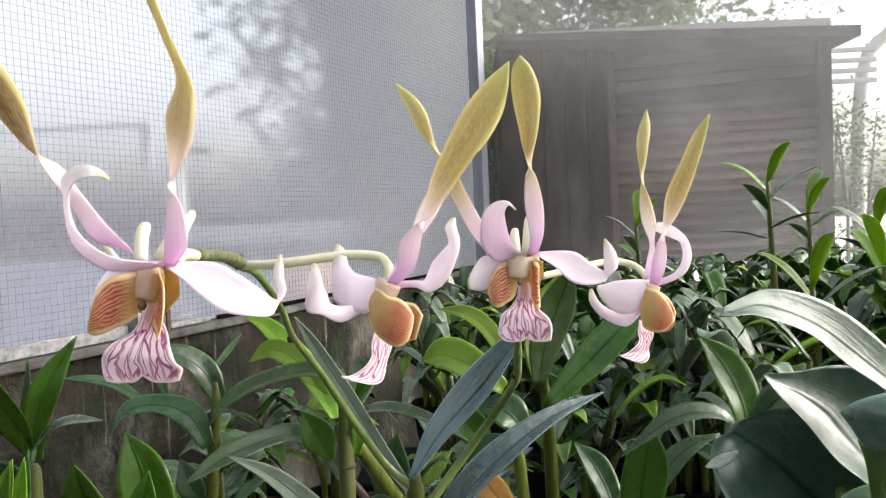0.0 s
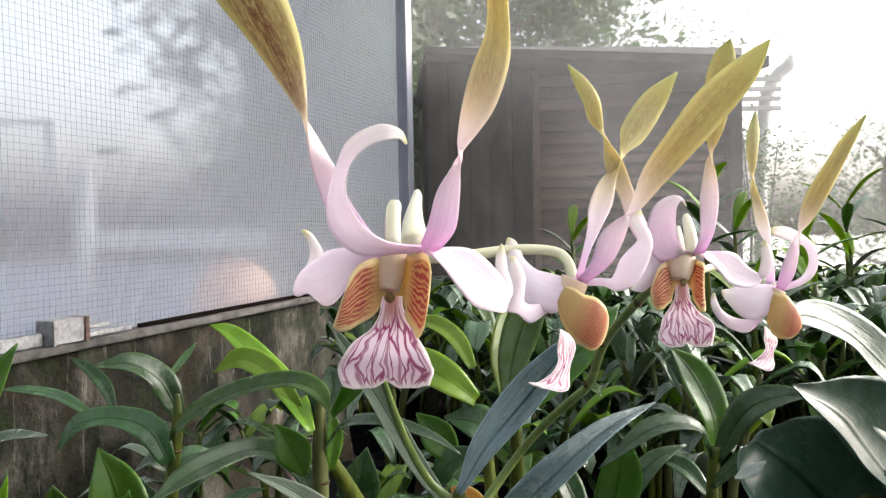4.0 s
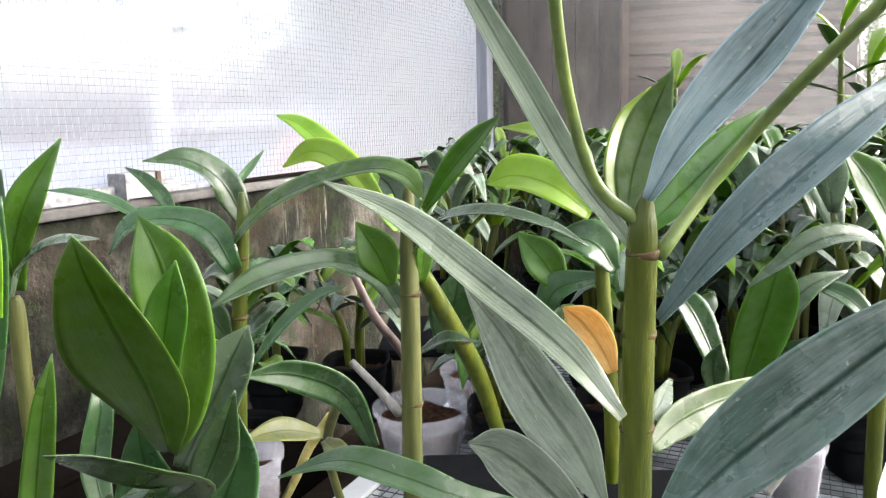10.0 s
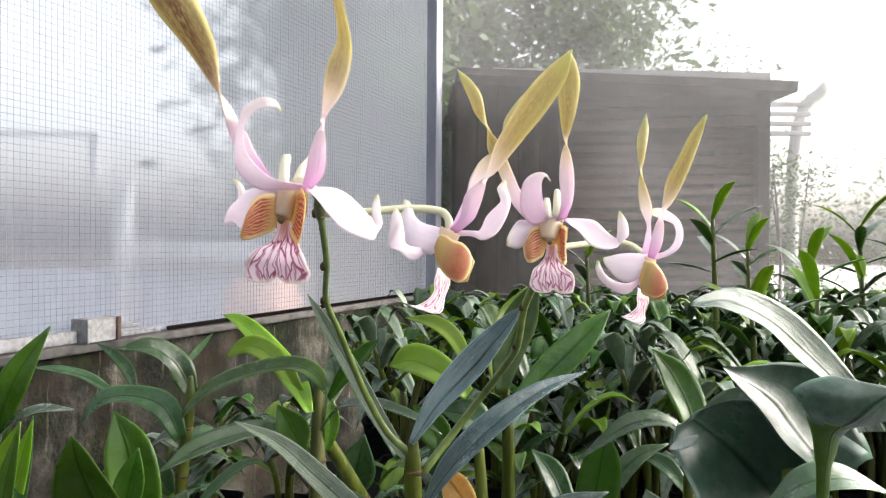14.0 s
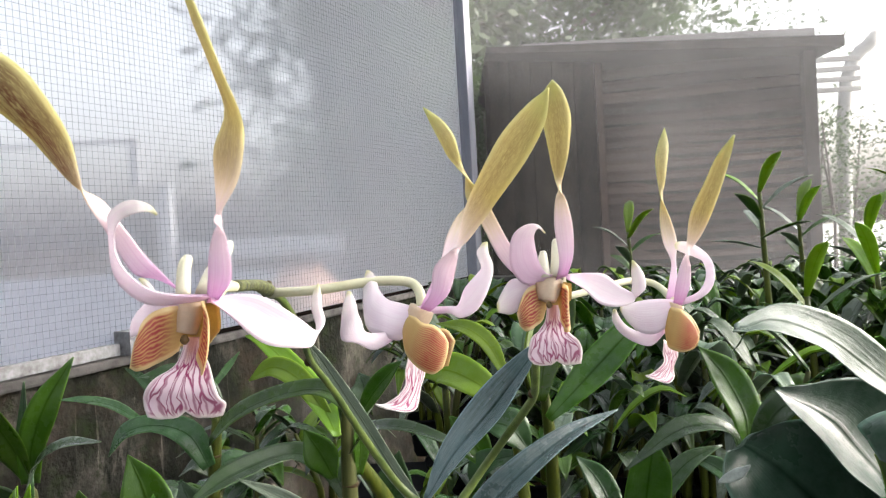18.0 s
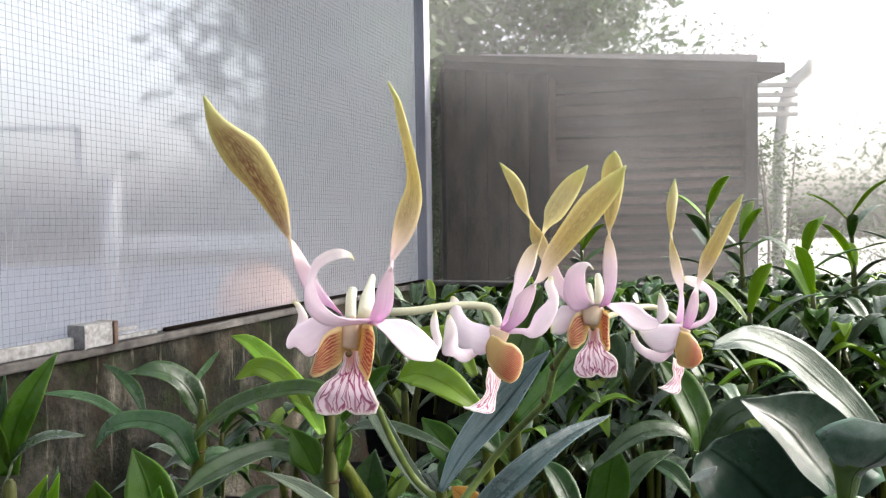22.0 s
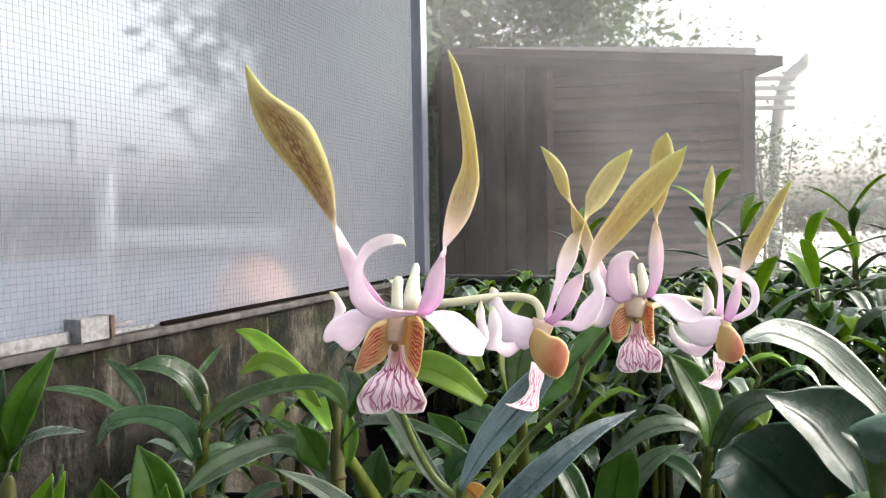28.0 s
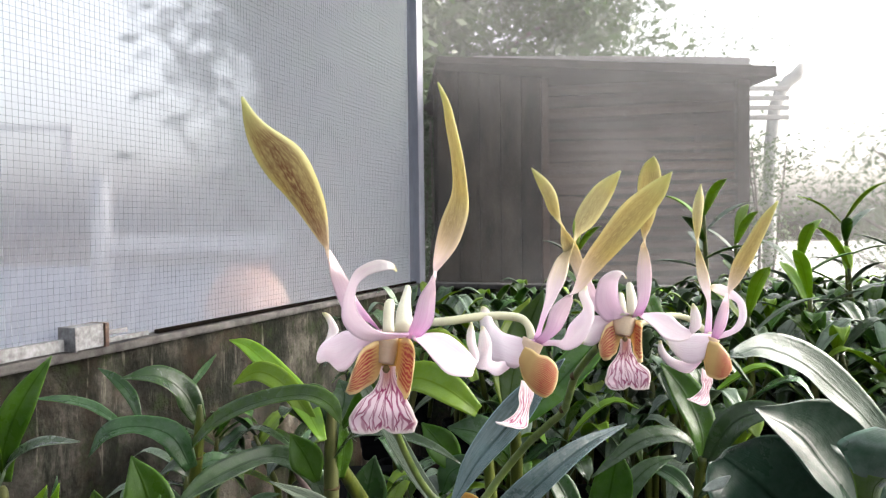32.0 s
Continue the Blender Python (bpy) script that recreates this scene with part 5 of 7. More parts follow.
# f3: blades as rows of a middle and half a width
F_f3 = [
    ("petal", "petal", [(0.0545, 0.2430, 1.0999, 0.0014, 0.0000, 0.0005), (0.0455, 0.2420, 1.1101, 0.0019, -0.0000, 0.0014), (0.0402, 0.2390, 1.1208, 0.0020, 0.0000, 0.0009), (0.0368, 0.2370, 1.1275, 0.0024, 0.0000, 0.0005), (0.0347, 0.2360, 1.1331, 0.0000, -0.0020, -0.0000), (0.0317, 0.2350, 1.1386, -0.0014, 0.0010, -0.0004), (0.0299, 0.2335, 1.1437, -0.0020, 0.0005, -0.0006), (0.0273, 0.2335, 1.1483, -0.0016, 0.0005, -0.0004), (0.0241, 0.2330, 1.1524, -0.0002, 0.0000, 0.0000)]),
    ("petal", "petal", [(0.0599, 0.2390, 1.1036, 0.0015, -0.0010, 0.0006), (0.0610, 0.2360, 1.1095, 0.0020, 0.0000, 0.0007), (0.0603, 0.2330, 1.1180, 0.0025, 0.0000, -0.0000), (0.0596, 0.2310, 1.1250, 0.0015, 0.0000, 0.0002), (0.0594, 0.2300, 1.1280, -0.0003, -0.0020, 0.0000), (0.0591, 0.2275, 1.1331, -0.0016, 0.0005, 0.0000), (0.0592, 0.2255, 1.1378, -0.0026, 0.0005, -0.0004), (0.0585, 0.2215, 1.1457, -0.0036, 0.0005, 0.0001), (0.0575, 0.2170, 1.1512, -0.0025, 0.0000, 0.0000), (0.0569, 0.2130, 1.1538, -0.0002, 0.0000, 0.0000)]),
    ("sepal", "blush", [(0.0587, 0.2405, 1.1038, 0.0003, -0.0006, 0.0008), (0.0550, 0.2395, 1.1039, 0.0010, -0.0006, 0.0010), (0.0516, 0.2390, 1.1051, 0.0024, -0.0008, 0.0027), (0.0495, 0.2380, 1.1089, 0.0036, -0.0008, 0.0020), (0.0491, 0.2365, 1.1130, 0.0035, -0.0006, 0.0006), (0.0496, 0.2350, 1.1162, 0.0028, -0.0004, -0.0004), (0.0516, 0.2345, 1.1182, 0.0016, -0.0002, -0.0007), (0.0537, 0.2345, 1.1182, 0.0004, -0.0002, -0.0006), (0.0554, 0.2360, 1.1165, -0.0003, -0.0000, 0.0000)]),
    ("sepal", "sepal", [(0.0537, 0.2435, 1.1015, -0.0006, -0.0005, -0.0015), (0.0488, 0.2425, 1.0997, 0.0001, -0.0005, -0.0039), (0.0458, 0.2415, 1.0986, 0.0000, -0.0005, -0.0048), (0.0430, 0.2400, 1.0971, -0.0000, 0.0000, -0.0029), (0.0414, 0.2390, 1.0959, -0.0000, 0.0000, -0.0011)]),
    ("sepal", "sepal", [(0.0615, 0.2410, 1.1035, 0.0002, -0.0010, -0.0006), (0.0676, 0.2435, 1.1018, -0.0010, -0.0005, -0.0024), (0.0721, 0.2455, 1.0991, -0.0011, -0.0005, -0.0041), (0.0773, 0.2475, 1.0965, -0.0005, -0.0005, -0.0029), (0.0821, 0.2490, 1.0958, -0.0004, 0.0000, -0.0012), (0.0831, 0.2485, 1.0973, -0.0019, 0.0005, -0.0008), (0.0830, 0.2470, 1.1008, -0.0019, 0.0000, -0.0009), (0.0821, 0.2460, 1.1042, -0.0013, 0.0000, -0.0005), (0.0812, 0.2450, 1.1069, -0.0003, 0.0000, 0.0000)]),
    ("lip_side_lobe", "lobe", [(0.0556, 0.2450, 1.0965, -0.0006, -0.0010, -0.0048), (0.0528, 0.2415, 1.0959, -0.0002, -0.0005, -0.0059), (0.0501, 0.2395, 1.0949, 0.0000, -0.0005, -0.0058), (0.0483, 0.2390, 1.0933, 0.0003, 0.0000, -0.0041), (0.0471, 0.2390, 1.0925, 0.0003, 0.0000, -0.0016)]),
    ("lip_side_lobe", "lobe", [(0.0594, 0.2440, 1.0981, -0.0001, -0.0010, -0.0030), (0.0600, 0.2405, 1.0961, -0.0002, -0.0005, -0.0058), (0.0606, 0.2385, 1.0951, -0.0002, -0.0005, -0.0067), (0.0615, 0.2387, 1.0947, -0.0001, -0.0003, -0.0055)]),
    ("lip_throat", "throat", [(0.0581, 0.2465, 1.1016, 0.0031, -0.0000, 0.0000), (0.0586, 0.2480, 1.0964, 0.0027, 0.0000, -0.0001), (0.0577, 0.2460, 1.0940, 0.0017, 0.0000, -0.0000)]),
    ("lip_mid_lobe", "midlobe", [(0.0577, 0.2450, 1.0953, 0.0018, -0.0000, -0.0000), (0.0574, 0.2440, 1.0913, 0.0022, 0.0000, -0.0001), (0.0570, 0.2430, 1.0889, 0.0038, -0.0000, 0.0002), (0.0565, 0.2410, 1.0866, 0.0058, 0.0000, 0.0002), (0.0569, 0.2400, 1.0843, 0.0072, 0.0000, 0.0005), (0.0572, 0.2400, 1.0812, 0.0077, 0.0000, 0.0003), (0.0578, 0.2410, 1.0787, 0.0067, 0.0000, -0.0004)]),
]
COLUMN_f3 = [(0.0568, 0.2435, 1.1026, 0.0019), (0.0560, 0.2420, 1.0987, 0.0015), (0.0556, 0.2415, 1.0969, 0.0011)]
STIGMA_f3 = (0.0561, 0.2418, 1.0959, 0.0011)
SPURS_f3 = [[(0.0587, 0.2405, 1.1036, 0.0020), (0.0592, 0.2425, 1.1088, 0.0017), (0.0594, 0.2450, 1.1122, 0.0013), (0.0594, 0.2455, 1.1135, 0.0011), (0.0593, 0.2457, 1.1144, 0.0006)], [(0.0554, 0.2400, 1.1038, 0.0015), (0.0551, 0.2410, 1.1081, 0.0015), (0.0553, 0.2420, 1.1103, 0.0011), (0.0553, 0.2420, 1.1112, 0.0007)]]
# f4: blades as rows of a middle and half a width
F_f4 = [
    ("petal", "petal", [(0.0999, 0.2780, 1.0912, 0.0015, 0.0000, -0.0000), (0.1026, 0.2830, 1.0986, 0.0012, 0.0000, -0.0000), (0.1040, 0.2870, 1.1039, 0.0009, 0.0000, 0.0002), (0.1040, 0.2910, 1.1104, 0.0024, 0.0000, 0.0002), (0.1034, 0.2940, 1.1185, 0.0017, 0.0000, 0.0005), (0.1033, 0.2960, 1.1253, -0.0005, -0.0020, 0.0000), (0.1038, 0.2975, 1.1301, -0.0010, 0.0005, -0.0002), (0.1043, 0.2985, 1.1378, -0.0020, 0.0005, 0.0006), (0.1058, 0.3000, 1.1443, -0.0019, 0.0000, 0.0003), (0.1067, 0.3010, 1.1503, -0.0002, 0.0000, 0.0000)]),
    ("petal", "petal", [(0.1014, 0.2750, 1.0903, 0.0013, 0.0000, -0.0005), (0.1024, 0.2720, 1.0962, 0.0020, 0.0000, -0.0014), (0.1032, 0.2700, 1.1024, 0.0016, 0.0000, -0.0011), (0.1036, 0.2680, 1.1074, -0.0006, -0.0020, 0.0002), (0.1050, 0.2665, 1.1118, -0.0018, 0.0005, 0.0002), (0.1068, 0.2635, 1.1192, -0.0031, 0.0005, 0.0003), (0.1094, 0.2585, 1.1282, -0.0026, 0.0005, 0.0002), (0.1111, 0.2535, 1.1358, -0.0019, 0.0005, 0.0000), (0.1128, 0.2490, 1.1414, -0.0003, 0.0000, 0.0000)]),
    ("sepal", "sepal", [(0.1020, 0.2760, 1.0903, 0.0003, 0.0000, 0.0011), (0.1074, 0.2752, 1.0921, -0.0001, 0.0003, 0.0011), (0.1106, 0.2745, 1.0946, -0.0010, 0.0005, 0.0008), (0.1123, 0.2745, 1.0987, -0.0013, 0.0005, 0.0005), (0.1120, 0.2760, 1.1034, -0.0012, 0.0010, -0.0001), (0.1101, 0.2790, 1.1060, -0.0012, 0.0010, -0.0011), (0.1072, 0.2820, 1.1079, -0.0004, 0.0010, -0.0019), (0.1051, 0.2850, 1.1088, -0.0005, 0.0000, -0.0014), (0.1045, 0.2860, 1.1091, -0.0001, 0.0000, -0.0004)]),
    ("sepal", "sepal", [(0.1003, 0.2755, 1.0901, -0.0013, -0.0005, -0.0013), (0.0976, 0.2740, 1.0880, 0.0001, -0.0010, -0.0041), (0.0931, 0.2730, 1.0868, 0.0003, -0.0010, -0.0055), (0.0885, 0.2730, 1.0869, 0.0000, -0.0010, -0.0050), (0.0850, 0.2740, 1.0882, -0.0004, -0.0010, -0.0028), (0.0833, 0.2765, 1.0894, -0.0001, -0.0005, -0.0010)]),
    ("sepal", "sepal", [(0.0981, 0.2795, 1.0815, -0.0002, -0.0005, -0.0012), (0.0940, 0.2805, 1.0782, -0.0005, -0.0005, -0.0021), (0.0893, 0.2815, 1.0790, -0.0005, -0.0005, -0.0019), (0.0847, 0.2805, 1.0820, -0.0010, -0.0005, -0.0013), (0.0822, 0.2795, 1.0857, -0.0012, -0.0005, -0.0007), (0.0816, 0.2790, 1.0890, -0.0005, 0.0000, -0.0001)]),
    ("lip_side_lobe", "lobe_out", [(0.0975, 0.2735, 1.0855, -0.0011, 0.0000, -0.0042), (0.0979, 0.2715, 1.0834, -0.0016, -0.0005, -0.0060), (0.1003, 0.2705, 1.0822, -0.0015, -0.0005, -0.0065), (0.1031, 0.2705, 1.0804, -0.0013, -0.0005, -0.0053), (0.1054, 0.2712, 1.0792, -0.0008, -0.0003, -0.0030), (0.1068, 0.2720, 1.0787, -0.0002, 0.0000, -0.0008)]),
    ("lip_side_lobe", "lobe_out", [(0.1002, 0.2790, 1.0843, -0.0010, 0.0000, -0.0041), (0.1047, 0.2805, 1.0803, -0.0013, 0.0000, -0.0061), (0.1075, 0.2805, 1.0785, -0.0010, 0.0000, -0.0048), (0.1093, 0.2800, 1.0777, -0.0004, 0.0000, -0.0022)]),
    ("lip_mid_lobe", "midlobe_side", [(0.0986, 0.2760, 1.0772, 0.0024, 0.0010, -0.0016), (0.0982, 0.2750, 1.0741, 0.0026, 0.0010, -0.0011), (0.0976, 0.2740, 1.0709, 0.0018, 0.0010, -0.0013), (0.0959, 0.2730, 1.0681, 0.0029, 0.0010, -0.0016), (0.0937, 0.2715, 1.0668, 0.0026, 0.0005, -0.0019), (0.0901, 0.2705, 1.0675, 0.0014, -0.0005, -0.0005)]),
]
COLUMN_f4 = [(0.1010, 0.2770, 1.0902, 0.0015), (0.1001, 0.2770, 1.0879, 0.0015), (0.0988, 0.2770, 1.0849, 0.0011)]
STIGMA_f4 = (0.0984, 0.2770, 1.0836, 0.0006)
SPURS_f4 = []
LEAVES_MAIN = [
    ("silver", (-0.5, -0.5, 0.85), [(0.008, 0.403, 0.972, 0.0034), (-0.009, 0.408, 0.995, 0.0083), (-0.025, 0.410, 1.023, 0.0093), (-0.042, 0.410, 1.052, 0.0063), (-0.051, 0.407, 1.067, 0.0005)]),
    ("dark", (-0.45, -0.85, 0.65), [(0.008, 0.385, 0.989, 0.0036), (0.022, 0.393, 1.008, 0.0139), (0.043, 0.400, 1.029, 0.0189), (0.059, 0.398, 1.049, 0.0121), (0.069, 0.391, 1.063, 0.0005)]),
    ("dark", (-0.4, -0.75, 0.75), [(0.014, 0.392, 0.951, 0.0038), (0.028, 0.378, 0.977, 0.0129), (0.048, 0.370, 1.000, 0.0151), (0.075, 0.378, 1.018, 0.0101), (0.102, 0.390, 1.027, 0.0005)]),
    ("teal", (-0.4, -0.75, 0.7), [(0.014, 0.390, 0.881, 0.0059), (0.035, 0.385, 0.907, 0.0241), (0.061, 0.380, 0.933, 0.0263), (0.089, 0.380, 0.955, 0.0154), (0.112, 0.380, 0.965, 0.0005)]),
    ("silver", (0.30, -0.9, 0.42), [(0.002, 0.388, 0.921, 0.0034), (-0.015, 0.395, 0.941, 0.0116), (-0.041, 0.405, 0.962, 0.0128), (-0.067, 0.410, 0.983, 0.0088), (-0.092, 0.411, 0.995, 0.0005)]),
    ("silver", (-0.25, -1, 0.2), [(-0.001, 0.400, 0.886, 0.0045), (-0.007, 0.420, 0.897, 0.0202), (-0.019, 0.440, 0.911, 0.0237), (-0.032, 0.455, 0.930, 0.0157), (-0.046, 0.460, 0.948, 0.0009)]),
    ("leaf", (0, -0.45, 0.9), [(0.000, 0.390, 0.884, 0.0033), (-0.043, 0.370, 0.903, 0.0086), (-0.064, 0.370, 0.911, 0.0109), (-0.085, 0.380, 0.912, 0.0090), (-0.108, 0.394, 0.900, 0.0004)]),
    ("silver", (-0.3, -1, 0.5), [(0.000, 0.400, 0.870, 0.0038), (-0.020, 0.410, 0.888, 0.0177), (-0.034, 0.420, 0.896, 0.0162), (-0.046, 0.425, 0.897, 0.0006)]),
    ("fresh", (0, -0.9, 0.45), [(0.015, 0.405, 0.903, 0.0046), (0.033, 0.430, 0.903, 0.0129), (0.063, 0.460, 0.900, 0.0119), (0.099, 0.490, 0.893, 0.0091), (0.139, 0.520, 0.879, 0.0006)]),
    ("fresh", (0.1, -1, 0.2), [(0.007, 0.375, 0.834, 0.0093), (0.006, 0.370, 0.862, 0.0197), (0.006, 0.370, 0.879, 0.0146), (0.005, 0.375, 0.894, 0.0007)]),
    ("leaf", (0.1, -0.75, 0.65), [(0.023, 0.400, 0.877, 0.0049), (0.046, 0.410, 0.869, 0.0213), (0.074, 0.425, 0.851, 0.0188), (0.099, 0.440, 0.838, 0.0008)]),
    ("fresh", (-0.2, -1, 0.1), [(0.047, 0.400, 0.833, 0.0076), (0.077, 0.405, 0.853, 0.0183), (0.106, 0.410, 0.861, 0.0139), (0.137, 0.420, 0.865, 0.0008)]),
    ("dark", (0, -0.7, 0.7), [(0.010, 0.390, 0.864, 0.0048), (0.029, 0.385, 0.862, 0.0137), (0.053, 0.385, 0.858, 0.0007)]),
    ("leaf", (-0.2, -1, 0.2), [(0.012, 0.410, 0.908, 0.0027), (0.024, 0.430, 0.908, 0.0083), (0.034, 0.450, 0.911, 0.0018)]),
]
LEAVES_LEFT = [
    ("fresh", (-0.15, -1, 0.2), [(-0.205, 0.540, 0.843, 0.0121), (-0.203, 0.520, 0.882, 0.0465), (-0.206, 0.500, 0.917, 0.0525), (-0.212, 0.487, 0.949, 0.0299), (-0.216, 0.485, 0.968, 0.0007)]),
    ("fresh", (0.35, -1, 0.15), [(-0.210, 0.555, 0.836, 0.0094), (-0.203, 0.550, 0.864, 0.0306), (-0.199, 0.552, 0.901, 0.0363), (-0.207, 0.556, 0.941, 0.0331), (-0.218, 0.558, 0.968, 0.0009)]),
    ("fresh", (0.1, -1, 0.15), [(-0.204, 0.535, 0.854, 0.0077), (-0.200, 0.530, 0.896, 0.0190), (-0.194, 0.530, 0.926, 0.0204), (-0.189, 0.530, 0.948, 0.0008)]),
    ("leaf", (0.2, -0.75, 0.6), [(-0.208, 0.560, 0.823, 0.0096), (-0.195, 0.575, 0.851, 0.0293), (-0.183, 0.590, 0.879, 0.0267), (-0.176, 0.600, 0.895, 0.0014)]),
    ("leaf", (0, -1, -0.3), [(-0.204, 0.540, 0.817, 0.0091), (-0.185, 0.520, 0.836, 0.0230), (-0.191, 0.480, 0.862, 0.0255), (-0.200, 0.450, 0.882, 0.0175), (-0.207, 0.430, 0.892, 0.0006)]),
    ("leaf", (0.3, -1, 0.2), [(-0.204, 0.560, 0.799, 0.0097), (-0.187, 0.560, 0.833, 0.0241), (-0.174, 0.560, 0.869, 0.0012)]),
    ("leaf", (0.5, -0.9, 0.2), [(-0.246, 0.550, 0.785, 0.0063), (-0.257, 0.560, 0.824, 0.0160), (-0.255, 0.570, 0.857, 0.0129), (-0.260, 0.580, 0.874, 0.0010)]),
    ("leaf", (0, -1, -0.2), [(-0.205, 0.530, 0.835, 0.0071), (-0.198, 0.480, 0.843, 0.0231), (-0.199, 0.460, 0.841, 0.0024)]),
    ("leaf", (0, -1, 0.1), [(-0.219, 0.570, 0.753, 0.0266), (-0.226, 0.570, 0.789, 0.0487), (-0.233, 0.570, 0.825, 0.0258), (-0.235, 0.570, 0.849, 0.0015)]),
    ("leaf", (0.2, -1, 0.1), [(-0.214, 0.565, 0.756, 0.0226), (-0.192, 0.565, 0.790, 0.0387), (-0.179, 0.570, 0.823, 0.0259), (-0.177, 0.570, 0.851, 0.0015)]),
    ("leaf", (0.2, -1, 0.1), [(-0.227, 0.500, 0.779, 0.0097), (-0.226, 0.490, 0.810, 0.0188), (-0.214, 0.480, 0.838, 0.0121), (-0.208, 0.480, 0.851, 0.0009)]),
    ("leaf", (0, -0.8, 0.6), [(-0.189, 0.520, 0.769, 0.0103), (-0.168, 0.500, 0.805, 0.0213), (-0.142, 0.490, 0.822, 0.0009)]),
]
LEAVES_EDGE = [
    ("fresh", (0.4, -1, 0.2), [(-0.426, 0.780, 0.880, 0.0171), (-0.423, 0.780, 0.915, 0.0251), (-0.405, 0.780, 0.960, 0.0285), (-0.378, 0.790, 1.006, 0.0017)]),
    ("waxy", (0.1, -0.4, 0.9), [(-0.428, 0.780, 0.875, 0.0149), (-0.410, 0.770, 0.904, 0.0225), (-0.376, 0.760, 0.923, 0.0189), (-0.335, 0.750, 0.927, 0.0016)]),
    ("fresh", (-0.3, -1, 0.3), [(-0.428, 0.780, 0.886, 0.0171), (-0.438, 0.770, 0.923, 0.0394), (-0.458, 0.760, 0.965, 0.0333), (-0.480, 0.760, 0.998, 0.0017)]),
    ("leaf", (0, -1, 0.1), [(-0.433, 0.790, 0.883, 0.0116), (-0.436, 0.790, 0.924, 0.0150), (-0.438, 0.800, 0.981, 0.0018)]),
    ("leaf", (0, -1, 0.4), [(-0.452, 0.800, 0.828, 0.0153), (-0.469, 0.800, 0.852, 0.0352), (-0.503, 0.800, 0.876, 0.0023)]),
]
LEAVES_NEAR = [
    ("bright", (0.5, -1, 0.1), [(-0.244, 0.460, 0.909, 0.0079), (-0.235, 0.450, 0.939, 0.0109), (-0.224, 0.440, 0.968, 0.0088), (-0.213, 0.430, 0.991, 0.0006)]),
    ("bright", (-0.2, -1, 0.2), [(-0.267, 0.460, 0.909, 0.0099), (-0.245, 0.450, 0.946, 0.0199), (-0.230, 0.440, 0.971, 0.0138), (-0.220, 0.430, 0.990, 0.0006)]),
    ("fresh", (0.6, -1, 0.1), [(-0.229, 0.450, 0.829, 0.0069), (-0.219, 0.440, 0.865, 0.0122), (-0.205, 0.430, 0.910, 0.0090), (-0.199, 0.430, 0.932, 0.0005)]),
    ("fresh", (0.3, -1, 0.1), [(-0.252, 0.440, 0.878, 0.0082), (-0.235, 0.430, 0.916, 0.0115), (-0.223, 0.420, 0.957, 0.0100), (-0.215, 0.420, 0.992, 0.0005)]),
    ("leaf", (0.6, -1, 0.1), [(-0.254, 0.460, 0.875, 0.0075), (-0.236, 0.450, 0.920, 0.0094), (-0.228, 0.450, 0.960, 0.0076), (-0.223, 0.450, 0.989, 0.0005)]),
]
LEAVES_MID = [
    ("leaf", (0, -0.65, 0.8), [(-0.230, 0.790, 0.934, 0.0142), (-0.244, 0.785, 0.966, 0.0290), (-0.267, 0.770, 0.986, 0.0236), (-0.298, 0.758, 0.987, 0.0009)]),
    ("leaf", (-0.1, -0.6, 0.8), [(-0.224, 0.735, 0.902, 0.0131), (-0.241, 0.735, 0.933, 0.0269), (-0.273, 0.740, 0.943, 0.0219), (-0.302, 0.735, 0.939, 0.0200), (-0.320, 0.733, 0.917, 0.0013)]),
    ("fresh", (0, -0.55, 0.85), [(-0.222, 0.735, 0.924, 0.0104), (-0.194, 0.725, 0.951, 0.0237), (-0.152, 0.710, 0.971, 0.0221), (-0.108, 0.690, 0.981, 0.0220), (-0.083, 0.670, 0.976, 0.0174), (-0.072, 0.660, 0.960, 0.0011)]),
    ("leaf", (-0.3, -0.8, 0.6), [(-0.186, 0.640, 0.858, 0.0045), (-0.165, 0.640, 0.884, 0.0096), (-0.142, 0.640, 0.903, 0.0088), (-0.121, 0.630, 0.911, 0.0007)]),
    ("leaf", (0, -0.5, 0.85), [(-0.228, 0.760, 0.892, 0.0092), (-0.212, 0.780, 0.896, 0.0189), (-0.183, 0.800, 0.882, 0.0015)]),
    ("leaf", (0, -0.5, 0.85), [(-0.233, 0.760, 0.888, 0.0092), (-0.246, 0.760, 0.897, 0.0183), (-0.268, 0.770, 0.883, 0.0014)]),
    ("leaf", (0.3, -1, 0.2), [(-0.263, 0.850, 0.948, 0.0041), (-0.246, 0.870, 0.972, 0.0074), (-0.233, 0.880, 0.989, 0.0011)]),
    ("leaf", (0.3, -1, 0.3), [(-0.311, 0.850, 0.923, 0.0052), (-0.324, 0.860, 0.948, 0.0137), (-0.345, 0.870, 0.966, 0.0106), (-0.367, 0.880, 0.976, 0.0011)]),
    ("leaf", (0, -1, 0.2), [(-0.234, 0.740, 0.846, 0.0090), (-0.246, 0.740, 0.865, 0.0268), (-0.259, 0.750, 0.886, 0.0018)]),
    ("leaf", (0, -0.5, 0.85), [(-0.309, 0.800, 0.927, 0.0048), (-0.341, 0.800, 0.949, 0.0133), (-0.369, 0.790, 0.960, 0.0107), (-0.391, 0.780, 0.964, 0.0012)]),
]
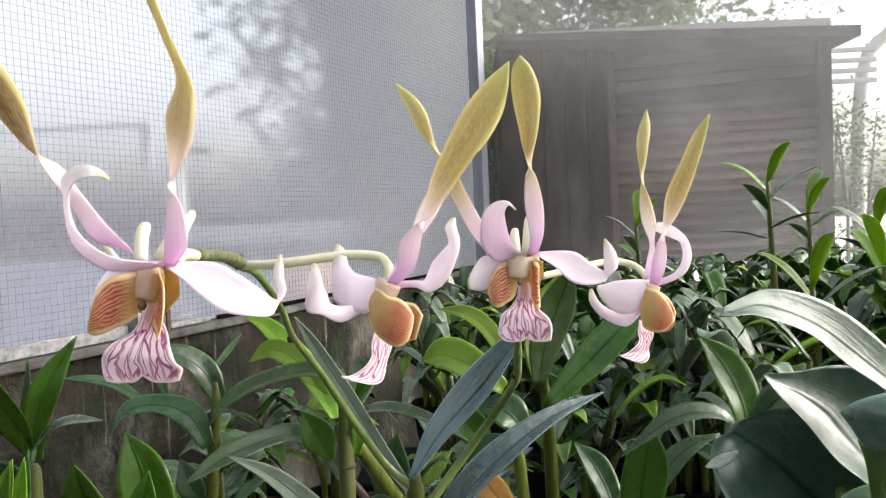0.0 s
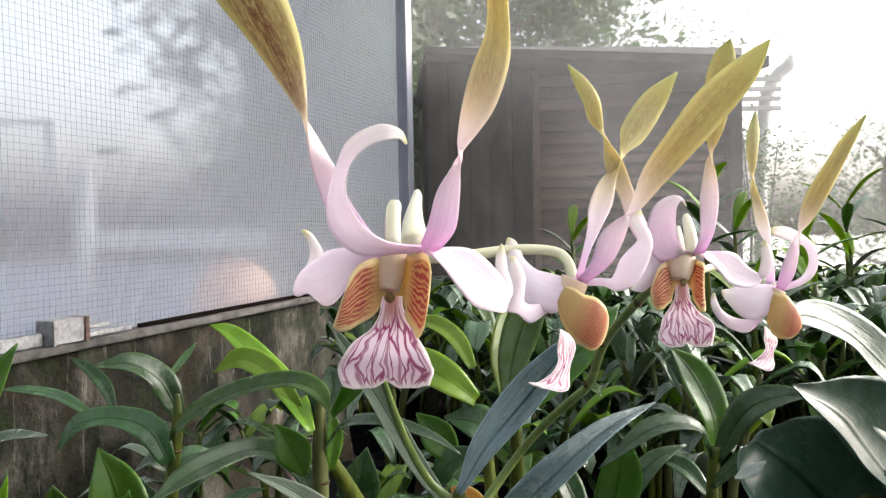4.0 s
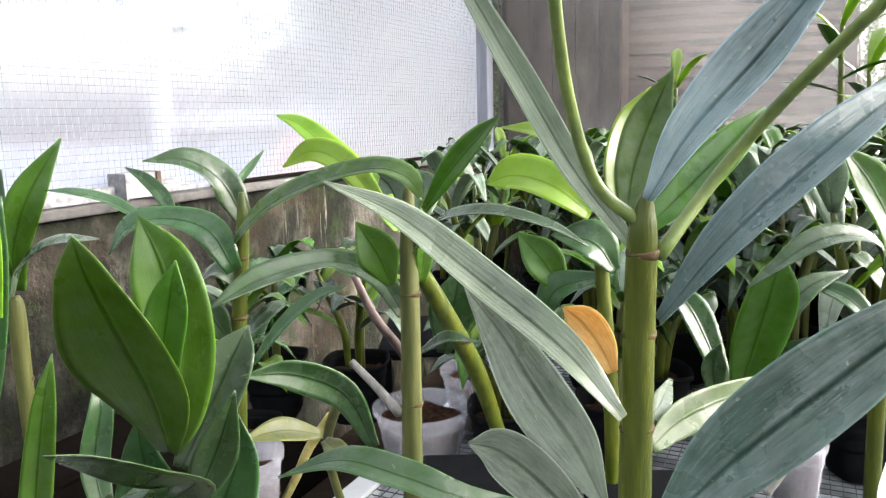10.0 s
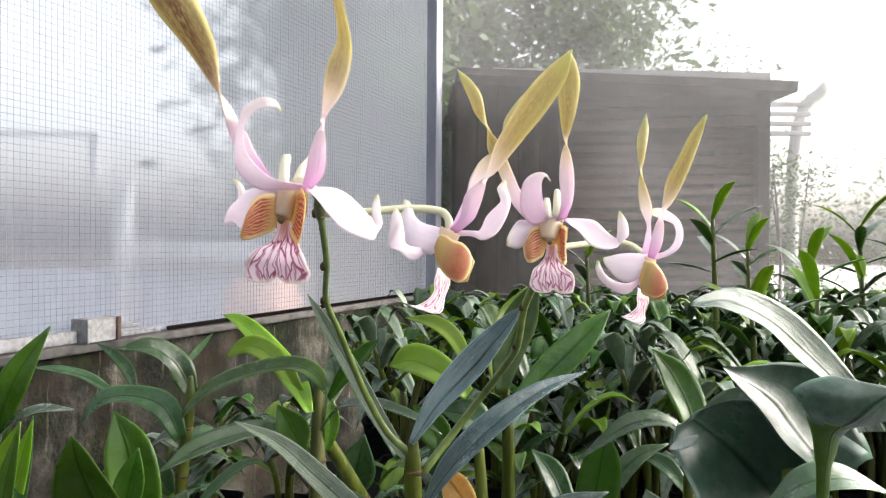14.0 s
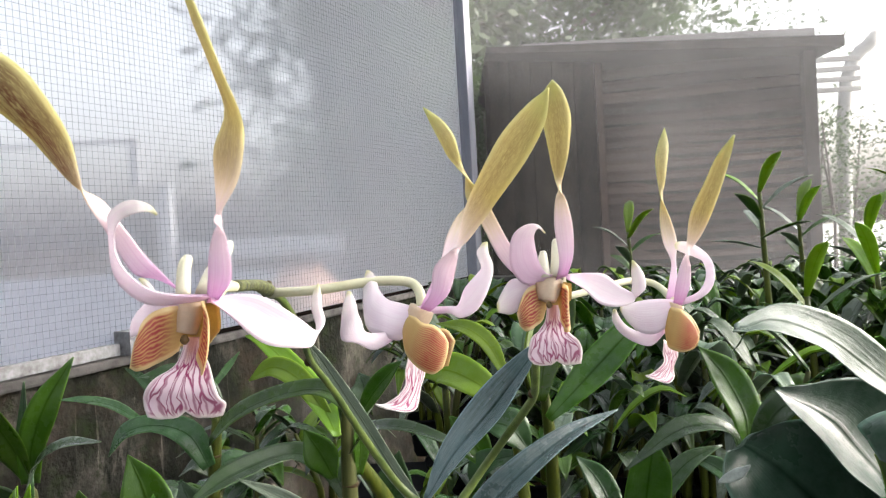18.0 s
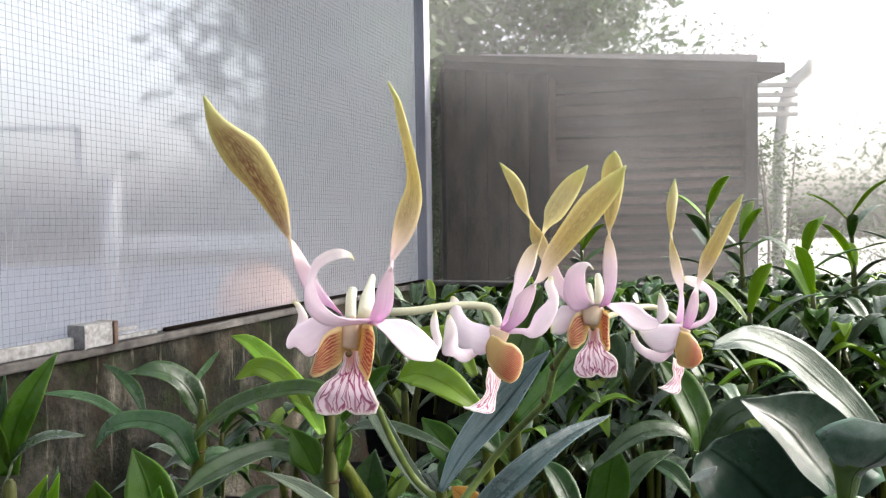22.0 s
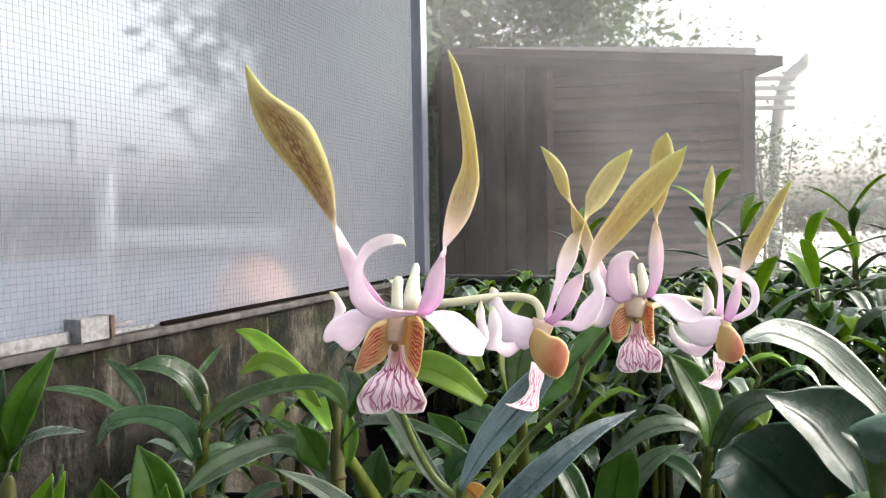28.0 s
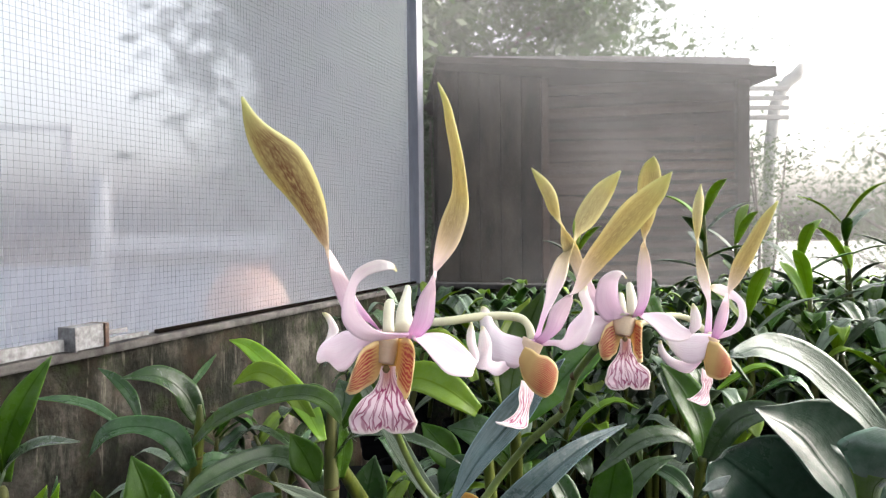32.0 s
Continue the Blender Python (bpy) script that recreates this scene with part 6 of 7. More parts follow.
LEAVES_CANE = [
    ("bright", (0.45, -0.75, 0.5), [(-0.093, 0.700, 0.935, 0.0081), (-0.114, 0.735, 0.959, 0.0266), (-0.148, 0.765, 0.989, 0.0251), (-0.176, 0.780, 1.012, 0.0164), (-0.195, 0.780, 1.020, 0.0009)]),
    ("bright", (0.1, -0.9, 0.5), [(-0.100, 0.720, 0.941, 0.0084), (-0.131, 0.740, 0.978, 0.0215), (-0.160, 0.750, 0.992, 0.0201), (-0.185, 0.750, 0.980, 0.0013)]),
    ("fresh", (-0.4, -1, 0.3), [(-0.073, 0.690, 0.951, 0.0063), (-0.053, 0.660, 0.981, 0.0170), (-0.036, 0.640, 1.001, 0.0148), (-0.023, 0.620, 1.015, 0.0007)]),
    ("leaf", (0, -0.45, 0.9), [(-0.081, 0.700, 0.920, 0.0081), (-0.061, 0.680, 0.945, 0.0171), (-0.028, 0.650, 0.954, 0.0139), (0.007, 0.630, 0.947, 0.0098), (0.030, 0.620, 0.935, 0.0007)]),
    ("fresh", (0, -1, 0.3), [(-0.100, 0.710, 0.894, 0.0067), (-0.109, 0.700, 0.921, 0.0310), (-0.123, 0.700, 0.943, 0.0012)]),
    ("leaf", (0, -0.6, 0.8), [(-0.094, 0.740, 0.862, 0.0107), (-0.115, 0.760, 0.889, 0.0228), (-0.153, 0.770, 0.901, 0.0250), (-0.193, 0.710, 0.901, 0.0260), (-0.221, 0.660, 0.890, 0.0012)]),
    ("leaf", (-0.1, -1, 0.2), [(-0.106, 0.620, 0.808, 0.0073), (-0.123, 0.620, 0.843, 0.0201), (-0.150, 0.600, 0.864, 0.0198), (-0.176, 0.580, 0.870, 0.0010)]),
    ("leaf", (0, -1, 0.2), [(-0.066, 0.800, 0.812, 0.0099), (-0.056, 0.800, 0.853, 0.0420), (-0.048, 0.800, 0.890, 0.0015)]),
    ("fresh", (0.6, -1, 0.1), [(-0.079, 0.720, 0.893, 0.0077), (-0.075, 0.720, 0.923, 0.0169), (-0.077, 0.720, 0.951, 0.0013)]),
    ("yellowing", (0, -0.7, 0.7), [(-0.160, 0.720, 0.773, 0.0071), (-0.186, 0.700, 0.785, 0.0205), (-0.212, 0.680, 0.786, 0.0012)]),
    ("yellowing", (0, -0.7, 0.7), [(-0.158, 0.720, 0.768, 0.0071), (-0.144, 0.700, 0.768, 0.0154), (-0.124, 0.680, 0.763, 0.0012)]),
    ("leaf", (0, -0.5, 0.8), [(-0.082, 0.740, 0.832, 0.0063), (-0.061, 0.730, 0.846, 0.0131), (-0.039, 0.720, 0.846, 0.0013)]),
    ("leaf", (0, -1, 0.4), [(-0.088, 0.720, 0.932, 0.0067), (-0.101, 0.740, 0.964, 0.0259), (-0.121, 0.760, 0.976, 0.0018)]),
    ("leaf", (0, -1, 0.4), [(-0.090, 0.740, 0.920, 0.0070), (-0.078, 0.780, 0.955, 0.0277), (-0.085, 0.800, 0.973, 0.0019)]),
]
LEAVES_BEHIND = [
    ("bright", (0.1, -0.7, 0.7), [(0.066, 0.860, 0.955, 0.0104), (0.051, 0.880, 0.983, 0.0222), (0.026, 0.900, 1.000, 0.0206), (-0.008, 0.920, 1.004, 0.0011)]),
    ("bright", (0.1, -0.9, 0.5), [(0.065, 0.820, 0.929, 0.0147), (0.033, 0.820, 0.954, 0.0362), (0.001, 0.850, 0.962, 0.0378), (-0.024, 0.860, 0.954, 0.0021)]),
    ("fresh", (-0.2, -1, 0.2), [(0.105, 0.860, 0.920, 0.0130), (0.115, 0.880, 0.963, 0.0361), (0.135, 0.900, 1.009, 0.0399), (0.155, 0.900, 1.056, 0.0011)]),
    ("bright", (0.2, -1, 0.2), [(0.106, 0.900, 0.915, 0.0110), (0.105, 0.920, 0.960, 0.0280), (0.125, 0.950, 1.004, 0.0311), (0.149, 0.960, 1.041, 0.0012)]),
    ("withered", (-0.2, -1, 0.1), [(0.066, 0.720, 0.820, 0.0086), (0.058, 0.730, 0.838, 0.0262), (0.046, 0.740, 0.854, 0.0292), (0.032, 0.750, 0.864, 0.0018)]),
    ("fresh", (0.1, -1, 0.2), [(0.047, 0.850, 0.851, 0.0105), (0.026, 0.850, 0.884, 0.0364), (0.004, 0.860, 0.908, 0.0021)]),
    ("leaf", (0, -0.7, 0.7), [(0.026, 0.850, 0.830, 0.0084), (0.040, 0.840, 0.859, 0.0289), (0.087, 0.830, 0.873, 0.0020)]),
    ("leaf", (0, -0.8, 0.6), [(0.087, 0.820, 0.878, 0.0099), (0.067, 0.820, 0.904, 0.0396), (0.032, 0.830, 0.910, 0.0020)]),
    ("fresh", (-0.3, -1, 0.3), [(0.111, 0.840, 0.905, 0.0102), (0.161, 0.860, 0.947, 0.0362), (0.208, 0.880, 0.987, 0.0315), (0.243, 0.900, 1.017, 0.0016)]),
]
LEAVES_RIGHT = [
    ("fresh", (-0.1, -1, 0.2), [(0.191, 0.800, 0.769, 0.0148), (0.197, 0.780, 0.826, 0.0434), (0.200, 0.760, 0.876, 0.0379), (0.204, 0.755, 0.901, 0.0044)]),
    ("leaf", (-0.2, -0.9, 0.5), [(0.193, 0.800, 0.774, 0.0118), (0.219, 0.790, 0.805, 0.0212), (0.240, 0.780, 0.826, 0.0014)]),
    ("leaf", (0, -1, 0.2), [(0.180, 0.820, 0.761, 0.0102), (0.175, 0.820, 0.788, 0.0233), (0.181, 0.820, 0.810, 0.0020)]),
    ("leaf", (-0.2, -0.8, 0.6), [(0.187, 0.800, 0.790, 0.0098), (0.215, 0.800, 0.830, 0.0243), (0.251, 0.810, 0.862, 0.0195), (0.289, 0.820, 0.874, 0.0015)]),
    ("leaf", (0.2, -0.9, 0.5), [(0.190, 0.820, 0.761, 0.0122), (0.164, 0.840, 0.830, 0.0310), (0.140, 0.850, 0.860, 0.0021)]),
]
LEAVES_ARCH = [
    ("fresh", (0.2, -1, 0.2), [(0.293, 0.760, 0.878, 0.0123), (0.297, 0.770, 0.915, 0.0341), (0.283, 0.785, 0.955, 0.0347), (0.259, 0.786, 0.985, 0.0010)]),
    ("leaf", (0, -0.5, 0.85), [(0.290, 0.760, 0.878, 0.0102), (0.270, 0.750, 0.912, 0.0201), (0.224, 0.740, 0.915, 0.0218), (0.169, 0.730, 0.882, 0.0015)]),
    ("leaf", (0, -0.7, 0.7), [(0.295, 0.760, 0.875, 0.0102), (0.317, 0.750, 0.923, 0.0281), (0.346, 0.740, 0.941, 0.0246), (0.379, 0.730, 0.944, 0.0015)]),
    ("leaf", (0, -0.6, 0.8), [(0.290, 0.760, 0.849, 0.0082), (0.318, 0.740, 0.884, 0.0199), (0.340, 0.720, 0.879, 0.0193), (0.353, 0.700, 0.864, 0.0014)]),
    ("leaf", (0, -0.7, 0.7), [(0.297, 0.780, 0.832, 0.0085), (0.279, 0.800, 0.855, 0.0217), (0.249, 0.820, 0.867, 0.0017)]),
]
LEAVES_BROAD = [
    ("glossy", (0, -0.5, 0.85), [(0.207, 0.400, 0.949, 0.0063), (0.222, 0.390, 0.966, 0.0184), (0.246, 0.390, 0.968, 0.0184), (0.276, 0.400, 0.957, 0.0013)]),
]
# broad leaves as rows of a middle and half a width
BROAD_BLADES = [
    ("pale", 0.25, [(0.2955, 0.4525, 0.9787, -0.0126, -0.0075, 0.0014), (0.2796, 0.4460, 1.0009, -0.0129, -0.0090, -0.0003), (0.2638, 0.4380, 1.0169, -0.0135, -0.0100, -0.0014), (0.2432, 0.4290, 1.0333, -0.0144, -0.0110, -0.0031), (0.2204, 0.4175, 1.0502, -0.0134, -0.0125, -0.0038), (0.1999, 0.4075, 1.0605, -0.0112, -0.0125, -0.0052), (0.1809, 0.3990, 1.0660, -0.0083, -0.0110, -0.0048), (0.1669, 0.3910, 1.0649, -0.0051, -0.0090, -0.0031), (0.1567, 0.3850, 1.0636, -0.0022, -0.0050, -0.0007)]),
    ("polished", 0.45, [(0.2791, 0.4550, 0.9493, -0.0240, -0.0200, -0.0063), (0.2644, 0.4500, 0.9691, -0.0288, -0.0250, -0.0060), (0.2511, 0.4475, 0.9866, -0.0330, -0.0275, -0.0077), (0.2378, 0.4450, 1.0020, -0.0316, -0.0250, -0.0097), (0.2206, 0.4425, 1.0128, -0.0232, -0.0175, -0.0055), (0.2068, 0.4415, 1.0176, -0.0114, -0.0085, -0.0012), (0.1965, 0.4395, 1.0214, -0.0006, -0.0005, -0.0006)]),
    ("polished", 0.3, [(0.2522, 0.4450, 0.9255, -0.0475, -0.0250, -0.0320), (0.2253, 0.4500, 0.9541, -0.0434, -0.0200, -0.0270), (0.2062, 0.4550, 0.9729, -0.0357, -0.0150, -0.0183), (0.1925, 0.4590, 0.9829, -0.0238, -0.0090, -0.0125), (0.1852, 0.4600, 0.9859, -0.0127, -0.0050, -0.0054), (0.1808, 0.4590, 0.9844, -0.0023, -0.0010, -0.0014)]),
    ("fresh", 0.3, [(0.2205, 0.3700, 0.9410, 0.0029, 0.0000, -0.0000), (0.2162, 0.3600, 0.9794, 0.0037, 0.0000, -0.0000), (0.2168, 0.3590, 0.9904, 0.0061, 0.0010, -0.0003), (0.2177, 0.3580, 1.0010, 0.0091, 0.0020, -0.0002), (0.2208, 0.3565, 1.0071, 0.0160, 0.0035, -0.0031)]),
    ("polished", 0.35, [(0.2176, 0.3620, 0.9925, 0.0036, 0.0000, -0.0000), (0.2204, 0.3580, 1.0047, 0.0132, 0.0040, -0.0025), (0.2239, 0.3570, 1.0088, 0.0211, 0.0050, -0.0053), (0.2291, 0.3550, 1.0146, 0.0304, 0.0050, -0.0066), (0.2377, 0.3550, 1.0218, 0.0333, 0.0050, -0.0054), (0.2474, 0.3550, 1.0269, 0.0281, 0.0030, -0.0031)]),
    ("waxy", 0.3, [(0.2159, 0.4450, 0.8676, -0.0144, -0.0150, -0.0211), (0.1974, 0.4500, 0.8887, -0.0080, -0.0100, -0.0201), (0.1798, 0.4575, 0.9075, -0.0064, -0.0075, -0.0129), (0.1644, 0.4610, 0.9216, -0.0060, -0.0050, -0.0084), (0.1576, 0.4635, 0.9305, -0.0041, -0.0035, -0.0051), (0.1567, 0.4665, 0.9359, -0.0010, -0.0005, -0.0023)]),
    ("waxy", 0.3, [(0.1478, 0.4400, 0.8315, -0.0344, -0.0100, 0.0033), (0.1393, 0.4475, 0.8449, -0.0257, -0.0075, 0.0031), (0.1347, 0.4600, 0.8547, -0.0162, -0.0050, 0.0008), (0.1373, 0.4725, 0.8624, -0.0070, -0.0025, 0.0001), (0.1401, 0.4800, 0.8657, -0.0006, 0.0000, -0.0003)]),
]


# ---- orchids ----
def leaves_of(plant, rows, nu=18, nv=9):
    for kind, nor, ctrl in rows:
        folded = kind == "folded"
        kind = "glossy" if folded else kind
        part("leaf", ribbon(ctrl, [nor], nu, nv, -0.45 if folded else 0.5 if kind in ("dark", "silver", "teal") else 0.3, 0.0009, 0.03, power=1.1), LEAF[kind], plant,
             {"withered": "withered orange leaf", "yellowing": "yellowing leaf", "bright": "young yellow-green leaf", "silver": "silvery grey-green leaf"}.get(kind, ""))


def cane(plant, rows, rings=(), material=None, name="cane"):
    c = part(name, tube(rows, 6 * len(rows), 12), material or STEM, plant)
    for x, y, z, r in rings:
        part("node_ring", tube([(x, y, z - 0.0016, r * 0.97), (x + 0.0002, y, z, r * 1.10), (x, y, z + 0.0007, r * 1.04), (x, y, z + 0.0016, r * 0.95)], 7, 12), SCAR, c, "brown node ring")
    return c


main = thing("flowering_orchid", (0.010, 0.405, 0.60), "flowering antelope orchid with ridged dark leaves and two spikes", "orchid")
cane(main, [(0.012, 0.409, 0.62, 0.0045), (0.011, 0.407, 0.78, 0.0053), (0.010, 0.404, 0.88, 0.0055), (0.0096, 0.401, 0.915, 0.0052), (0.009, 0.398, 0.945, 0.0050), (0.0085, 0.394, 0.975, 0.0046), (0.0088, 0.393, 0.986, 0.0030), (0.0095, 0.391, 0.993, 0.0006)],
     [(0.009, 0.3985, 0.945, 0.0050), (0.0096, 0.402, 0.912, 0.0053), (0.010, 0.404, 0.872, 0.0056), (0.0086, 0.3945, 0.972, 0.0048)])
leaves_of(main, LEAVES_MAIN, 26, 11)


def spike(rows, nubs):
    s = part("flower_spike", tube(rows, 40, 9), SPIKE, main, "slender green flower spike")
    for x, y, z in nubs:
        part("bract", tube([(x - 0.0012, y, z - 0.0016, 0.0010), (x - 0.0012, y - 0.0003, z + 0.0002, 0.0015), (x + 0.0002, y - 0.0010, z + 0.0024, 0.0006)], 7, 8), SCAR, s, "dry brown bract")
    return s


spike([(0.0065, 0.393, 0.982, 0.0022), (-0.006, 0.393, 0.994, 0.0019), (-0.017, 0.375, 1.020, 0.0018), (-0.0255, 0.343, 1.052, 0.0015), (-0.0292, 0.318, 1.070, 0.0013), (-0.0249, 0.285, 1.086, 0.0012), (-0.0225, 0.255, 1.099, 0.0012), (-0.0205, 0.232, 1.1045, 0.0013)],
      [(-0.0292, 0.318, 1.070), (-0.0249, 0.285, 1.086), (-0.0205, 0.232, 1.105)])
spike([(0.0135, 0.3945, 0.9705, 0.0024), (0.0327, 0.403, 0.993, 0.0021), (0.0473, 0.396, 1.014, 0.0020), (0.0560, 0.369, 1.034, 0.0019), (0.0589, 0.347, 1.0465, 0.0018), (0.0590, 0.324, 1.0670, 0.0017), (0.0630, 0.300, 1.0840, 0.0016), (0.0640, 0.280, 1.0930, 0.0015), (0.0620, 0.256, 1.1000, 0.0013)],
      [(0.0589, 0.347, 1.0465), (0.0590, 0.324, 1.0670), (0.0640, 0.297, 1.0850)])


tip = part("spike_tip", tube([(-0.0206, 0.234, 1.1040, 0.0017), (-0.0190, 0.220, 1.1065, 0.0019), (-0.0175, 0.207, 1.1082, 0.0014), (-0.0160, 0.186, 1.1096, 0.0013)], 16, 9), SCARRED, main, "blackened end of the spike")


SHAPE = {"midlobe": (34, 25, -0.04, 0.0005, 0.10, 0.11), "midlobe_side": (34, 25, -0.04, 0.0005, 0.10, 0.15), "lobe": (22, 11, 0.12, 0.0005, 0.04, 0.0), "lobe_out": (24, 11, -0.14, 0.0005, 0.03, 0.0), "throat": (10, 9, -0.5, 0.0005, 0.0, 0.0), "petal": (44, 9, 0.22, 0.0006, 0.02, 0.0), "mottled": (44, 9, 0.16, 0.0006, 0.02, 0.0)}


def flower(blades, column, stigma, spurs, stalk, label):
    """One antelope flower: column as its body, with petals, sepals, spurs and the lobes of the lip."""
    body = part("flower", tube([(cx, cy, cz, cr * 2.2) for cx, cy, cz, cr in column], 10, 12), COLUMN, main, label)
    x, y, z, r = stigma
    y, r = y - 0.0016, r * 0.85
    part("stigma", tube([(x, y, z + r, r * 0.5), (x, y - r * 0.3, z, r), (x, y, z - r * 0.8, r * 0.4)], 7, 10), STIGMA, body, "olive-brown stigma")
    for name, mt, rows in blades:
        if mt == "throat":   # the funnel behind the column reaches both side lobes
            rows = [(*q[:3], *(1.7 * w for w in q[3:])) for q in rows]
        part(name, blade(rows, *SHAPE.get(mt, (36, 9, 0.20, 0.0006, 0.0, 0.0))), FLOWER[mt], body)
    for rows in spurs:
        part("spur", tube(rows, 14, 12), CREAM, body, "cream-white spur")
    part("pedicel", tube(stalk, 24, 8), PEDICEL, body, "pale green pedicel")


flower(F_f1, COLUMN_f1, STIGMA_f1, SPURS_f1,
       [(-0.0160, 0.186, 1.1095, 0.0012), (-0.0165, 0.180, 1.1100, 0.0014), (-0.0170, 0.176, 1.1085, 0.0018)], "large white and mauve antelope flower facing forward")
flower(F_f2, COLUMN_f2, STIGMA_f2, SPURS_f2,
       [(-0.0195, 0.228, 1.1045, 0.0013), (-0.0060, 0.2235, 1.1050, 0.0013), (0.0080, 0.2250, 1.1063, 0.0013), (0.0175, 0.2250, 1.1058, 0.0013), (0.0208, 0.2225, 1.1035, 0.0013), (0.0215, 0.2200, 1.0990, 0.0014)], "white antelope flower seen from its side")
flower(F_f3, COLUMN_f3, STIGMA_f3, SPURS_f3,
       [(0.0625, 0.258, 1.0998, 0.0012), (0.0612, 0.250, 1.1025, 0.0012), (0.0600, 0.244, 1.1040, 0.0016)], "mauve-tinted antelope flower facing forward")
flower(F_f4, COLUMN_f4, STIGMA_f4, SPURS_f4,
       [(0.0640, 0.276, 1.0940, 0.0012), (0.0760, 0.283, 1.0955, 0.0012), (0.0900, 0.293, 1.0970, 0.0012), (0.0985, 0.2945, 1.0955, 0.0012), (0.1010, 0.286, 1.0925, 0.0013), (0.1010, 0.2765, 1.0905, 0.0014)], "small white antelope flower seen from its side")
cup_pot((0.011, 0.407, BENCH_Z), 0.05, 0.095, "cloudy clear plastic orchid pot")

left = thing("orchid_plant", (-0.205, 0.55, 0.60), "young orchid with broad upright fresh green leaves", "orchid", "orchid plants")
leaves_of(left, LEAVES_LEFT, 22, 11)
cane(left, [(-0.207, 0.552, 0.61, 0.006), (-0.206, 0.552, 0.75, 0.008), (-0.204, 0.549, 0.79, 0.008), (-0.204, 0.548, 0.81, 0.004)])
edge = thing("orchid_plant", (-0.425, 0.78, 0.60), "leafy green orchid beside the low wall", "orchid", "orchid plants")
leaves_of(edge, LEAVES_EDGE)
cane(edge, [(-0.43, 0.785, 0.61, 0.005), (-0.43, 0.783, 0.78, 0.007), (-0.427, 0.78, 0.86, 0.007), (-0.427, 0.78, 0.875, 0.004)], [(-0.43, 0.784, 0.80, 0.007)], SHEATH)
near = thing("orchid_plant", (-0.27, 0.46, 0.60), "orchid with narrow upright strap leaves", "orchid", "orchid plants")
leaves_of(near, LEAVES_NEAR)
cane(near, [(-0.275, 0.465, 0.61, 0.005), (-0.275, 0.465, 0.75, 0.006), (-0.272, 0.462, 0.86, 0.005)])
mid = thing("orchid_plant", (-0.22, 0.745, 0.60), "orchid with arching leaves and a cut-off top", "orchid", "orchid plants")
leaves_of(mid, LEAVES_MID)
cane(mid, [(-0.236, 0.75, 0.61, 0.004), (-0.234, 0.748, 0.75, 0.006), (-0.226, 0.745, 0.86, 0.0062), (-0.218, 0.744, 0.935, 0.005), (-0.217, 0.744, 0.962, 0.002)], [(-0.226, 0.745, 0.862, 0.0062), (-0.221, 0.744, 0.91, 0.0055)])
tall = thing("orchid_plant", (-0.085, 0.72, 0.60), "tall orchid cane with yellow-green young leaves", "orchid", "orchid plants")
leaves_of(tall, LEAVES_CANE)
cane(tall, [(-0.090, 0.712, 0.61, 0.0080), (-0.089, 0.712, 0.75, 0.0080), (-0.0875, 0.716, 0.85, 0.0077), (-0.087, 0.72, 0.92, 0.0068), (-0.086, 0.722, 0.965, 0.004)], [(-0.088, 0.714, 0.80, 0.0079), (-0.087, 0.718, 0.885, 0.0074)], SHEATH)
cane(tall, [(-0.01, 0.83, 0.70, 0.006), (-0.035, 0.80, 0.79, 0.008), (-0.063, 0.76, 0.86, 0.0075), (-0.083, 0.735, 0.905, 0.006)], [(-0.05, 0.778, 0.83, 0.008)])
cane(tall, [(-0.165, 0.86, 0.61, 0.004), (-0.172, 0.80, 0.72, 0.004), (-0.150, 0.74, 0.79, 0.0045), (-0.135, 0.71, 0.805, 0.004)], (), SHEATH)
behind = thing("orchid_plant", (0.115, 0.88, 0.60), "orchid with bright green leaves and one withered leaf", "orchid", "orchid plants")
leaves_of(behind, LEAVES_BEHIND)
cane(behind, [(0.12, 0.90, 0.61, 0.006), (0.118, 0.89, 0.75, 0.008), (0.115, 0.87, 0.87, 0.007), (0.11, 0.87, 0.935, 0.005)])
cane(behind, [(0.09, 0.84, 0.61, 0.005), (0.085, 0.82, 0.75, 0.007), (0.075, 0.83, 0.90, 0.006)])
right = thing("orchid_plant", (0.185, 0.80, 0.60), "orchid with blunt upright green leaves", "orchid", "orchid plants")
leaves_of(right, LEAVES_RIGHT)
cane(right, [(0.195, 0.80, 0.61, 0.005), (0.193, 0.80, 0.72, 0.0062), (0.192, 0.80, 0.80, 0.0055)])
arch = thing("orchid_plant", (0.29, 0.77, 0.60), "orchid with long arching grey-green leaves", "orchid", "orchid plants")
leaves_of(arch, LEAVES_ARCH)
cane(arch, [(0.30, 0.775, 0.61, 0.006), (0.295, 0.77, 0.75, 0.0068), (0.293, 0.765, 0.85, 0.006), (0.294, 0.76, 0.89, 0.005)])
broad = thing("orchid_plant", (0.25, 0.45, 0.60), "orchid with very broad glossy dark leaves", "orchid", "orchid plants")
leaves_of(broad, LEAVES_BROAD, 24, 13)
for kind, belly, rows in BROAD_BLADES:
    part("leaf", blade(rows, 30, 17, -belly, 0.0009, 0.03), LEAF[kind], broad, "broad waxy leaf with a pale sheen put into its colour" if kind in ("pale", "waxy") else "")
cane(broad, [(0.26, 0.46, 0.61, 0.008), (0.255, 0.455, 0.78, 0.01), (0.245, 0.44, 0.90, 0.009), (0.235, 0.43, 0.96, 0.006)])

cup_pot((-0.100, 1.01, BENCH_Z), 0.056, 0.082, "cloudy clear plastic orchid pot with a dried cane")
dead = thing("dried_cane", (-0.12, 1.02, 0.66), "leafless dried orchid canes standing in a clear pot", "orchid cane")
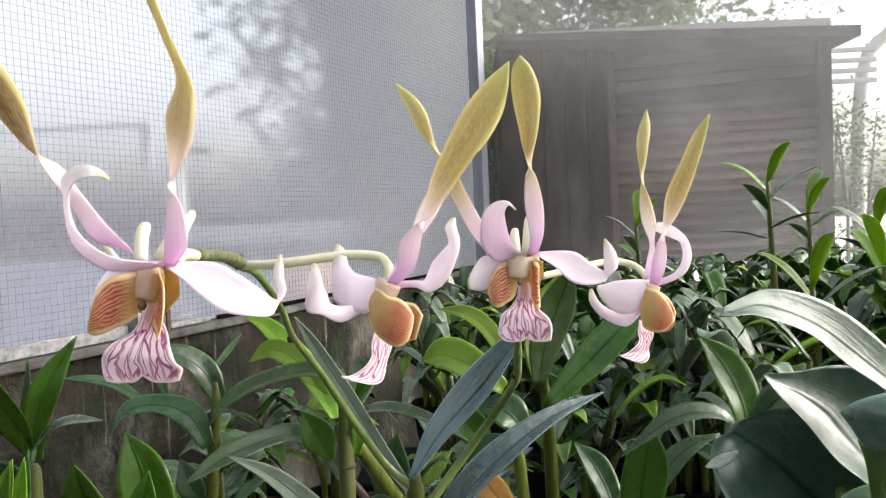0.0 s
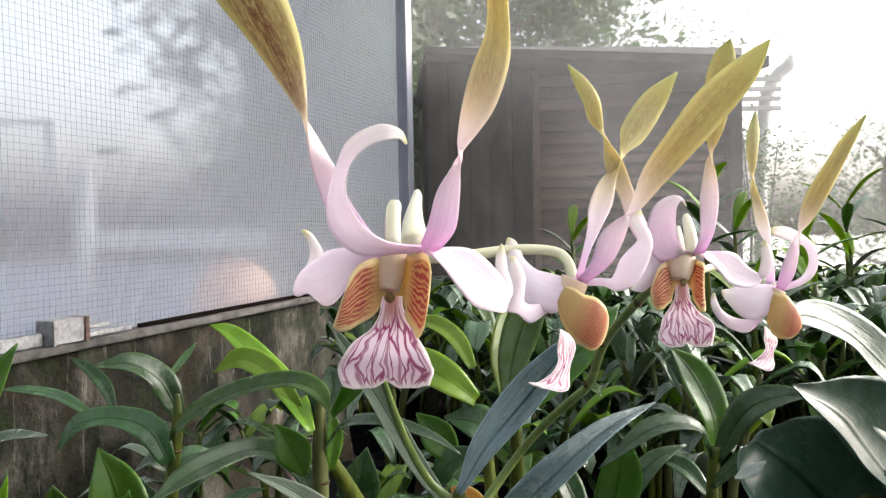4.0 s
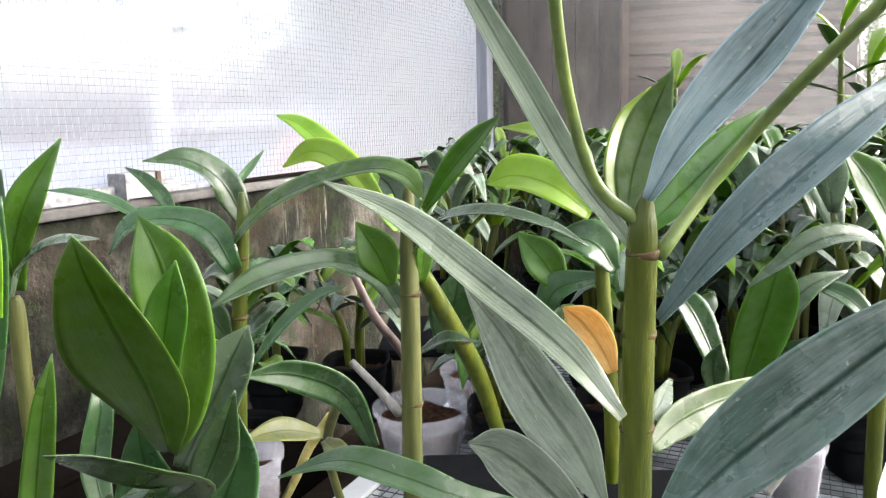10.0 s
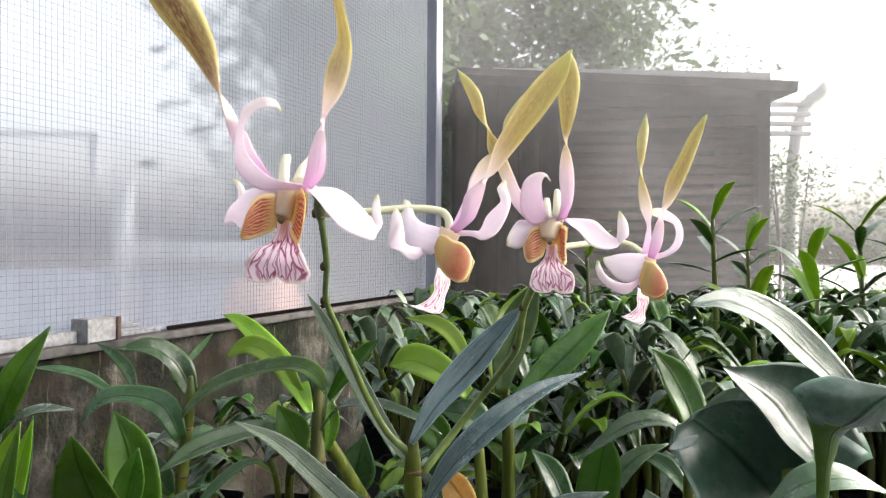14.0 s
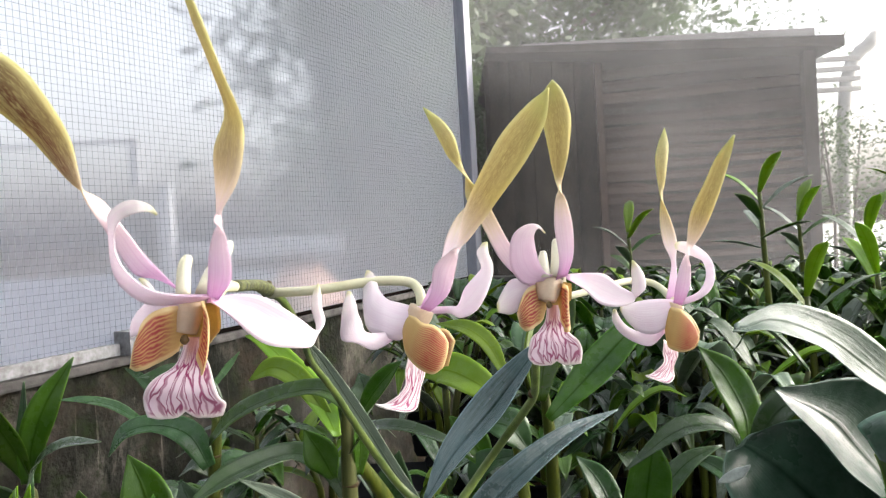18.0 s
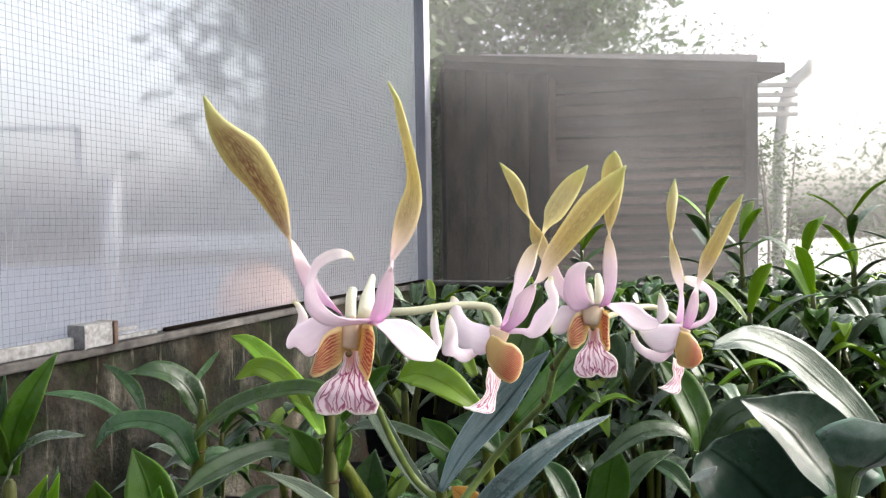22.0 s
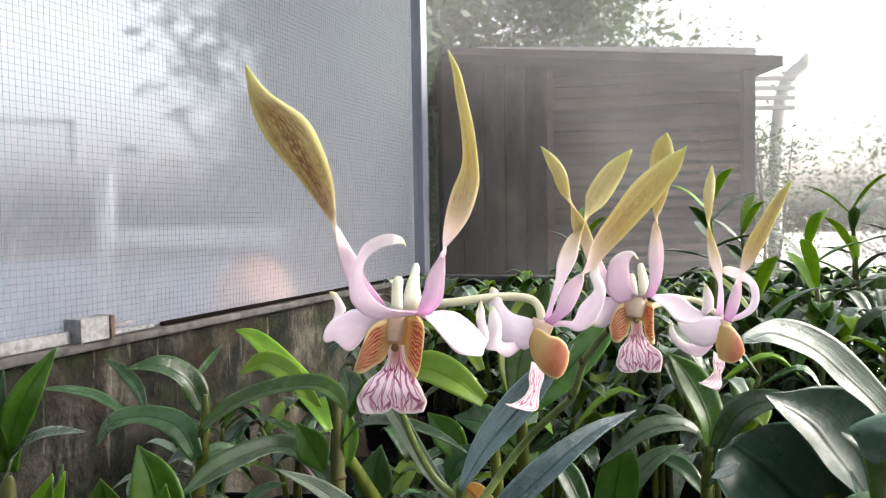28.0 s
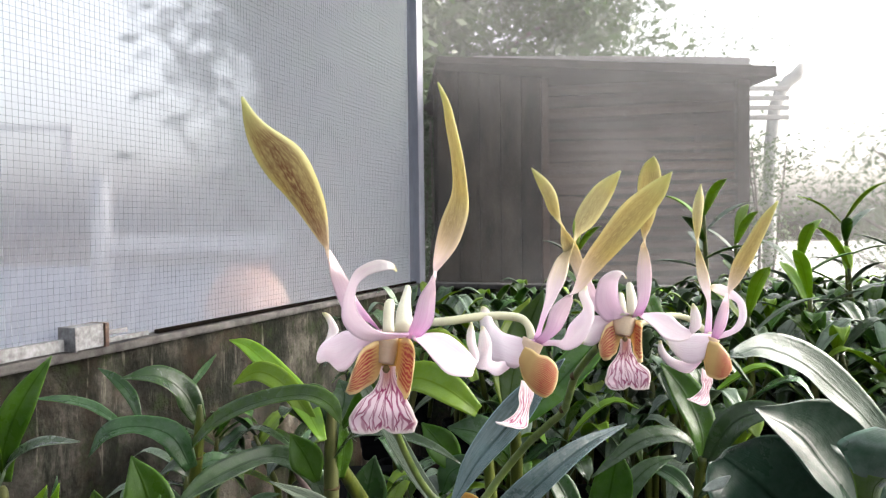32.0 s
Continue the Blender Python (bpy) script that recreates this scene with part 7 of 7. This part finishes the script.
cane(dead, [(-0.125, 1.02, 0.665, 0.006), (-0.15, 1.035, 0.69, 0.0055), (-0.187, 1.053, 0.723, 0.0045)], (), DRY, "dried_cane")
cane(dead, [(-0.105, 1.0, 0.665, 0.006), (-0.112, 0.99, 0.74, 0.0055), (-0.145, 0.97, 0.80, 0.005), (-0.165, 0.96, 0.85, 0.004)], (), DRYBROWN, "dried_cane")
cup_pot((-0.030, 1.13, BENCH_Z), 0.05, 0.085, "cloudy clear plastic orchid pot")


cane(tall, [(-0.1751, 0.8400, 0.7390, 0.0052), (-0.1991, 0.8500, 0.7043, 0.0047), (-0.2182, 0.8600, 0.6649, 0.0042), (-0.2414, 0.8700, 0.6207, 0.0037), (-0.2599, 0.8800, 0.5745, 0.0032)], (), YELLOWED, "aerial_root")
fallen = thing("dried_cane", (0.245, 0.80, 0.70), "stout grey dried cane leaning in a pale pot", "orchid cane")
cane(fallen, [(0.2712, 0.8000, 0.7549, 0.0051), (0.2510, 0.8000, 0.7315, 0.0062), (0.2332, 0.8000, 0.7016, 0.0063), (0.2183, 0.8000, 0.6775, 0.0057)], (), DRY, "dried_cane")
cup_pot((-0.268, 0.846, BENCH_Z), 0.042, 0.10, "cloudy clear plastic orchid pot")
cup_pot((0.290, 0.899, BENCH_Z), 0.028, 0.080, "pale cloudy plastic orchid pot")

part("leaf_scar", ribbon([(0.1639, 0.4400, 0.9715, 0.0010), (0.1690, 0.4405, 0.9733, 0.0052), (0.1756, 0.4410, 0.9757, 0.0062), (0.1822, 0.4415, 0.9795, 0.0010)], [(0, -1, 0.3)], 10, 5, 0.1, 0.0005, 0.06), PALESCAR, broad, "pale torn patch on the leaf")

# repeated orchids on the benches
def orchid(seed, height, canes, spread, length, width, kinds):
    rng = random.Random(seed)
    p = thing("orchid_plant", (0, 0, 0), "bushy green orchid with strap leaves on the bench", "orchid", "orchid plants")
    for c in range(canes):
        g = 6.283 * c / canes + rng.uniform(-0.5, 0.5)
        lean = spread * rng.uniform(0.4, 1.0)
        h = height * rng.uniform(0.72, 1.05)
        dx, dy = math.cos(g), math.sin(g)
        rows = [(0.015 * dx, 0.015 * dy, 0.0, 0.005), (0.3 * lean * dx, 0.3 * lean * dy, h * 0.4, 0.007), (0.7 * lean * dx, 0.7 * lean * dy, h * 0.75, 0.006), (lean * dx, lean * dy, h, 0.003)]
        part("cane", tube(rows, 10, 7), STEM if rng.random() < 0.7 else SHEATH, p)
        s = spline(rows, 20)
        n = rng.randint(5, 7)
        for i in range(n):
            k = 0.42 + 0.58 * i / (n - 1)
            x, y, z, r = s[int(k * 19)]
            a = g + i * 2.6 + rng.uniform(-0.5, 0.5)
            ax, ay = math.cos(a), math.sin(a)
            ln = length * rng.uniform(0.65, 1.1) * (0.75 if i == n - 1 else 1)
            up = rng.uniform(0.35, 0.75) + (0.3 if i == n - 1 else 0)
            droop = rng.uniform(0.15, 0.55)
            w = width * rng.uniform(0.75, 1.15)
            ctrl = [(x, y, z, w * 0.3), (x + ax * ln * 0.33, y + ay * ln * 0.33, z + ln * 0.33 * up * 1.6, w), (x + ax * ln * 0.68, y + ay * ln * 0.68, z + ln * up * 0.85, w * 0.85), (x + ax * ln * 0.98, y + ay * ln * 0.98, z + ln * (up - droop), 0.0006)]
            part("leaf", ribbon(ctrl, [(-ax * up, -ay * up, 1.0)], 10, 5, 0.3, 0.0009, 0.02, power=1.2), LEAF[rng.choice(kinds)], p)
    return p


# pale and waxy kinds are mixed in as painted glints
kinds_a = ["leaf", "pale", "fresh", "bright", "glossy", "waxy"]
kinds_b = ["waxy", "fresh", "fresh", "pale", "glossy", "leaf", "bright"]
SORTS = [orchid(1, 0.24, 3, 0.07, 0.115, 0.036, kinds_a), orchid(2, 0.27, 3, 0.08, 0.12, 0.040, kinds_b), orchid(3, 0.20, 4, 0.08, 0.105, 0.034, kinds_a), orchid(4, 0.30, 2, 0.05, 0.12, 0.036, kinds_b)]
rng = random.Random(11)
spots = []
for i in range(9):
    for j in range(9):
        x = 0.30 + i * 0.145 + rng.uniform(-0.04, 0.04) + 0.05 * (j % 2)
        y = 1.02 + j * 0.145 + rng.uniform(-0.04, 0.04)
        q = WALL.inverted() @ Vector((x, y, 0))
        if q.y < -0.16 and x < 1.5 and not (x < 0.75 and y < 1.15) and y < 2.25:
            spots.append((x, y))
for x, y in ((-0.02, 1.42), (0.15, 1.30), (-0.08, 1.75), (0.12, 1.68), (0.02, 2.05), (0.22, 2.0), (0.2, 1.12)):
    spots.append((x, y))
for i in range(34):
    spots.append((rng.uniform(0.08, 1.35), rng.uniform(0.98, 2.2)))
FRONT = [(-0.30, 0.95), (0.00, 1.0), (0.13, 1.02), (-0.20, 1.18), (-0.32, 1.20)]
spots += FRONT
for k, (x, y) in enumerate(spots):
    s = SORTS[k % 4]
    m = Matrix.Translation((x, y, BENCH_Z + 0.065)) @ Matrix.Rotation(rng.uniform(0, 6.28), 4, "Z")
    if (x, y) in FRONT:
        m = m @ Matrix.Diagonal((0.8, 0.8, 0.62, 1))
    if k < 4:
        s.matrix_basis = m
        ob = s
    else:
        ob = copy_thing(s, m)
black_pot = cup_pot((spots[0][0], spots[0][1], BENCH_Z), 0.045, 0.085, "black plastic nursery pot on the wire bench", BLACK, 0.5)
for x, y in spots[1:]:
    copy_thing(black_pot, Matrix.Translation((x, y, BENCH_Z)))


def tall_cane(x, y, top, seed, label):
    """A bare cane with a tuft of leaves at its top."""
    rng = random.Random(seed)
    p = thing("orchid_plant", (x, y, BENCH_Z), label, "orchid", "orchid plants")
    cane(p, [(x, y, BENCH_Z + 0.05, 0.005), (x + 0.01, y, (BENCH_Z + top) / 2, 0.007), (x, y, top, 0.004)])
    for i in range(7):
        g = i * 2.4 + seed
        z = top - 0.03 * (6 - i) * 0.6
        ln, w = 0.085 + 0.03 * rng.random(), 0.024
        ax, ay, up = math.cos(g), math.sin(g), 0.25 + 0.13 * i
        ctrl = [(x, y, z, 0.008), (x + ax * ln * 0.4, y + ay * ln * 0.4, z + ln * 0.45 * up, w), (x + ax * ln * 0.75, y + ay * ln * 0.75, z + ln * 0.7 * up, w * 0.8), (x + ax * ln, y + ay * ln, z + ln * 0.8 * up, 0.0006)]
        part("leaf", ribbon(ctrl, [(-ax * up, -ay * up, 1.0)], 12, 5, 0.3, 0.0009, 0.02, power=1.2), LEAF["bright" if i > 4 else "fresh" if i % 2 else "waxy"], p)


for x, y, z, s in ((0.60, 1.5, 1.15, 3), (0.80, 1.5, 1.07, 5), (0.98, 1.62, 1.03, 8), (0.42, 1.85, 1.08, 12), (0.70, 1.28, 1.0, 21), (0.05, 1.9, 0.92, 25), (1.1, 1.4, 1.05, 31), (0.92, 1.30, 1.08, 37), (1.05, 1.75, 1.14, 41), (0.78, 1.75, 1.10, 43), (1.25, 1.65, 1.10, 47), (0.55, 1.20, 0.98, 53)):
    tall_cane(x, y, z, s, "tall orchid cane with a tuft of leaves at its top")

for x, y in ((0.13, 0.62), (-0.04, 0.84), (0.12, 0.80), (0.28, 0.60), (0.62, 1.02), (0.42, 1.12)):
    crate((x, y, BENCH_Z), 0.11, 0.11, 0.075)
crate((-0.10, 1.35, BENCH_Z), 0.16, 0.2, 0.075)
